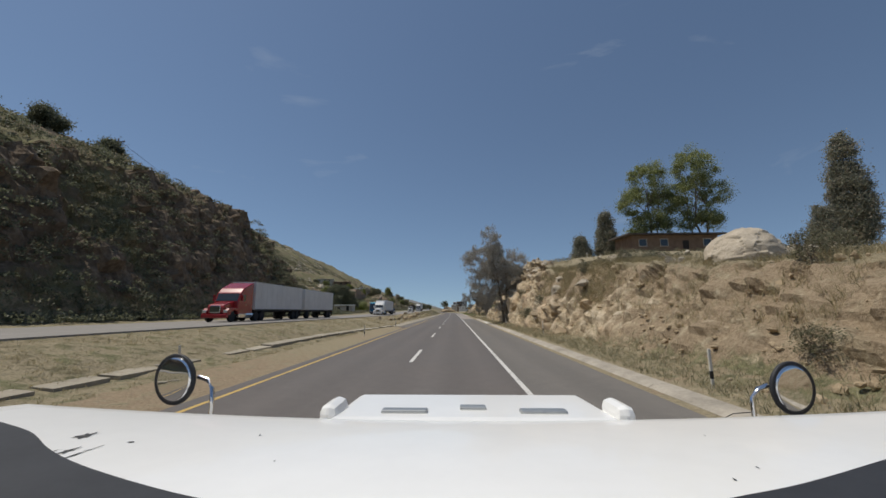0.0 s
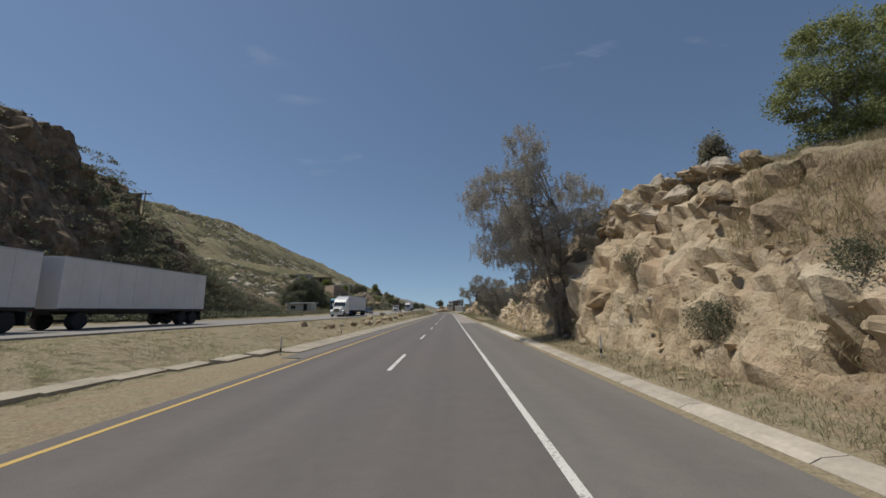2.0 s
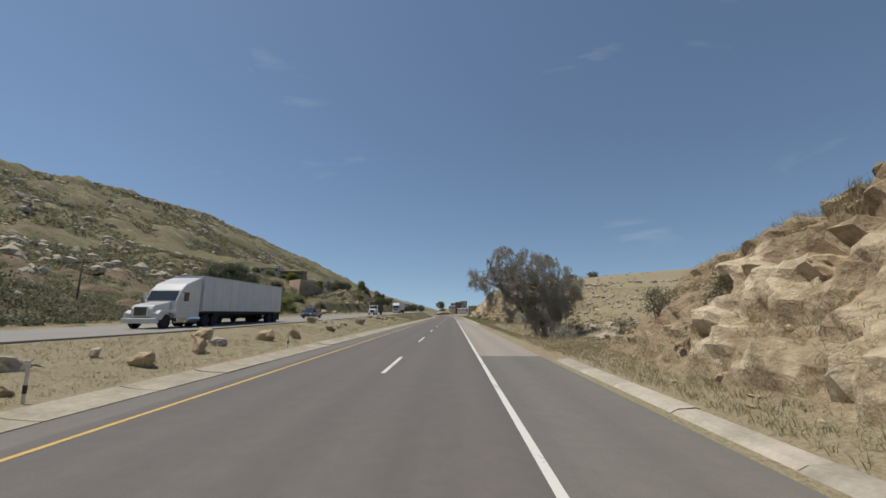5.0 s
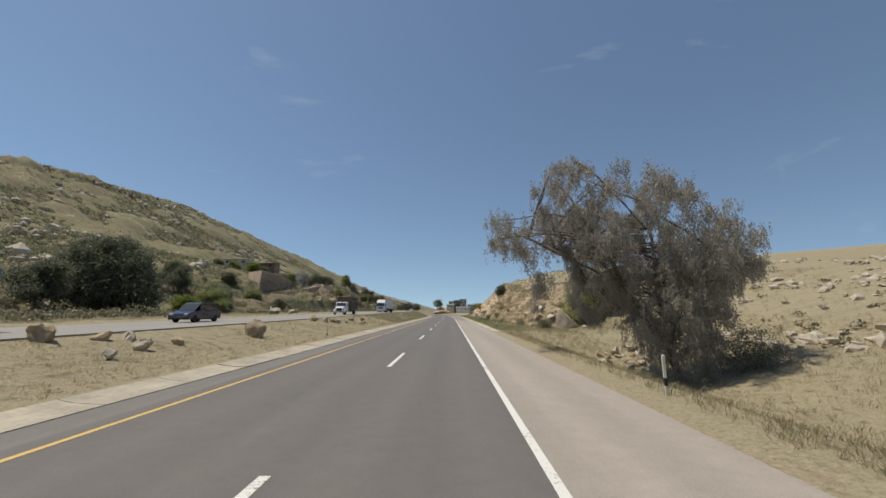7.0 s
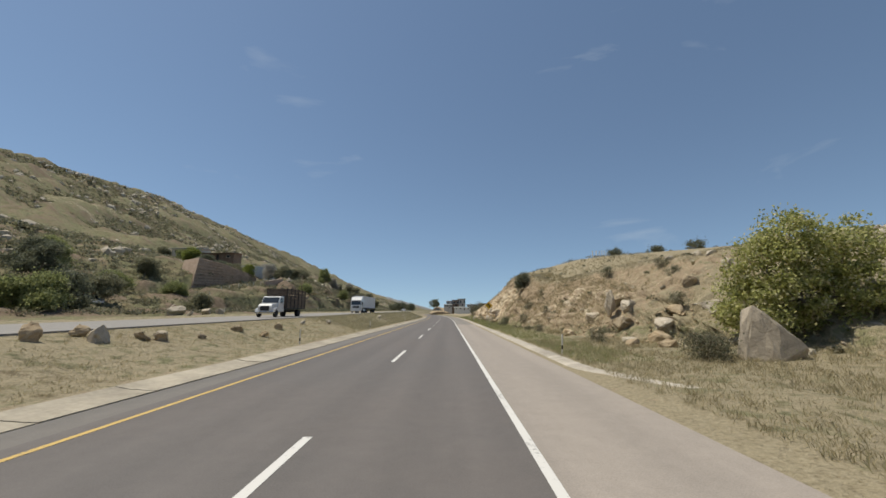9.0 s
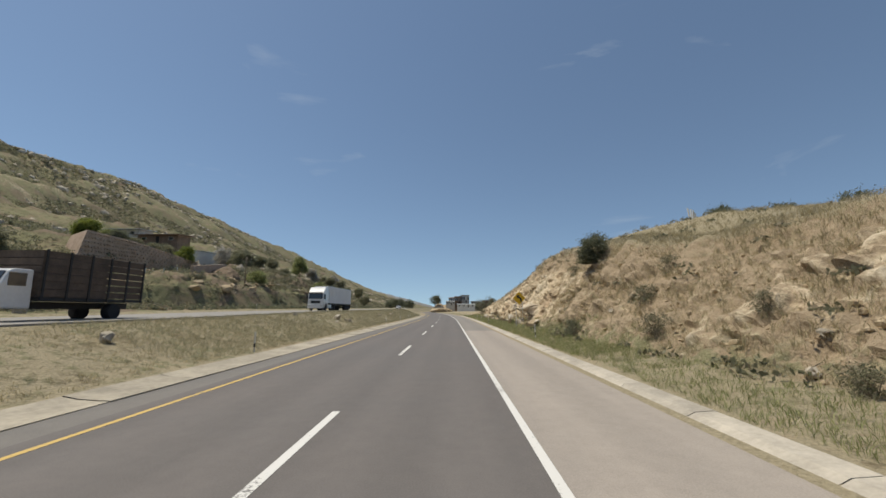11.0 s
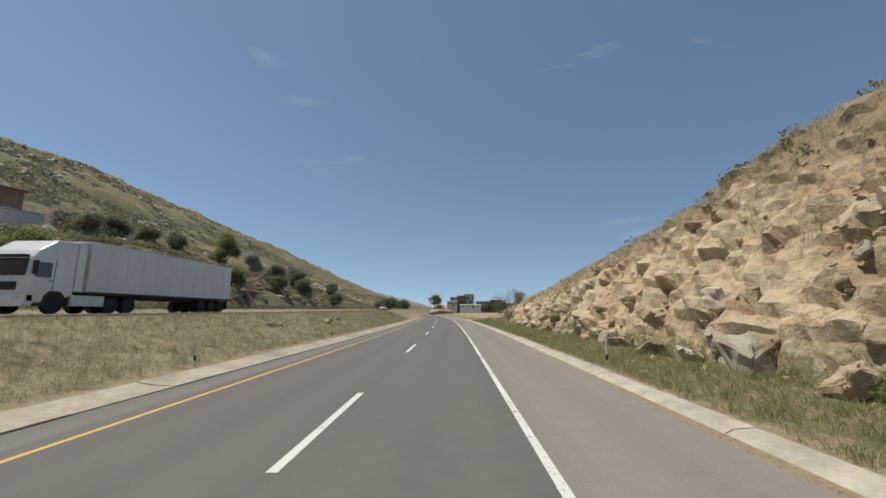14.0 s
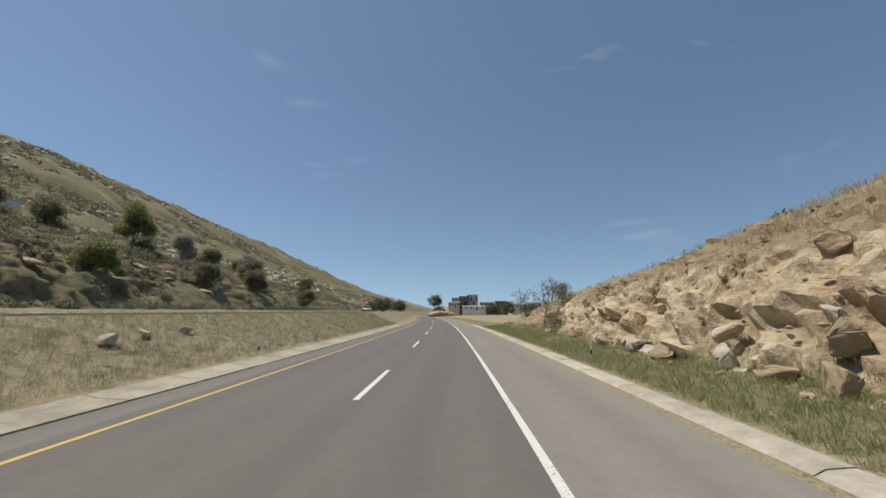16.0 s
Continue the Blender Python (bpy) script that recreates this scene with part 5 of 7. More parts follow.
# the yard and hill on the other side: dark trees, then scrub past counting
for x, y, h, w, mat, seed in [(-61, 190, 7.5, 4.0, LEAF_DARK, 173), (-66, 197, 6.5, 3.6, LEAF_GREEN, 174), (-57, 199, 5.0, 2.8, LEAF_GREEN, 170), (-41, 172, 4.6, 3.0, LEAF_GREEN, 72), (-40.5, 165, 3.2, 2.2, LEAF_BRIGHT, 73), (-44, 178, 5.5, 3.0, LEAF_DARK, 74), (-47, 149, 6.5, 3.6, LEAF_DARK, 77),
                              (-50, 190, 4.8, 2.4, LEAF_OLIVE, 75), (-52, 207, 4.0, 2.0, LEAF_GREEN, 175), (-62, 212, 4.2, 2.4, LEAF_OLIVE, 177), (-42, 199, 3.6, 2.2, LEAF_OLIVE, 178), (-39, 240, 3.0, 1.8, LEAF_GREEN, 180), (-37, 270, 3.2, 1.8, LEAF_GREEN, 181), (-38, 290, 4.0, 1.9, LEAF_OLIVE, 183), (-36, 325, 4.4, 2.2, LEAF_OLIVE, 184), 
                              (-56, 262, 7.0, 3.0, LEAF_OLIVE, 81), (-57, 268, 7.6, 3.2, LEAF_DARK, 82), (-56, 274, 7.4, 3.0, LEAF_OLIVE, 83), (-56, 281, 8.0, 3.2, LEAF_OLIVE, 84), (-50, 289, 8.6, 3.0, LEAF_GREEN, 85),
                              (-42, 296, 5.2, 2.0, LEAF_OLIVE, 86), (-38, 305, 5.0, 2.2, LEAF_OLIVE, 87), (-43, 312, 5.5, 2.4, LEAF_OLIVE, 88), (-59, 246, 4.6, 2.6, LEAF_BRIGHT, 89), (-60, 240, 4.2, 2.4, LEAF_OLIVE, 90), (-63, 233, 4.4, 2.2, LEAF_DARK, 190), (-63, 227, 5.0, 2.2, LEAF_BRIGHT, 191),
                              (-60, 262, 6.5, 2.6, LEAF_GREY, 401), (-66, 270, 6.0, 2.4, LEAF_GREY, 402), (-57, 277, 5.6, 2.4, LEAF_OLIVE, 403), (-70, 285, 6.6, 2.8, LEAF_OLIVE, 404), (-50, 300, 6.0, 2.4, LEAF_GREY, 405), (-62, 305, 5.4, 2.4, LEAF_OLIVE, 406), (-47, 318, 6.2, 2.2, LEAF_GREY, 407), (-56, 330, 6.0, 2.6, LEAF_OLIVE, 408), (-42, 340, 5.6, 2.2, LEAF_OLIVE, 409), (-52, 36, 4.5, 2.0, LEAF_DARK, 91), (-48, 41, 3.6, 1.8, LEAF_DARK, 92), (-57, 33, 6.0, 2.2, LEAF_DARK, 93), (-45, 46, 2.6, 1.6, LEAF_DARK, 94), (-60, 28, 6.2, 2.4, LEAF_DARK, 95), (-82, 88, 4.0, 2.0, LEAF_DARK, 96), (-92, 92, 6.5, 2.4, LEAF_DARK, 97), (-99, 88, 6.0, 2.4, LEAF_DARK, 98), (-88, 84, 3.4, 2.0, LEAF_OLIVE, 99), (-94, 259, 3.4, 2.2, LEAF_OLIVE, 196), (-87, 258, 3.8, 2.4, LEAF_GREEN, 197), (-80, 257, 3.2, 2.2, LEAF_OLIVE, 198), (-74, 257, 3.4, 2.4, LEAF_DARK, 199)]:
    wild = random.Random(seed)
    lobes = []
    for k in range(11):
        up, round_ = wild.uniform(0.36, 0.92), wild.uniform(0, 6.28)
        out = w * wild.uniform(0.25, 0.95) * (1.15 - up * 0.75)
        lobes.append((out * math.cos(round_), out * math.sin(round_), h * up, w * wild.uniform(0.18, 0.38), w * wild.uniform(0.18, 0.38), h * wild.uniform(0.06, 0.14)))
    tree("tree", (x, y, place_on(x, y) - 0.3), lobes,
         {LEAF_DARK: "dark green bushy tree below the hill", LEAF_GREEN: "green rounded tree below the hill", LEAF_BRIGHT: "yellow-green bushy tree below the hill", LEAF_OLIVE: "dull olive tree on the slope", LEAF_GREY: "grey-leaved open tree on the lower slope"}[mat],
         [[(0, 0, 0), (0.1, 0, h * 0.35), (0.1, 0.1, h * 0.8)], [(0, 0, h * 0.2), (0.3 * w, 0, h * 0.45), (0.5 * w, 0.1, h * 0.65)]], mat, BARK, seed, clumps=int(120 + 26 * w), per=110, size=0.32 + w * 0.045, leaf=(0.23, 0.14), droop=0.15, hang=0.1, girth=0.12 + 0.01 * h, group="trees below the hill", limbs=16)


def scrub(name, places, sizes, per, mat, label, seed, leaf=0.5):
    r = np.random.default_rng(seed)
    n = len(places)
    which = np.repeat(np.arange(n), per)
    d = r.normal(size=(n * per, 3))
    d /= np.linalg.norm(d, axis=1)[:, None]
    d *= r.uniform(0.5, 1, n * per)[:, None]
    d[:, 2] = np.abs(d[:, 2]) * 0.75
    spot = places[which] + d * sizes[which][:, None]
    ob = new(name, quads_mesh(name, leaves(r, spot, leaf, leaf * 0.6, 0.0) , mat))
    return tagged(ob, label, "scrub", kind="stuff")


r = np.random.default_rng(5)
def hill_spots(n, u0, u1, y0, y1, power=1.0):
    y = y0 + (y1 - y0) * r.uniform(size=n) ** power
    u = u0 + (u1 - u0) * r.uniform(size=n) ** 1.1
    keep = layered(u * 0.10, y * 0.045, None, 2, 170) + r.uniform(-1.1, 1.1, n) > -0.35
    x = (u + bend(y))[keep]
    return np.c_[x, y[keep], ground_height(x, y[keep]) + 0.2]


near = np.concatenate([hill_spots(500, -31, -48, 78, 135), hill_spots(2600, -33, -80, 0, 130), hill_spots(4200, -37, -80, 130, 360)])
scrub("hill_scrub", near, r.uniform(0.35, 1.3, len(near)), 40, SCRUB, "dusty olive scrub scattered over the hillside", 101, 0.30)
cut = hill_spots(2600, -31.5, -43, -5, 104)
cut[:, 0] += r.uniform(0.2, 1.6, len(cut))
shade = r.uniform(size=len(cut)) < 0.45
scrub("cut_scrub", cut[~shade], r.uniform(0.35, 1.1, int((~shade).sum())), 45, SCRUB, "dusty shrubs clinging to the shaded cut", 105, 0.24)
cut = cut[shade]
lower = np.concatenate([hill_spots(1500, -31.5, -62, 205, 420), hill_spots(500, -31, -60, 108, 150)])
scrub("slope_scrub", lower, r.uniform(0.5, 1.5, len(lower)), 60, SCRUB, "grey-green shrubs on the lower slope", 106, 0.26)
dark = np.concatenate([cut, hill_spots(420, -28.6, -31.8, 0, 108), hill_spots(260, -28.6, -31.5, 205, 330), hill_spots(700, -31.2, -40, -5, 110), hill_spots(420, -31, -58, 205, 400)])
scrub("foot_scrub", dark, r.uniform(0.35, 1.25, len(dark)) ** 1.3, 50, LEAF_DARK, "dark green bushes over the shaded cut", 102, 0.24)
bushy = hill_spots(10500, -50, -245, 20, 620)
scrub("hill_bushes", bushy, r.uniform(0.7, 2.1, len(bushy)), 46, LEAF_OLIVE, "rounded olive bushes over the hillside", 107, 0.42)
far = np.concatenate([hill_spots(26000, -70, -250, 20, 600), hill_spots(9000, -60, -250, 600, 1000)])
scrub("distant_scrub", far, r.uniform(0.4, 1.4, len(far)), 11, SCRUB, "scattered scrub on the distant hillside", 103, 0.8)

y = r.uniform(8, 300, 900)
x = np.where((y > 100) & (y < 200), foot_place(y) - 1, 14) + 50 * r.uniform(size=900) ** 1.6
scrub("plateau_scrub", np.c_[x, y, ground_height(x, y) + 0.1], r.uniform(0.2, 0.7, 900), 26, SCRUB, "low dusty scrub over the plateau beside the road", 104, 0.22)
# grass
r = np.random.default_rng(6)
tufts("verge_grass", scatter(r, 5200, 6.0, 8.6, 4, 100), 0.20, 7, GRASS, "short half-green grass on the verge", 201, 0.5, 0.011)
tufts("verge_grass", np.concatenate([scatter(r, 1500, 6.0, 9.0, 150, 185), scatter(r, 11000, 5.95, 9.6, 180, 290)]), 0.23, 9, GREEN_GRASS, "fresh green grass on the verge", 207, 0.5, 0.010)
tufts("verge_straw", np.concatenate([scatter(r, 8500, 5.9, 26.0, 100, 162), scatter(r, 9000, 5.7, 13.0, 96, 162), scatter(r, 1800, 20, 28, 149, 156)]), 0.19, 6, STRAW, "dry straw-coloured grass beside the shoulder", 202, 0.5, 0.010)
tufts("median_straw", np.concatenate([scatter(r, 6500, -16, -8.9, 8, 110), scatter(r, 6500, -16, -8.9, 110, 200)]), 0.13, 6, STRAW, "short dry grass over the median", 203, 0.7, 0.012)
tufts("median_grass", scatter(r, 15000, -16, -9.0, 178, 310), 0.27, 9, GRASS, "dry-green grass over the median", 204, 0.4, 0.008)
on_crest = []
for x0, x1, y0, y1, n in ((12.0, 40.0, 10, 280, 4000), (9.0, 14.0, 10, 35, 1300), (10.3, 14, 35, 100, 1500), (9.4, 12.4, 25, 45, 2600), (9.2, 16.5, 165, 200, 3200), (14, 34, 150, 200, 3000), (11, 15, 200, 285, 900)):
    on_crest.append(scatter(r, n, x0, x1, y0, y1))
y = r.uniform(150, 250, 2800)
x = crest_place(y) + r.uniform(-1.0, 1.2, 2800)
tufts("crest_straw", np.c_[x, y, ground_height(x, y)], 0.36, 9, STRAW_PALE, "pale seeding grass along the crest of the bank", 206, 0.4, 0.010)
tufts("bank_straw", np.concatenate(on_crest), 0.38, 9, STRAW, "tall dry grass along the top of the bank", 205, 0.45, 0.011)

# ---- houses, walls, poles, posts and the road sign ----
def box(bm, x0, x1, y0, y1, z0, z1, edge=0.0):
    """A block between two corners; edge rounds it."""
    made = bmesh.ops.create_cube(bm, size=1.0)["verts"]
    for v in made:
        v.co = ((x0 + x1) / 2 + v.co.x * (x1 - x0), (y0 + y1) / 2 + v.co.y * (y1 - y0), (z0 + z1) / 2 + v.co.z * (z1 - z0))
    if edge:
        es = list({e for v in made for e in v.link_edges})
        bmesh.ops.bevel(bm, geom=es, offset=edge, segments=2, affect="EDGES", profile=0.5)
    return bm


def block(*a, edge=0.0):
    return box(bmesh.new(), *a, edge=edge)


def prism(points, x0, x1, edge=0.0):
    """A side outline (y, z) drawn out across from x0 to x1."""
    bm = bmesh.new()
    a = [bm.verts.new((x0, y, z)) for y, z in points]
    b = [bm.verts.new((x1, y, z)) for y, z in points]
    n = len(points)
    for j in range(n):
        bm.faces.new((a[j], a[(j + 1) % n], b[(j + 1) % n], b[j]))
    bm.faces.new(a[::-1])
    bm.faces.new(b)
    bmesh.ops.recalc_face_normals(bm, faces=bm.faces)
    if edge:
        bmesh.ops.bevel(bm, geom=list(bm.edges), offset=edge, segments=2, affect="EDGES", profile=0.5)
    return bm


def lathe(profile, sides=20, axis="z"):
    """A turned shape from (radius, height) pairs."""
    bm = bmesh.new()
    rings = []
    for rad, h in profile:
        ring = []
        for j in range(sides):
            q = 2 * math.pi * j / sides
            c, s = rad * math.cos(q), rad * math.sin(q)
            ring.append(bm.verts.new((c, s, h) if axis == "z" else (h, c, s)))
        rings.append(ring)
    for lo, hi in zip(rings, rings[1:]):
        for j in range(sides):
            bm.faces.new((lo[j], lo[(j + 1) % sides], hi[(j + 1) % sides], hi[j]))
    bm.faces.new(rings[0][::-1])
    bm.faces.new(rings[-1])
    bmesh.ops.recalc_face_normals(bm, faces=bm.faces)
    return bm


PLASTER = plain("sun_bleached_plaster", (0.56, 0.52, 0.45), 0.9, 0, 0.15, 0.7, 0.004)
WHITE_WALL = plain("whitewashed_block_wall", (0.66, 0.64, 0.60), 0.9, 0, 0.12, 0.6, 0.004)
BROWN_WALL = plain("brown_brick_wall", (0.21, 0.14, 0.095), 0.92, 0, 0.25, 1.2, 0.01)
DARK_ROOF = plain("dark_sheet_roof", (0.10, 0.085, 0.075), 0.8, 0, 0.2, 0.8)
PALE_ROOF = plain("pale_corrugated_sheet", (0.55, 0.57, 0.55), 0.5, 0.3, 0.15, 0.9)
RUST_ROOF = plain("rusty_brown_sheet", (0.24, 0.15, 0.10), 0.8, 0.1, 0.25, 0.8)
STONE_WALL = rock_material("mortared_field_stone", (0.27, 0.205, 0.155), (0.39, 0.305, 0.24), (0.49, 0.395, 0.32), 0.1)
WOOD = plain("weathered_pole_timber", (0.16, 0.125, 0.09), 0.9, 0, 0.3, 3.0, 0.005)
WIRE = plain("dark_cable", (0.03, 0.03, 0.03), 0.6)
GALVANISED = plain("galvanised_steel", (0.52, 0.53, 0.52), 0.45, 0.8, 0.1, 5.0)
SIGN_YELLOW = plain("yellow_sign_sheet", (0.72, 0.44, 0.02), 0.45, 0, 0.06, 2.0)
SIGN_BLACK = plain("black_sign_vinyl", (0.015, 0.015, 0.016), 0.5, 0, 0.1, 2.0)
WINDOW = glass_material("dark_window_glass")
DARK_WOOD = plain("dark_opening", (0.03, 0.026, 0.022), 0.9)


def house(at, w, d, h, wall, roof, label, windows=2, overhang=0.5, slope=0.25, turn=0.0, door=True, group="", pane=WINDOW, footing=1.5):
    """A low house: walls, a shallow sheet roof, windows with frames, a door. Its front faces -y."""
    ob = thing("house", at, label, "house", group, turn=turn)
    part("wall", prism([(0, -footing), (0, h), (d, h + slope), (d, -footing)], 0, w), wall, ob)
    part("roof", prism([(-overhang, h + 0.02), (-overhang, h + 0.2), (d + overhang, h + slope + 0.24), (d + overhang, h + slope + 0.06)], -overhang, w + overhang), roof, ob)
    n = windows + (1 if door else 0)
    for k in range(n):
        cx = w * (k + 0.5) / n
        if door and k == n // 2:
            part("door", block(cx - 0.45, cx + 0.45, -0.04, 0.05, 0.0, 2.05), DARK_WOOD, ob)
            continue
        win = part("window", block(cx - 0.55, cx + 0.55, -0.025, 0.05, h * 0.42, h * 0.78), pane, ob)
        frame_bm = bmesh.new()
        for a in ((cx - 0.62, cx - 0.55, h * 0.42 - 0.07, h * 0.78 + 0.07), (cx + 0.55, cx + 0.62, h * 0.42 - 0.07, h * 0.78 + 0.07)):
            box(frame_bm, a[0], a[1], -0.05, 0.05, a[2], a[3])
        box(frame_bm, cx - 0.55, cx + 0.55, -0.05, 0.05, h * 0.78, h * 0.78 + 0.07)
        box(frame_bm, cx - 0.55, cx + 0.55, -0.08, 0.05, h * 0.42 - 0.07, h * 0.42)
        part("window_frame", frame_bm, PLASTER, win)
    return ob


# on top of the near bank
house((27.5, 58.6, 10.6), 13.0, 6.0, 2.9, BROWN_WALL, DARK_ROOF, "low brown house with a dark flat roof on the hilltop", 3, 0.9, 0.3)
# above the yard across the road
house((-95.5, 264.0, 21.6), 10.5, 5.0, 2.3, PLASTER, PALE_ROOF, "pale house with a light sheet roof above the stone wall", 2, 0.6, 0.4, group="houses on the slope", footing=5.0)
house((-83.5, 262.0, 19.6), 11.0, 5.0, 2.3, BROWN_WALL, RUST_ROOF, "brown shed with a rusty sheet roof above the stone wall", 2, 0.8, 0.5, group="houses on the slope", footing=5.0)
house((-56.0, 188.0, 3.4), 4.0, 3.0, 2.3, plain("orange_plaster", (0.34, 0.12, 0.06), 0.9, 0, 0.2, 1.0), RUST_ROOF, "small orange hut in the roadside yard", 1, 0.4, 0.2)
house((-39.5, 126.0, 1.7), 6.0, 3.5, 2.1, PLASTER, PALE_ROOF, "pale open lean-to beside the road", 1, 0.4, 0.1)
house((-69.0, 258.0, 14.4), 4.5, 27.0, 2.6, WHITE_WALL, PALE_ROOF, "long whitewashed building on the terrace", 0, 0.15, 1.6, door=False, footing=1.5)

# the great stone retaining wall, of rough courses
def stone_wall():
    ob = thing("retaining_wall", (-56.5, 219.0, 0), "tall mortared stone retaining wall below the houses", "wall")
    r = random.Random(3)
    shape = [((0.0, 2.0), 5.6, 14.7), ((-0.3, 12.0), 7.0, 14.5), ((-0.8, 30.0), 9.8, 12.9)]
    bm = bmesh.new()
    rows = []
    for (px, py), low, high in [((-5.6, 5.0), 7.6, 14.4)] + shape:
        rows.append([bm.verts.new((px - 0.6 * f, py + 0.2 * f - (3.2 * (1 - f) if py < 6 else 0.0), low - 1.5 + (high - low + 1.5) * f)) for f in (0, 0.25, 0.5, 0.75, 1.0)] + [bm.verts.new((px - 2.0, py + 2.0, high))])
    for a, b in zip(rows, rows[1:]):
        for j in range(len(a) - 1):
            bm.faces.new((a[j], b[j], b[j + 1], a[j + 1]))
    bmesh.ops.subdivide_edges(bm, edges=list(bm.edges), cuts=3, use_grid_fill=True)
    part("wall_core", bm, STONE_WALL, ob)
    proto = [mesh_of(boulder_mesh(500 + k, 0.7, 0), "stone", STONE_WALL) for k in range(3)]
    for row, ((ax, ay), al, ah), ((bx, by), bl, bh) in ((q, a, b) for a, b in zip(shape, shape[1:]) for q in range(12)):
        f = (row + 0.5) / 12
        n = 19
        for k in range(n):
            g = (k + 0.5 + (0.5 if row % 2 else 0)) / n
            if g > 1:
                continue
            x, y = ax + (bx - ax) * g - 0.6 * f, ay + (by - ay) * g + 0.2 * f - (3.2 * (1 - f) * (1 - g) if ay < 6 else 0.0)
            z = (al + (bl - al) * g) + ((ah - al) + ((bh - bl) - (ah - al)) * g) * f
            s = new("stone", proto[r.randrange(3)])
            s.parent = ob
            s.matrix_local = Matrix.LocRotScale((x, y, z), Euler((r.random() * 6, r.random() * 6, r.random() * 6)), (0.33, 0.33, 0.33))
    return ob


stone_wall()
low_wall = thing("terrace_wall", (-45.0, 229.0, 0), "low rough stone wall along the terrace", "wall")
part("wall_core", prism([(0, 3.0), (0, 9.8), (9.5, 11.2), (9.5, 4.0)], -0.3, 0.3, 0.05), STONE_WALL, low_wall)
part("terrace_step", prism([(8.6, 3.0), (8.8, 8.6), (9.2, 10.38), (24.6, 10.38), (25.2, 8.4), (25.6, 3.0)], -6.0, -0.9, 0.3), STONE_WALL, low_wall, "brown earth and stone step under the building")
# slender fence posts on the terrace and on the hill
fence = thing("fence_post", (0, 0, 0), "slim pale fence post on the slope", "post", "fence posts")
part("shaft", block(-0.06, 0.06, -0.06, 0.06, -0.4, 1.3, edge=0.015), POST_WHITE, fence)
part("cap", block(-0.06, 0.06, -0.06, 0.06, 1.3, 1.36), POST_WHITE, fence)
spots = [(-47.5 - 0.22 * k + 0.2 * math.sin(k * 2.1), 211 + 3.9 * k) for k in range(12)] + [(28.0 + 1.2 * k, 206 + 1.6 * k) for k in range(6)] + [(16, 62), (21, 60)]
for k, (x, y) in enumerate(spots):
    m = pose(x, y, place_on(x, y), rng.uniform(-4, 4), rng.uniform(-5, 5), rng.uniform(0, 90))
    if k:
        copy_thing(fence, m)
    else:
        fence.matrix_world = m


def pole(x, y, h, cross=True):
    ob = thing("utility_pole", (x, y, place_on(x, y) - 0.3), "weathered wooden utility pole on the hillside", "pole", "utility poles")
    part("shaft", lathe([(0.11, 0), (0.095, h * 0.5), (0.075, h)], 10), WOOD, ob, smooth_faces=True)
    if cross:
        arm = part("crossarm", block(-0.9, 0.9, -0.06, 0.06, h - 0.55, h - 0.42), WOOD, ob)
        for k in (-0.8, 0.0, 0.8):
            part("insulator", lathe([(0.05, h - 0.42), (0.06, h - 0.34), (0.03, h - 0.26)], 8), POST_WHITE, arm).location.x = k
    return ob


POLES = [(-44, 46, 3.6), (-43, 84, 5.0), (-44, 122, 6.0), (-52, 160, 7), (-37, 232, 6.0)]
for x, y, h in POLES:
    pole(x, y, h)
for (ax, ay, ah), (bx, by, bh) in zip(POLES[:3], POLES[1:4]):
    az, bz = place_on(ax, ay) - 0.5 + ah, place_on(bx, by) - 0.5 + bh
    cable = bpy.data.curves.new("cable", "CURVE")
    cable.dimensions, cable.bevel_depth, cable.bevel_resolution = "3D", 0.02, 1
    sp = cable.splines.new("POLY")
    sp.points.add(12)
    for k in range(13):
        f = k / 12
        sp.points[k].co = (ax + (bx - ax) * f, ay + (by - ay) * f, az + (bz - az) * f - 1.2 * math.sin(math.pi * f), 1)
    cable.materials.append(WIRE)
    tagged(new("cable", cable), "thin dark cable slung between poles", "cable", "cables")

# delineator posts along both edges
marker = thing("marker_post", (0, 0, 0), "white roadside marker post with a black band", "post", "marker posts")
part("shaft", block(-0.036, 0.036, -0.025, 0.025, -0.25, 0.96, edge=0.012), POST_WHITE, marker)
part("band", block(-0.039, 0.039, -0.028, 0.028, 0.22, 0.42, edge=0.012), POST_BLACK, marker, "black reflective band")
SPOTS = [(6.5, 10.2), (7.2, 31.7), (6.4, 48.1), (6.3, 63.2), (6.6, 78.8), (7.6, 105.7), (5.9, 115.9), (6.2, 153.8), (6.5, 190.2), (6.2, 220.4), (6.2, 234.0), (6.6, 248.7), (7.6, 278),
         (-9.6, 13.5), (-7.6, 32.8), (-7.7, 50.9), (-8.95, 65.7), (-8.95, 86.1), (-8.95, 100), (-8.95, 135.9), (-8.95, 159.4), (-8.95, 181.8), (-8.95, 220.3), (-8.95, 236.5), (-8.95, 250.6), (-9.3, 260), (-9.6, 279.6),
         (-28.4, 18), (-28.4, 52), (-28.3, 86), (-28.3, 150), (-28.4, 184), (-28.4, 220), (-28.4, 252), (-28.4, 286)]
for k, (x, y) in enumerate(SPOTS):
    x = x + float(bend(y))
    z = place_on(x, y)
    m = pose(x, y, z, rng.uniform(-3, 3), rng.uniform(-4, 4), rng.uniform(-10, 10))
    if k:
        copy_thing(marker, m)
    else:
        marker.matrix_world = m

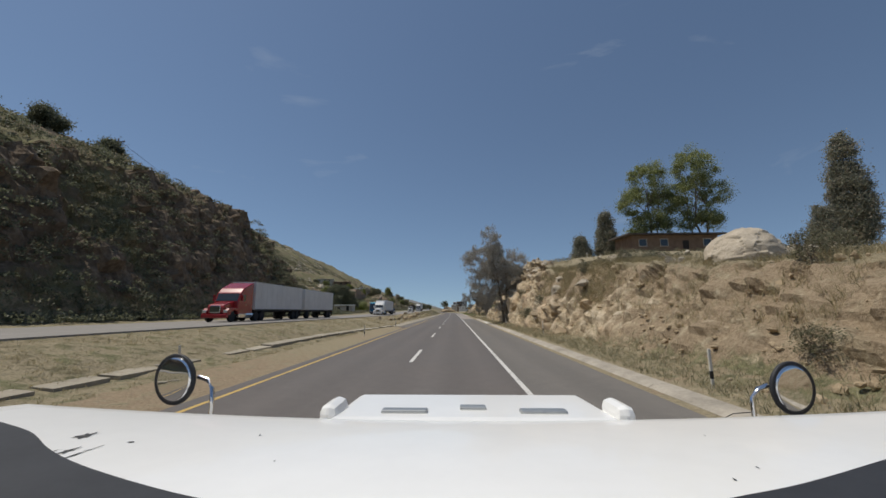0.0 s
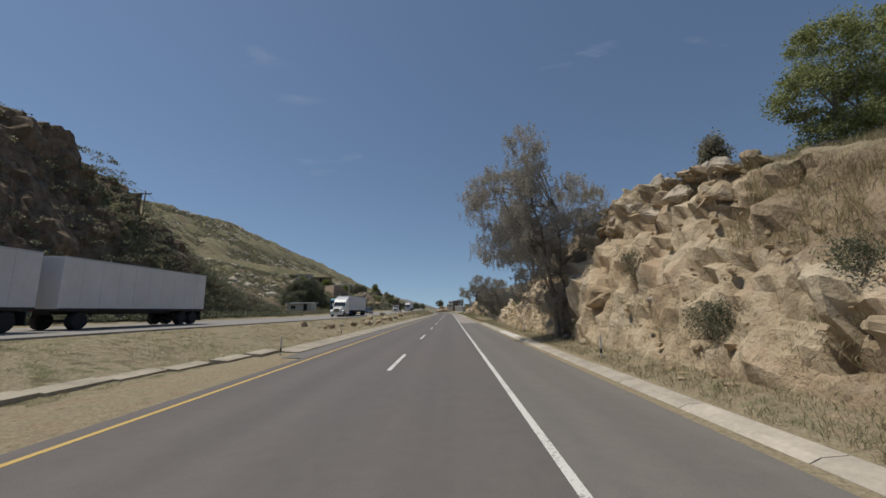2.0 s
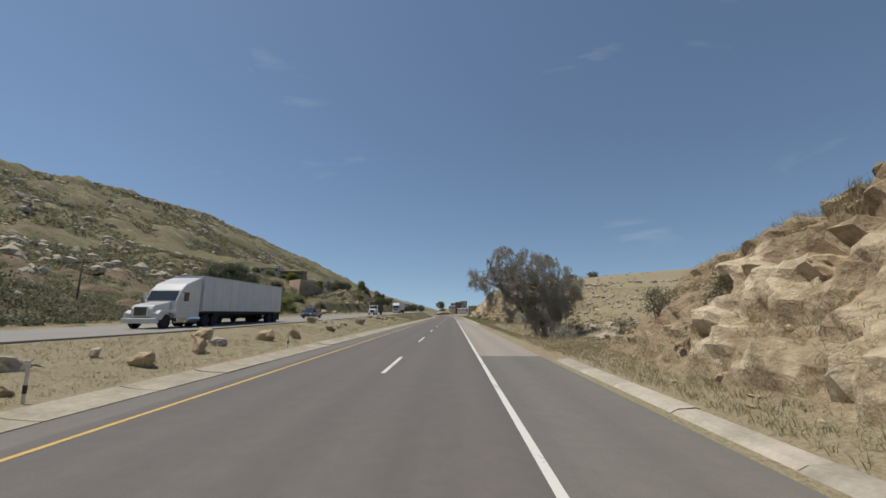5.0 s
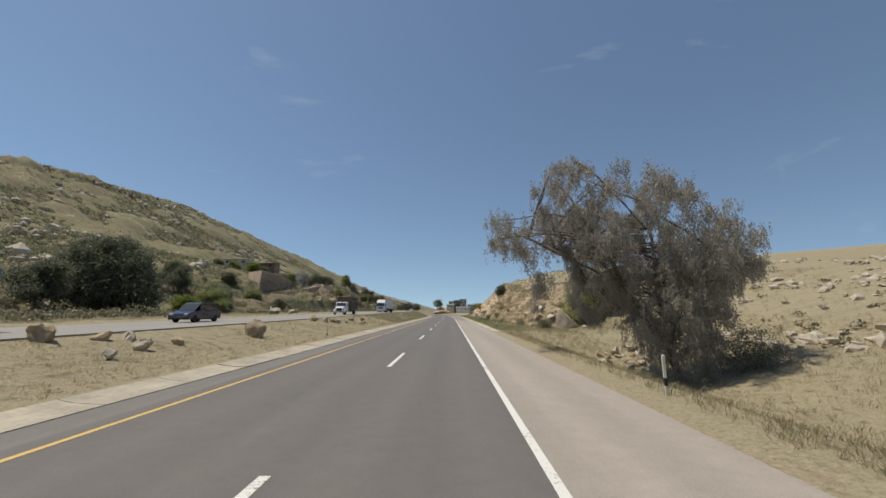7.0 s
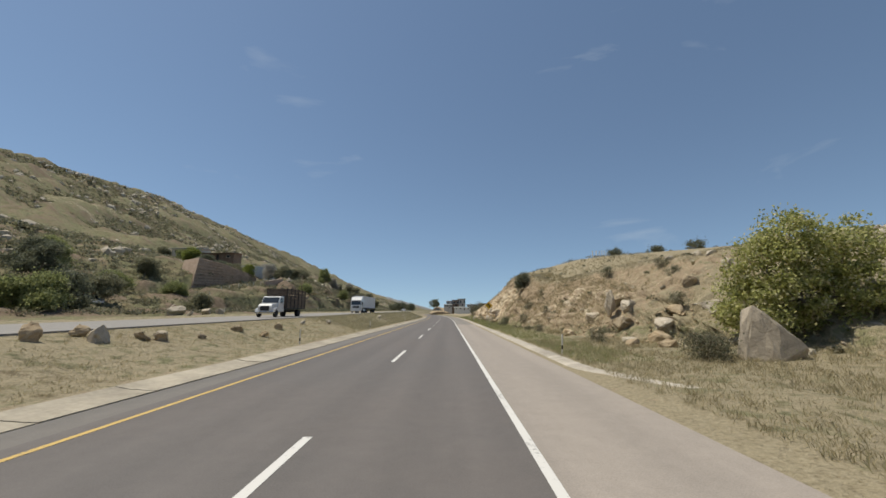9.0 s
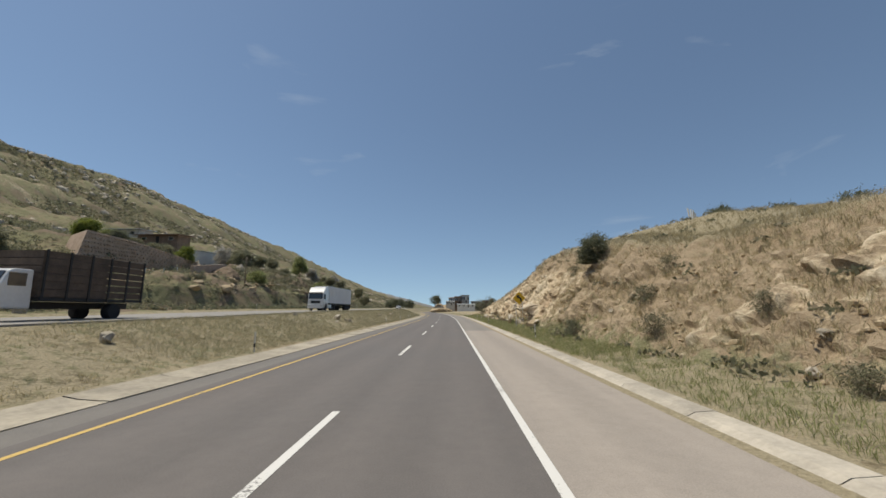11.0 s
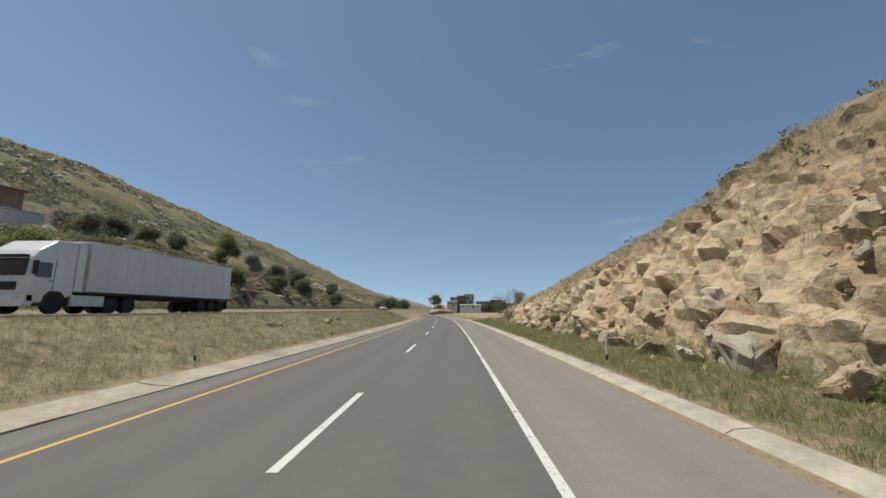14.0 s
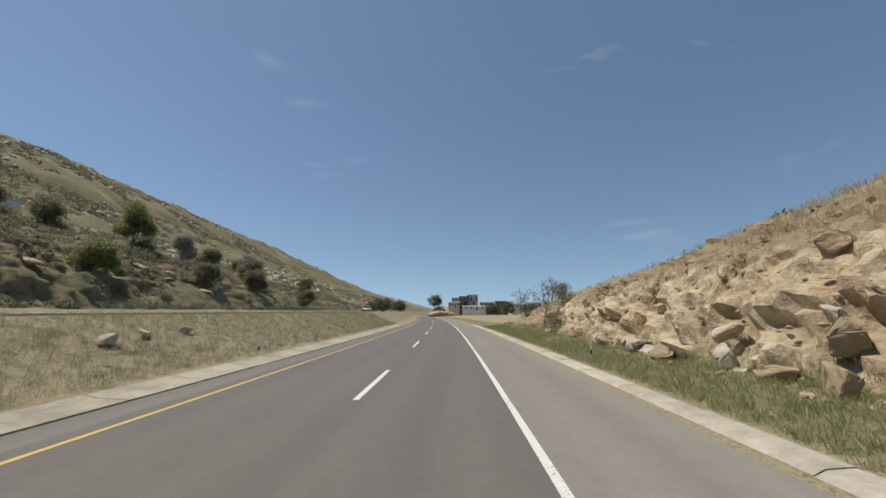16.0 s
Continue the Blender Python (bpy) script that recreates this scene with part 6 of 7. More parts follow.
# the yellow curve sign on two posts
sign = thing("road_sign", (7.95, 204.3, place_on(7.95, 204.3)), "yellow diamond warning sign with a black curved arrow", "road sign", turn=4)
for sx, low in ((-0.36, 2.42), (0.36, 2.42)):
    part("sign_post", block(sx - 0.03, sx + 0.03, 0.02, 0.07, -0.4, 3.0, edge=0.008), GALVANISED, sign)
S = 0.70
plate = bmesh.new()
front = [plate.verts.new((a, -0.012, 3.08 + b)) for a, b in ((0, -S), (S, 0), (0, S), (-S, 0))]
back_ = [plate.verts.new((a, 0.012, 3.08 + b)) for a, b in ((0, -S), (S, 0), (0, S), (-S, 0))]
plate.faces.new(front)
plate.faces.new(back_[::-1])
for j in range(4):
    plate.faces.new((front[j], back_[j], back_[(j + 1) % 4], front[(j + 1) % 4]))
bmesh.ops.recalc_face_normals(plate, faces=plate.faces)
panel = part("plate", plate, SIGN_YELLOW, sign)


def flat_shape(points, y, thick=0.004):
    bm = bmesh.new()
    f = bm.faces.new([bm.verts.new((a, y, b)) for a, b in points])
    made = bmesh.ops.extrude_face_region(bm, geom=[f])
    for v in made["geom"]:
        if isinstance(v, bmesh.types.BMVert):
            v.co.y -= thick
    bmesh.ops.recalc_face_normals(bm, faces=bm.faces)
    return bm


part("arrow_shaft", flat_shape([(0.27, 2.70), (0.27, 3.00), (0.04, 3.27), (-0.08, 3.15), (0.11, 2.94), (0.11, 2.70)], -0.016), SIGN_BLACK, panel, "black curved arrow")
part("arrow_head", flat_shape([(-0.30, 3.42), (0.10, 3.36), (-0.18, 3.03)], -0.017), SIGN_BLACK, panel)

# paint scrawls on the pale boulder: plain strokes
scrawl = tagged(new("graffiti"), "brown paint strokes scrawled over a pale boulder", "graffiti")
scrawl.matrix_world = pose(8.85, 205.3, 0.75, 0, 0, -32)
for k in range(9):
    row, col = divmod(k, 3)
    part("stroke", block(-0.5 + 0.34 * col, -0.27 + 0.34 * col, -0.03, 0.35, 0.75 - 0.3 * row, 0.80 - 0.3 * row), RUST_ROOF, scrawl)

# the village where the road bends away
VILLAGE = [(-3, 476, 6.0, 7, 6, 3.0, PLASTER, PALE_ROOF, "pale village house on the rise"), (4, 484, 7.4, 6, 7, 5.6, BROWN_WALL, DARK_ROOF, "brown two-storey village house"),
           (9.5, 490, 8.0, 7, 8, 6.4, PLASTER, DARK_ROOF, "tall plaster house in the village"), (-1, 496, 8.4, 6, 6, 4.0, WHITE_WALL, RUST_ROOF, "white village house under a rusty roof"),
           (6, 470, 4.0, 14, 4, 2.3, WHITE_WALL, PALE_ROOF, "long low white village building"), (18, 488, 6.0, 9, 7, 3.0, PLASTER, DARK_ROOF, "plain plaster village house with a dark roof"),
           (29, 494, 6.5, 8, 7, 3.6, BROWN_WALL, DARK_ROOF, "brown village house with a dark roof"), (38, 484, 5.0, 10, 7, 3.0, WHITE_WALL, PALE_ROOF, "low white village house"),
           (50, 490, 5.4, 9, 8, 3.4, PLASTER, DARK_ROOF, "plaster village house among trees"), (62, 484, 5.0, 10, 8, 3.2, BROWN_WALL, PALE_ROOF, "brown flat-roofed village house")]
for x, y, z, w, d, h, wall, roof, lab in VILLAGE:
    house((x, y, z), w, d, h, wall, roof, lab, 3, 0.4, 0.4, group="village houses", footing=8.5)
for x, y, h, w, seed in [(-12, 476, 8, 4.5, 111), (24, 478, 8, 4.5, 112), (34, 474, 8, 4, 113), (48, 474, 7.5, 4, 114), (66, 468, 6, 5, 115), (8, 500, 9, 5, 116), (-30, 440, 6, 4, 117), (-36, 430, 7, 4, 118), (-42, 436, 6, 4, 119), (80, 480, 7, 6, 120)]:
    tree("tree", (x, y, place_on(x, y) + (6.0 if seed == 111 else 0.0) - 0.3), [(0, 0, h * 0.5, w, w, h * 0.35), (w * 0.3, 0, h * 0.75, w * 0.5, w * 0.5, h * 0.25)], "dark distant tree by the village", [[(0, 0, -2), (0, 0, h * 0.4), (0, 0, h * 0.8)]],
         LEAF_DARK, BARK, seed, clumps=60, per=40, size=0.9, leaf=(0.7, 0.5), droop=0.1, hang=0.1, girth=0.25, group="village trees", limbs=6)
# a stony mound with a big tree on it closes the view down the road
stone("mound", -8, 478, 26, ROCK, "stony yellow mound at the road's bend", "", random.Random(2), z=-1.5, tall=0.75, tilt=3, category="mound")
# the ridge far beyond the bend, haze put into its grey base colour
gx, gy = np.meshgrid(np.linspace(0, 1, 60), np.linspace(-1, 1, 17))
rise = 95 * (1 - gx) ** 0.75 * np.clip(1 - gy**2, 0, 1) + 5 * layered(gx * 14, gy * 4, None, 4, 240) * (1 - gx) * np.clip(1 - gy**2, 0, 1)
ridge_points = np.stack([-420 + 395 * gx, 1560 + 170 * gy, rise - 1.0], -1).reshape(-1, 3)
tagged(new("backdrop", grid_mesh("backdrop", ridge_points, 60, 17, plain("hazy_grey_green_hillside", (0.20, 0.20, 0.19), 0.95, 0, 0.25, 0.03))), "hazy grey-green ridge in the far distance", "hill", kind="structure")
for k, (x, y, h) in enumerate([(9.5, 268, 4.0), (12.5, 276, 3.2), (10.5, 284, 4.2)]):
    tree("tree", (x + float(bend(y)), y, place_on(x, y) - 0.2), [(0, 0, h * 0.7, 1.2, 1.2, h * 0.28), (0.5, 0.3, h * 0.45, 1.0, 1.0, h * 0.25)], "thin nearly bare roadside tree", [[(0, 0, 0), (0.1, 0.1, h * 0.5), (-0.2, 0, h * 0.95)], [(0, 0, 0.4), (0.6, 0.2, h * 0.7)]],
         SCRUB, BARK, 130 + k, clumps=40, per=22, size=0.25, leaf=(0.14, 0.06), girth=0.06, group="thin roadside trees", limbs=18)

# ---- vehicles ----
TYRE = plain("black_tyre_rubber", (0.022, 0.022, 0.023), 0.85, 0, 0.2, 6.0)
RIM = plain("dull_steel_rim", (0.42, 0.42, 0.42), 0.4, 0.7, 0.12, 5.0)
CHASSIS = plain("black_chassis_paint", (0.025, 0.024, 0.024), 0.7, 0, 0.2, 3.0)
CHROME = plain("chrome", (0.75, 0.75, 0.76), 0.12, 1.0, 0.03, 3.0)
TRAILER_SKIN = plain("dusty_white_trailer_sheet", (0.62, 0.61, 0.60), 0.5, 0, 0.08, 0.5)
LAMP_GLASS = plain("clear_lamp_glass", (0.7, 0.7, 0.66), 0.15, 0.3, 0.05, 8.0)
RED_LAMP = plain("red_lamp_glass", (0.4, 0.02, 0.015), 0.25, 0, 0.1, 8.0)
SCREEN = glass_material("dark_windscreen", (0.03, 0.035, 0.04))
WHITE_PAINT = plain("white_vehicle_paint", (0.64, 0.635, 0.62), 0.32, 0, 0.08, 0.8, coat=0.5)
RED_PAINT = plain("deep_red_vehicle_paint", (0.30, 0.018, 0.022), 0.25, 0, 0.1, 0.8, coat=0.5)
BLUE_PAINT = plain("blue_coach_paint", (0.01, 0.09, 0.22), 0.25, 0, 0.15, 0.5, coat=0.5)
CYAN_PAINT = plain("turquoise_coach_roof_paint", (0.02, 0.28, 0.42), 0.3, 0, 0.1, 0.5)
NAVY_PAINT = plain("dark_blue_car_paint", (0.018, 0.022, 0.055), 0.25, 0, 0.1, 0.8, coat=0.6)
BROWN_BOARDS = plain("weathered_brown_side_boards", (0.11, 0.08, 0.06), 0.9, 0, 0.3, 1.5, 0.004)


def wheel(parent, x, y, rad=0.50, width=0.28):
    side = 1 if x > 0 else -1
    w, rr = width / 2, rad
    t = part("wheel", lathe([(rr * 0.58, -w), (rr * 0.9, -w), (rr, -w * 0.7), (rr, w * 0.7), (rr * 0.9, w), (rr * 0.58, w)], 22, "x"), TYRE, parent, smooth_faces=False)
    t.location = (x, y, rad)
    part("rim", lathe([(rr * 0.57, -w * 0.9), (rr * 0.55, w * 0.4 * side), (rr * 0.3, w * 0.55 * side), (rr * 0.16, w * 0.9 * side)] if side > 0 else [(rr * 0.16, -w * 0.9), (rr * 0.3, -w * 0.55), (rr * 0.55, -w * 0.4), (rr * 0.57, w * 0.9)], 16, "x"), RIM, t, smooth_faces=False)
    return t


def glazed(parent, bm, name="window"):
    return part(name, bm, SCREEN, parent)


def on_far_road(x, y):
    return (x + float(bend(y)), y, float(far_road_height(y)))


def bonneted_tractor(at, paint, label):
    """A bonneted articulated-lorry tractor; its nose points to -y."""
    ob = thing("truck_tractor", at, label, "truck")
    part("bonnet", prism([(0.25, 0.75), (0.12, 1.35), (0.30, 1.62), (1.9, 1.95), (1.9, 0.75)], -0.78, 0.78, 0.09), paint, ob, smooth_faces=False)
    for s in (-1, 1):
        part("fender", prism([(0.15, 0.62), (0.1, 1.0), (0.4, 1.28), (1.5, 1.32), (1.9, 1.1), (1.9, 0.85), (1.65, 1.0), (1.2, 1.12), (0.75, 0.95), (0.5, 0.62)], s * 0.76 if s > 0 else -1.20, 1.20 if s > 0 else -0.76, 0.03), paint, ob)
        part("headlight", block(s * 0.98 - 0.17, s * 0.98 + 0.17, 0.05, 0.14, 0.86, 1.08, edge=0.03), LAMP_GLASS, ob)
        part("step", block(s * 1.05 - 0.15, s * 1.05 + 0.15, 1.95, 3.1, 0.38, 0.75, edge=0.03), CHROME, ob)
        m = part("wing_mirror", block(s * 1.38 - 0.1, s * 1.38 + 0.1, 1.95, 2.1, 1.95, 2.55, edge=0.04), paint, ob)
        part("mirror_arm", block(min(s * 1.2, s * 1.38), max(s * 1.2, s * 1.38), 2.0, 2.05, 2.2, 2.25), CHASSIS, m)
    part("grille", block(-0.48, 0.48, 0.06, 0.2, 0.85, 1.5, edge=0.04), CHROME, ob, "chrome grille")
    part("bumper", block(-1.2, 1.2, -0.05, 0.28, 0.38, 0.74, edge=0.06), paint, ob)
    part("cab", prism([(1.75, 0.7), (1.75, 1.9), (2.15, 2.75), (2.7, 3.25), (4.2, 3.85), (4.4, 3.85), (4.4, 0.7)], -1.2, 1.2, 0.1), paint, ob)
    glazed(ob, prism([(1.79, 1.98), (2.13, 2.68), (2.10, 2.70), (1.75, 1.99)], -1.05, 1.05), "windscreen")
    for s in (-1, 1):
        glazed(ob, block(s * 1.205 - 0.012, s * 1.205 + 0.012, 2.25, 3.0, 1.95, 2.6, edge=0.004), "side_window")
        part("door_handle", block(s * 1.22 - 0.02, s * 1.22 + 0.02, 2.95, 3.1, 1.6, 1.65), CHROME, ob)
    part("chassis", block(-0.45, 0.45, 0.6, 7.0, 0.55, 0.85), CHASSIS, ob)
    part("fuel_tank", lathe([(0.32, 3.1), (0.34, 3.2), (0.34, 4.4), (0.32, 4.5)], 16), CHROME, ob).matrix_local = Matrix.Rotation(radians(-90), 4, "X") @ Matrix.Translation((0.9, -0.65, 0))
    for y in (0.95,):
        for s in (-1, 1):
            wheel(ob, s * 1.02, y)
    for y in (5.2, 6.45):
        for s in (-1, 1):
            wheel(ob, s * 0.98, y, 0.5, 0.5)
    return ob


def box_trailer(at, label, length=13.0, axles=2, name="box_trailer", front_axle=False):
    ob = thing(name, at, label, "trailer")
    part("body", block(-1.27, 1.27, 0, length, 1.15, 4.0, edge=0.04), TRAILER_SKIN, ob)
    part("bottom_rail", block(-1.29, 1.29, 0.02, length - 0.02, 1.05, 1.2), CHASSIS, ob)
    part("top_rail", block(-1.285, 1.285, 0.01, length - 0.01, 3.93, 4.02), GALVANISED, ob)
    n = int(length / 1.22)
    for k in range(1, n):
        y = length * k / n
        for s in (-1, 1):
            part("side_post", block(s * 1.272 - 0.012, s * 1.272 + 0.012, y - 0.03, y + 0.03, 1.2, 3.93), TRAILER_SKIN, ob)
    part("chassis", block(-0.5, 0.5, 0.4, length - 0.1, 0.85, 1.1), CHASSIS, ob)
    rear = [length - 1.2 - 1.25 * k for k in range(axles)]
    for y in rear + ([1.4] if front_axle else []):
        for s in (-1, 1):
            wheel(ob, s * 1.0, y, 0.5, 0.48)
        part("axle", block(-0.9, 0.9, y - 0.07, y + 0.07, 0.43, 0.57), CHASSIS, ob)
    for s in (-1, 1):
        if not front_axle:
            part("landing_leg", block(s * 0.6 - 0.06, s * 0.6 + 0.06, 2.4, 2.55, 0.25, 1.1), CHASSIS, ob)
        part("mud_flap", block(s * 1.0 - 0.3, s * 1.0 + 0.3, length - 0.4, length - 0.37, 0.3, 1.0), CHASSIS, ob)
        part("tail_lamp", block(s * 1.05 - 0.1, s * 1.05 + 0.1, length, length + 0.03, 1.0, 1.1), RED_LAMP, ob)
    return ob


def flat_nosed_tractor(at, paint, label):
    ob = thing("truck_tractor", at, label, "truck")
    part("cab", prism([(0.0, 0.55), (0.0, 1.7), (0.12, 2.75), (0.4, 3.15), (1.2, 3.75), (2.25, 3.8), (2.3, 0.95), (1.9, 0.8), (1.75, 0.55)], -1.24, 1.24, 0.09), paint, ob)
    glazed(ob, prism([(-0.012, 1.85), (0.10, 2.68), (0.07, 2.70), (-0.03, 1.85)], -1.08, 1.08), "windscreen")
    part("grille", block(-0.75, 0.75, -0.03, 0.02, 1.15, 1.55, edge=0.02), CHASSIS, ob, "black grille")
    part("lower_grille", block(-0.55, 0.55, -0.05, 0.02, 0.62, 0.9, edge=0.02), CHASSIS, ob)
    part("bumper", block(-1.24, 1.24, -0.09, 0.4, 0.38, 0.98, edge=0.06), paint, ob)
    for s in (-1, 1):
        part("headlight", block(s * 0.95 - 0.2, s * 0.95 + 0.2, -0.11, -0.05, 0.68, 0.88, edge=0.02), LAMP_GLASS, ob)
        glazed(ob, block(s * 1.245 - 0.012, s * 1.245 + 0.012, 0.3, 1.05, 1.8, 2.55, edge=0.004), "side_window")
        part("wing_mirror", block(s * 1.42 - 0.1, s * 1.42 + 0.1, 0.05, 0.18, 1.9, 2.6, edge=0.04), CHASSIS, ob)
        part("air_deflector", block(s * 1.22 - 0.03, s * 1.22 + 0.03, 2.3, 2.75, 1.2, 3.7), paint, ob)
        part("side_skirt", block(s * 1.15 - 0.08, s * 1.15 + 0.08, 2.2, 4.2, 0.4, 1.0, edge=0.03), GALVANISED, ob)
        part("door_seam", block(s * 1.243 - 0.006, s * 1.243 + 0.006, 1.20, 1.225, 0.95, 2.75), CHASSIS, ob)
        part("door_handle", block(s * 1.25 - 0.015, s * 1.25 + 0.015, 1.0, 1.15, 1.62, 1.67), CHASSIS, ob)
        part("cab_step", block(s * 1.2 - 0.06, s * 1.2 + 0.06, 0.45, 0.95, 0.40, 0.52), CHASSIS, ob)
        part("fuel_tank", block(s * 0.95 - 0.2, s * 0.95 + 0.2, 2.7, 3.9, 0.45, 0.98, edge=0.08), GALVANISED, ob)
        part("wheel_arch", prism([(0.75, 0.55), (0.85, 0.95), (1.1, 1.15), (1.6, 1.15), (1.85, 0.95), (1.95, 0.55)], s * 1.246 - 0.004, s * 1.246 + 0.004), CHASSIS, ob)
        wheel(ob, s * 1.13, 1.35)
        for y in (4.7, 5.95):
            wheel(ob, s * 0.98, y, 0.5, 0.5)
    part("sun_visor", block(-1.1, 1.1, -0.16, 0.1, 2.72, 2.86, edge=0.03), CHASSIS, ob)
    part("chassis", block(-0.45, 0.45, 0.6, 6.6, 0.6, 0.9), CHASSIS, ob)
    return ob


LANE_IN, LANE_OUT = -19.3, -23.6
bonneted_tractor(on_far_road(LANE_OUT + 1.8, 34.5), RED_PAINT, "deep red bonneted lorry tractor on the far carriageway")
box_trailer(on_far_road(LANE_OUT + 1.8, 39.2), "dusty white box trailer behind the red tractor", 12.2)
box_trailer(on_far_road(LANE_OUT + 1.8, 52.5), "second dusty white box trailer of a double", 12.2, 2, front_axle=True)
bonneted_tractor(on_far_road(LANE_IN - 1.2, 103.0), WHITE_PAINT, "white bonneted lorry tractor on the far carriageway")
box_trailer(on_far_road(LANE_IN - 1.2, 107.6), "long white box trailer behind the white tractor", 14.0)
flat_nosed_tractor(on_far_road(LANE_IN - 1.5, 223.5), WHITE_PAINT, "white flat-nosed lorry tractor on the far carriageway")
reefer = box_trailer(on_far_road(LANE_IN - 1.5, 226.5), "plain white box trailer behind the flat-nosed tractor", 13.6, 3)
cooler = part("cooling_unit", block(-1.0, 1.0, -0.42, -0.02, 2.2, 3.9, edge=0.06), TRAILER_SKIN, reefer, "white cooling unit with dark grilles")
part("grille", block(-0.8, 0.8, -0.45, -0.42, 2.9, 3.7), CHASSIS, cooler)
part("side_grille", block(1.0, 1.015, -0.38, -0.08, 2.4, 3.7), CHASSIS, cooler)


def coach(at):
    ob = thing("coach", at, "blue coach with a turquoise roof on the far carriageway", "bus")
    part("body", prism([(0.0, 0.45), (-0.02, 1.5), (0.25, 3.2), (0.5, 3.3), (11.9, 3.3), (12.0, 3.1), (12.0, 0.45)], -1.27, 1.27, 0.08), BLUE_PAINT, ob)
    part("roof", prism([(0.3, 3.25), (0.55, 3.58), (11.8, 3.58), (12.0, 3.25)], -1.25, 1.25, 0.08), CYAN_PAINT, ob, "turquoise roof")
    glazed(ob, prism([(-0.03, 1.55), (0.21, 3.05), (0.18, 3.07), (-0.06, 1.55)], -1.12, 1.12), "windscreen")
    for k in range(6):
        for s in (-1, 1):
            glazed(ob, block(s * 1.275 - 0.012, s * 1.275 + 0.012, 0.9 + 1.8 * k, 2.62 + 1.8 * k, 1.95, 2.95, edge=0.004), "side_window")
    part("notice_panel", block(1.28, 1.30, 8.4, 11.7, 1.9, 3.0), SIGN_BLACK, ob, "black advertising panel")
    words = bpy.data.curves.new("lettering", "FONT")
    words.body, words.size, words.extrude = "TIJUANA", 0.52, 0.004
    words.materials.append(POST_WHITE)
    t = new("lettering", words)
    t.parent = ob
    t.matrix_local = Matrix.Translation((1.31, 8.75, 2.05)) @ Euler((radians(90), 0, radians(90))).to_matrix().to_4x4()
    part("lettering_bar", block(1.30, 1.312, 8.9, 11.2, 2.62, 2.86), POST_WHITE, ob)
    for s in (-1, 1):
        part("headlight", block(s * 0.9 - 0.22, s * 0.9 + 0.22, -0.05, 0.03, 0.75, 0.98, edge=0.02), LAMP_GLASS, ob)
        part("wing_mirror", block(s * 1.42 - 0.1, s * 1.42 + 0.1, -0.25, -0.1, 2.0, 2.6, edge=0.04), CHASSIS, ob)
        for y in (2.2, 8.6):
            wheel(ob, s * 1.08, y, 0.5, 0.3)
    part("bumper", block(-1.25, 1.25, -0.1, 0.3, 0.3, 0.7, edge=0.06), CHASSIS, ob)
    return ob


coach(on_far_road(LANE_OUT, 113.0))


def car(at, paint, label, turn=0.0, length=4.5, high=1.48, name="car", bed=False):
    ob = thing(name, at, label, "car", turn=turn)
    L, h = length, high
    part("body", prism([(0.05, 0.3), (0.0, 0.62), (0.12, 0.78), (1.2, 0.95), (L - 0.9, 1.0), (L - 0.05, 0.92), (L, 0.6), (L - 0.06, 0.3)], -0.86, 0.86, 0.07), paint, ob)
    roof = [(1.15, 0.93), (1.85, h - 0.06), (2.3, h), (3.2, h - 0.01), (L - 0.75, 0.97)] if not bed else [(1.15, 0.93), (1.7, h - 0.06), (2.0, h), (3.0, h), (3.1, 0.97)]
    part("cabin", prism(roof, -0.72, 0.72, 0.06), SCREEN, ob, "dark glazed cabin")
    part("roof", prism([(1.8, h - 0.035), (2.3, h + 0.02), (roof[3][0], h + 0.015), (roof[3][0] + 0.12, h - 0.06)], -0.70, 0.70, 0.02), paint, ob)
    for s in (-1, 1):
        part("headlight", block(s * 0.6 - 0.18, s * 0.6 + 0.18, -0.01, 0.12, 0.62, 0.76, edge=0.03), LAMP_GLASS, ob)
        part("tail_lamp", block(s * 0.66 - 0.12, s * 0.66 + 0.12, L - 0.06, L + 0.01, 0.7, 0.85, edge=0.02), RED_LAMP, ob)
        part("wing_mirror", block(s * 0.92 - 0.08, s * 0.92 + 0.08, 1.35, 1.5, 0.95, 1.08, edge=0.03), paint, ob)
        for y in (0.82, L - 0.85):
            wheel(ob, s * 0.78, y, 0.31, 0.2)
    part("bumper", block(-0.84, 0.84, -0.05, 0.2, 0.28, 0.5, edge=0.05), CHASSIS, ob)
    return ob


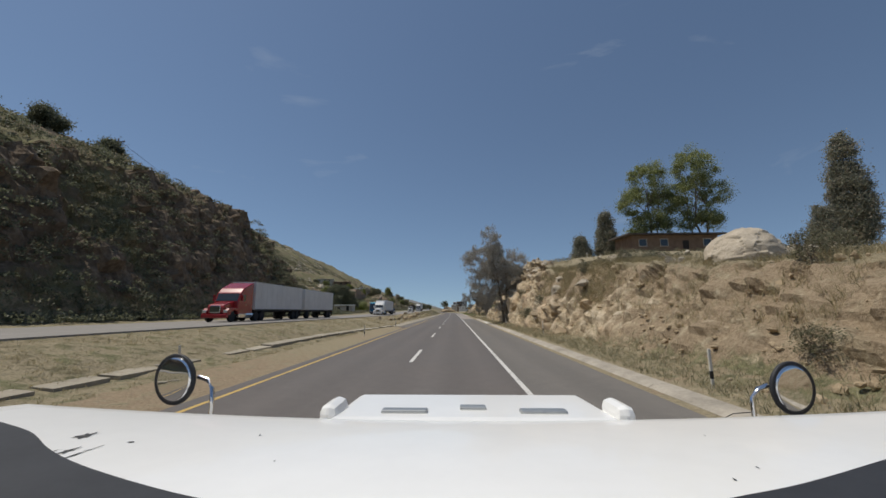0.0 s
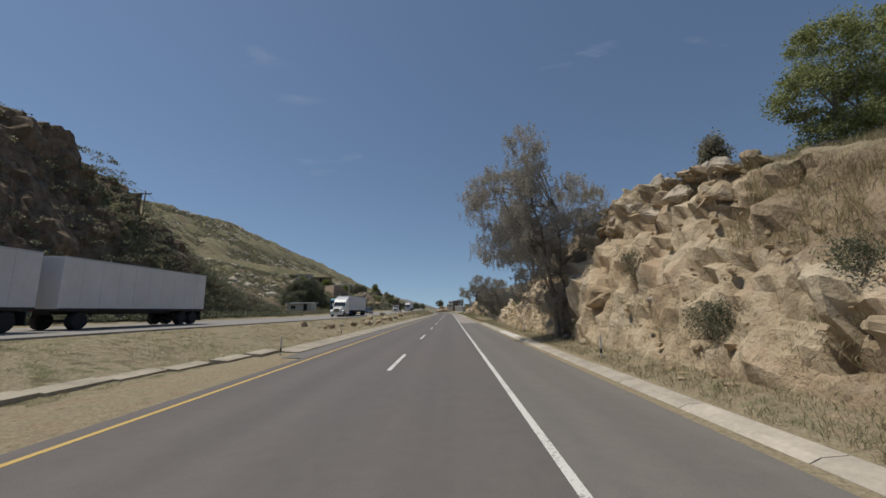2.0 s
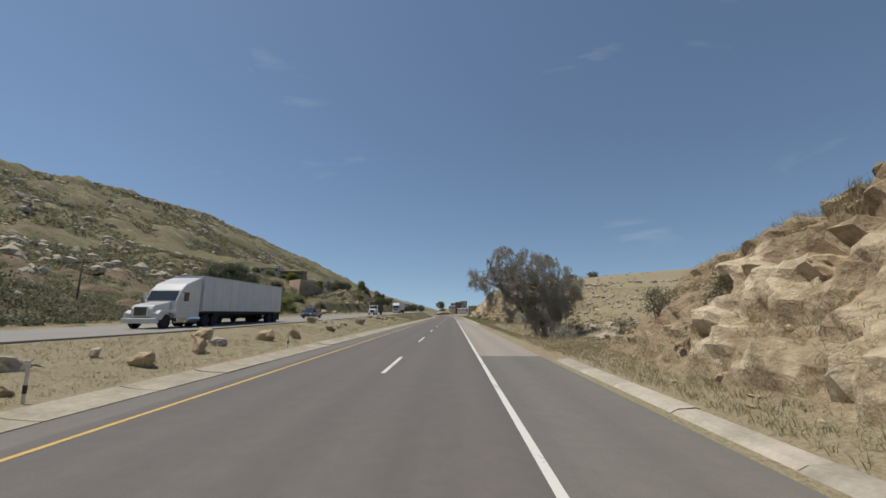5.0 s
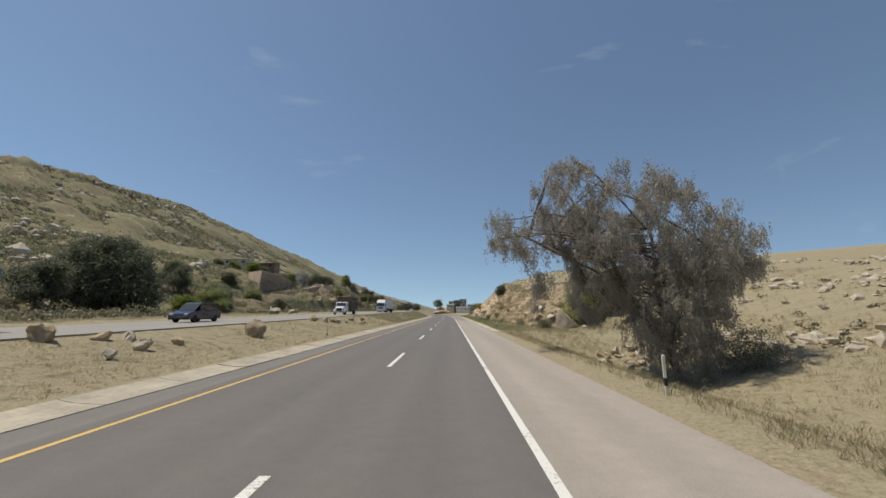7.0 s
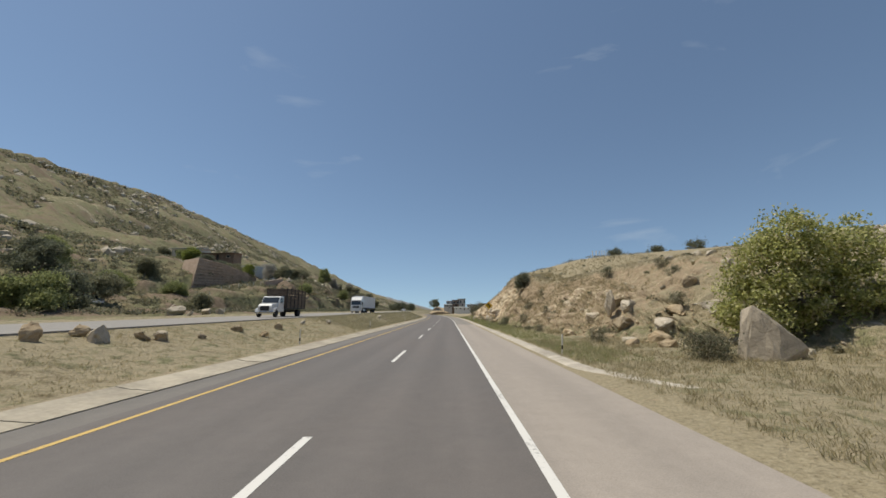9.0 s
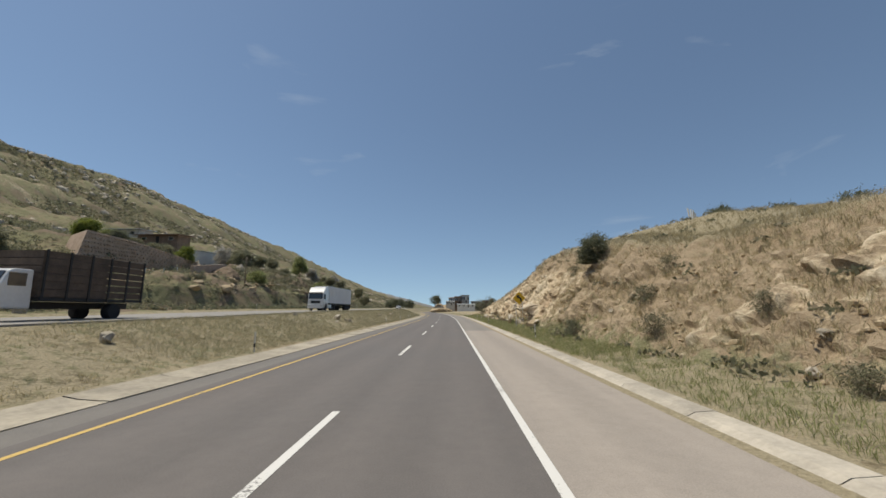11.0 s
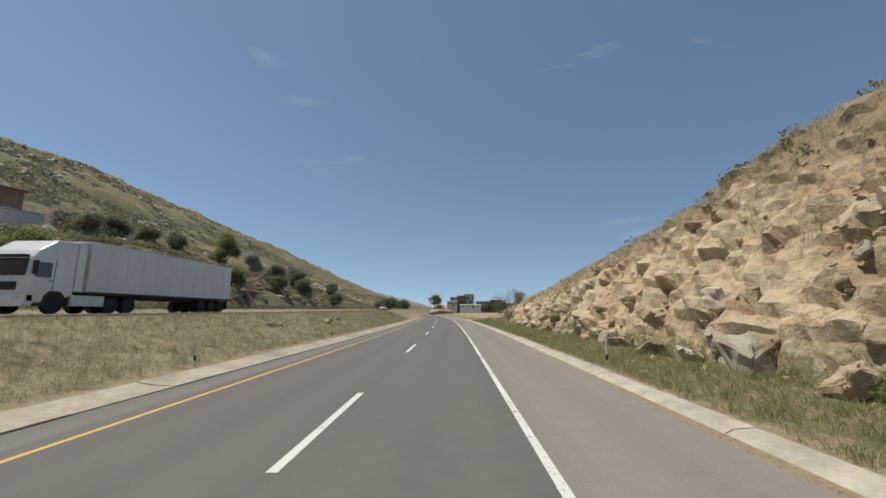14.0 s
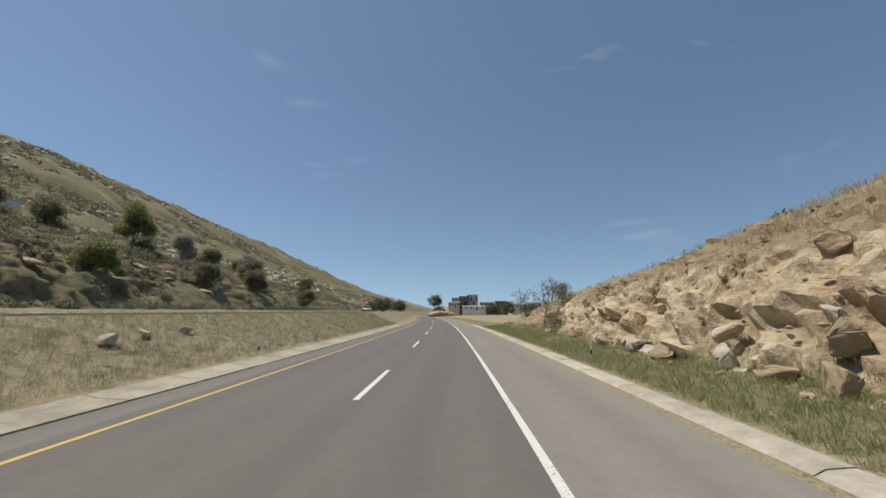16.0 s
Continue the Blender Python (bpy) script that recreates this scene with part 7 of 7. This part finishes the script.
def people_carrier(at):
    """A tall hatch-backed car; its nose points to -y."""
    ob = thing("people_carrier", at, "dark blue people carrier on the far carriageway", "car")
    L = 4.7
    part("body", prism([(0.06, 0.28), (0.0, 0.55), (0.12, 0.80), (0.95, 1.02), (L - 0.05, 1.05), (L, 0.7), (L - 0.05, 0.28)], -0.90, 0.90, 0.08), NAVY_PAINT, ob)
    part("roof", prism([(1.75, 1.66), (2.1, 1.74), (3.6, 1.74), (L - 0.28, 1.66), (L - 0.32, 1.60), (1.8, 1.60)], -0.74, 0.74, 0.03), NAVY_PAINT, ob)
    glazed(ob, prism([(0.98, 1.02), (1.78, 1.62), (1.74, 1.64), (0.92, 1.03)], -0.74, 0.74), "windscreen")
    glazed(ob, prism([(L - 0.10, 1.05), (L - 0.30, 1.62), (L - 0.26, 1.63), (L - 0.05, 1.06)], -0.70, 0.70), "rear_window")
    for s in (-1, 1):
        for y0, y1 in ((1.55, 2.45), (2.55, 3.45), (3.55, L - 0.42)):
            glazed(ob, prism([(y0, 1.05), (y0 + (0.28 if y0 < 2 else 0), 1.58), (y1 - (0.14 if y1 > 4 else 0), 1.58), (y1, 1.05)], s * 0.80 - 0.015, s * 0.80 + 0.015), "side_window")
        for y in (1.5, 2.5, 3.5, L - 0.36):
            part("pillar", prism([(y - 0.05, 1.03), (y - 0.05 + (0.28 if y < 2 else -0.08 if y > 4 else 0), 1.62), (y + 0.05 + (0.28 if y < 2 else -0.08 if y > 4 else 0), 1.62), (y + 0.05, 1.03)], s * 0.81 - 0.02, s * 0.81 + 0.02), NAVY_PAINT, ob)
        part("headlight", block(s * 0.64 - 0.17, s * 0.64 + 0.17, 0.0, 0.14, 0.62, 0.78, edge=0.03), LAMP_GLASS, ob)
        part("tail_lamp", block(s * 0.78 - 0.07, s * 0.78 + 0.07, L - 0.08, L + 0.01, 0.8, 1.2, edge=0.02), RED_LAMP, ob)
        part("wing_mirror", block(s * 0.99 - 0.09, s * 0.99 + 0.09, 1.35, 1.48, 1.05, 1.2, edge=0.03), NAVY_PAINT, ob)
        part("sill", block(s * 0.86 - 0.05, s * 0.86 + 0.05, 1.2, L - 1.3, 0.24, 0.36, edge=0.02), CHASSIS, ob)
        for y in (0.88, L - 0.92):
            wheel(ob, s * 0.80, y, 0.33, 0.22)
    part("bumper", block(-0.86, 0.86, -0.05, 0.2, 0.26, 0.5, edge=0.05), CHASSIS, ob)
    return ob


people_carrier(on_far_road(LANE_OUT + 1.0, 138.5))
car((-48.5, 187.5, place_on(-48.5, 187.5)), WHITE_PAINT, "white pickup parked in the roadside yard", 65, 4.9, 1.7, bed=True)
car(on_far_road(LANE_IN, 330.0), WHITE_PAINT, "small white car far down the opposite carriageway", 0)


def stake_truck(at):
    """A rigid lorry with tall boarded sides."""
    ob = thing("stake_truck", at, "white-nosed lorry with tall brown boarded sides", "truck")
    part("bonnet", prism([(0.05, 0.6), (0.0, 1.25), (0.2, 1.5), (1.4, 1.65), (1.4, 0.6)], -0.8, 0.8, 0.08), WHITE_PAINT, ob)
    part("cab", prism([(1.3, 0.6), (1.3, 1.6), (1.65, 2.35), (1.9, 2.45), (2.7, 2.45), (2.75, 0.6)], -1.05, 1.05, 0.08), WHITE_PAINT, ob)
    glazed(ob, prism([(1.33, 1.68), (1.63, 2.3), (1.6, 2.32), (1.29, 1.69)], -0.92, 0.92), "windscreen")
    part("grille", block(-0.5, 0.5, -0.04, 0.08, 0.75, 1.3, edge=0.03), CHASSIS, ob)
    part("bumper", block(-1.1, 1.1, -0.12, 0.1, 0.42, 0.66, edge=0.04), CHROME, ob)
    part("load_floor", block(-1.2, 1.2, 2.9, 9.0, 1.0, 1.15), CHASSIS, ob)
    for s in (-1, 1):
        glazed(ob, block(s * 1.055 - 0.012, s * 1.055 + 0.012, 1.65, 2.4, 1.65, 2.25, edge=0.004), "side_window")
        part("headlight", block(s * 0.66 - 0.12, s * 0.66 + 0.12, -0.05, 0.05, 0.95, 1.15, edge=0.03), LAMP_GLASS, ob)
        part("fender", prism([(0.0, 0.6), (0.1, 0.95), (0.8, 1.12), (1.35, 0.95), (1.4, 0.6), (1.2, 0.6), (0.75, 0.98), (0.25, 0.6)], s * 0.78 if s > 0 else -1.1, 1.1 if s > 0 else -0.78), WHITE_PAINT, ob)
        for k in range(6):
            part("side_board", block(s * 1.2 - 0.02, s * 1.2 + 0.02, 2.9, 9.0, 1.2 + 0.38 * k, 1.53 + 0.38 * k), BROWN_BOARDS, ob)
        for k in range(6):
            part("stake", block(s * 1.235 - 0.03, s * 1.235 + 0.03, 2.95 + 1.19 * k, 3.05 + 1.19 * k, 1.0, 3.5), CHASSIS, ob)
        wheel(ob, s * 0.95, 0.75, 0.46, 0.26)
        wheel(ob, s * 0.95, 7.2, 0.46, 0.46)
    for k in range(6):
        part("front_board", block(-1.2, 1.2, 2.86, 2.9, 1.2 + 0.38 * k, 1.53 + 0.38 * k), BROWN_BOARDS, ob)
    part("chassis", block(-0.4, 0.4, 0.5, 8.9, 0.6, 0.95), CHASSIS, ob)
    return ob


stake_truck(on_far_road(LANE_IN - 1.0, 178.0))

# ---- the lorry that carries the camera: its white nose, as it stands at the outset ----
NOSE_WHITE = plain("sunlit_white_bonnet_paint", (0.87, 0.865, 0.84), 0.35, 0, 0.03, 1.5, coat=0.3)
COWL = plain("black_cowl_plastic", (0.03, 0.031, 0.035), 0.6, 0, 0.2, 6.0)
MIRROR, _, _, mb = material("mirror_glass")
mb.inputs["Base Color"].default_value, mb.inputs["Metallic"].default_value, mb.inputs["Roughness"].default_value = (0.85, 0.86, 0.87, 1), 1.0, 0.03

lorry = thing("lorry", (0, 0, 0), "white bonneted lorry with round fender mirrors on the road", "truck")


def bonnet_height(u, v):
    return 1.815 - 0.106 * v**2 + v * (0.03 + 0.068 * u**2 - 0.003 * u)


def bonnet_sheet():
    """The broad bonnet, bowed across and falling away to its front edge."""
    nx, ny = 41, 17
    us, vs = np.linspace(-1, 1, nx), np.linspace(0, 1, ny)
    u, v = np.meshgrid(us, vs)
    x = u * 1.36
    y = 0.42 + v * (0.92 - 0.10 * u * u)
    z = bonnet_height(u, v)
    skin = np.stack([x, y, z], -1).reshape(-1, 3)
    bm = bmesh.new()
    top = [bm.verts.new(p) for p in skin]
    for j in range(ny - 1):
        for i in range(nx - 1):
            a = j * nx + i
            bm.faces.new((top[a], top[a + 1], top[a + nx + 1], top[a + nx]))
    rim = [k for k in range(nx)] + [nx - 1 + nx * j for j in range(1, ny)] + [nx * ny - 1 - k for k in range(1, nx)] + [nx * (ny - 1 - j) for j in range(1, ny - 1)]
    low = [bm.verts.new((skin[k][0] * 0.985, skin[k][1] + (0.0 if k < nx else 0.015), 1.35)) for k in rim]
    for k in range(len(rim)):
        a, b = k, (k + 1) % len(rim)
        bm.faces.new((top[rim[a]], low[a], low[b], top[rim[b]]))
    bmesh.ops.recalc_face_normals(bm, faces=bm.faces)
    return bm


part("bonnet", bonnet_sheet(), NOSE_WHITE, lorry, "broad white bonnet with scuff marks", smooth_faces=True)
nose = part("nose", prism([(1.30, 1.2), (1.30, 1.66), (1.38, 1.734), (1.88, 1.714), (1.96, 1.64), (1.98, 1.2)], -0.45, 0.58, 0.03), NOSE_WHITE, lorry)
for x0, x1, y0, z0 in ((-0.27, -0.10, 1.46, 1.729), (0.02, 0.12, 1.52, 1.727), (0.24, 0.41, 1.46, 1.729)):
    part("vent", block(x0, x1, y0, y0 + 0.05, z0 - 0.02, z0 + 0.012, edge=0.006), GALVANISED, nose, "grey grated air vent")
for s in (-1, 1):
    part("nose_lug", block(s * 0.53 + 0.075 - 0.035, s * 0.53 + 0.075 + 0.035, 1.42, 1.60, 1.55, 1.765, edge=0.03), NOSE_WHITE, lorry)
    part("fender", prism([(0.1, 0.55), (0.1, 1.3), (0.5, 1.36), (1.3, 1.36), (1.55, 1.1), (1.6, 0.55), (1.35, 0.55), (1.2, 0.95), (0.85, 1.1), (0.5, 0.95), (0.35, 0.55)], 0.85 * s if s > 0 else -1.32, 1.32 if s > 0 else -0.85, 0.03), NOSE_WHITE, lorry)
    wheel(lorry, s * 1.08, 0.85, 0.5, 0.3)
part("lower_body", block(-0.84, 0.84, -0.2, 1.85, 0.5, 1.34, edge=0.04), CHASSIS, lorry)
part("bumper", block(-1.25, 1.25, 1.7, 2.0, 0.4, 0.75, edge=0.06), CHROME, lorry)
# the cowl and wiper trough below the windscreen, and the cab behind
cowl = bmesh.new()
brim = [(-1.36, 1.05), (-1.141, 0.982), (-1.02, 0.933), (-0.957, 0.899), (-0.84, 0.814), (-0.752, 0.763), (-0.672, 0.723), (-0.551, 0.672), (-0.425, 0.624), (-0.2, 0.56), (0.0, 0.53),
        (0.2, 0.56), (0.449, 0.645), (0.53, 0.67), (0.645, 0.718), (0.803, 0.788), (1.05, 0.88), (1.36, 0.98)]
xs = np.linspace(-1.36, 1.36, 69)
ys = np.convolve(np.pad(np.interp(xs, *np.array(brim).T), 1, mode="edge"), (0.25, 0.5, 0.25), "valid")
edge_l = [(float(x), float(y), float(bonnet_height(x / 1.36, (y - 0.42) / (0.92 - 0.10 * (x / 1.36) ** 2)))) for x, y in zip(xs, ys)]
a = [cowl.verts.new((x, y, z + 0.006)) for x, y, z in edge_l]
lip = [cowl.verts.new((x, y + 0.004, z - 0.02)) for x, y, z in edge_l]
b = [cowl.verts.new((x, 0.06, 1.83)) for x, y, z in edge_l]
c = [cowl.verts.new((x, 0.06, 1.3)) for x, y, z in edge_l]
for k in range(len(edge_l) - 1):
    cowl.faces.new((lip[k], lip[k + 1], a[k + 1], a[k]))
    cowl.faces.new((a[k], a[k + 1], b[k + 1], b[k]))
    cowl.faces.new((b[k], b[k + 1], c[k + 1], c[k]))
part("cowl", cowl, COWL, lorry, "black plastic windscreen cowl")
part("cab", prism([(-0.12, 0.6), (-0.12, 1.9), (-0.35, 2.95), (-0.6, 3.05), (-2.0, 3.05), (-2.0, 0.6)], -1.22, 1.22, 0.06), NOSE_WHITE, lorry)
for s in (-1, 1):
    wheel(lorry, s * 1.0, -3.2, 0.5, 0.46)
part("chassis", block(-0.45, 0.45, -4.2, -0.2, 0.55, 0.85), CHASSIS, lorry)
for s, px, pz in ((-1, -1.23, 1.805), (1, 1.42, 1.775)):
    m = part("fender_mirror", lathe([(0.06, 0.022), (0.098, 0.014), (0.110, 0.002), (0.112, -0.007), (0.110, -0.012), (0.1025, -0.0125)], 36), COWL, lorry, smooth_faces=True)
    m.matrix_local = pose(px, 1.72, pz, -90, 0, -13 if s < 0 else 11.5) @ Matrix.Scale(0.98, 4)
    g = part("mirror_face", lathe([(0.1025, -0.0115), (0.085, -0.0158), (0.06, -0.0195), (0.03, -0.0225), (0.002, -0.0235)], 36), MIRROR, m, "round convex mirror glass", smooth_faces=True)
    arm = bmesh.new()
    q = px - s * 0.098
    tube(arm, [Vector(p) for p in ((q + 0.0, 1.72, pz + 0.01), (q - s * 0.045, 1.72, pz - 0.005), (q - s * 0.075, 1.71, pz - 0.04), (q - s * 0.085, 1.70, pz - 0.10), (q - s * 0.088, 1.68, 1.30))], [0.0095] * 5, 8)
    part("mirror_arm", arm, CHROME, lorry, smooth_faces=True)
MARKS = plain("dark_scuffs", (0.05, 0.05, 0.05), 0.8)
speck = random.Random(9)
# worn smudges: centre, half width, half length
for x, y, w, d in ((-0.86, 0.92, 0.020, 0.040), (-0.79, 0.812, 0.010, 0.036), (-0.815, 0.79, 0.005, 0.05), (-0.755, 0.80, 0.0035, 0.065), (-0.72, 0.885, 0.010, 0.008), (-0.478, 0.983, 0.003, 0.008), (-0.35, 0.786, 0.002, 0.006),
                   (0.608, 1.004, 0.002, 0.006), (0.472, 0.712, 0.003, 0.008), (0.553, 0.769, 0.002, 0.008)):
    flake = bmesh.new()
    ring = []
    for k in range(22):
        q, rad = k * math.pi / 11, speck.uniform(0.3, 1.0)
        px, py = x + w * rad * math.cos(q), y + d * rad * math.sin(q)
        u = px / 1.36
        ring.append(flake.verts.new((px, py, float(bonnet_height(u, (py - 0.42) / (0.92 - 0.10 * u * u))) + 0.0014)))
    hub = flake.verts.new((x, y, sum(p.co.z for p in ring) / 22 + 0.0006))
    for k in range(22):
        flake.faces.new((ring[k], ring[(k + 1) % 22], hub))
    part("scuff", flake, MARKS, lorry)
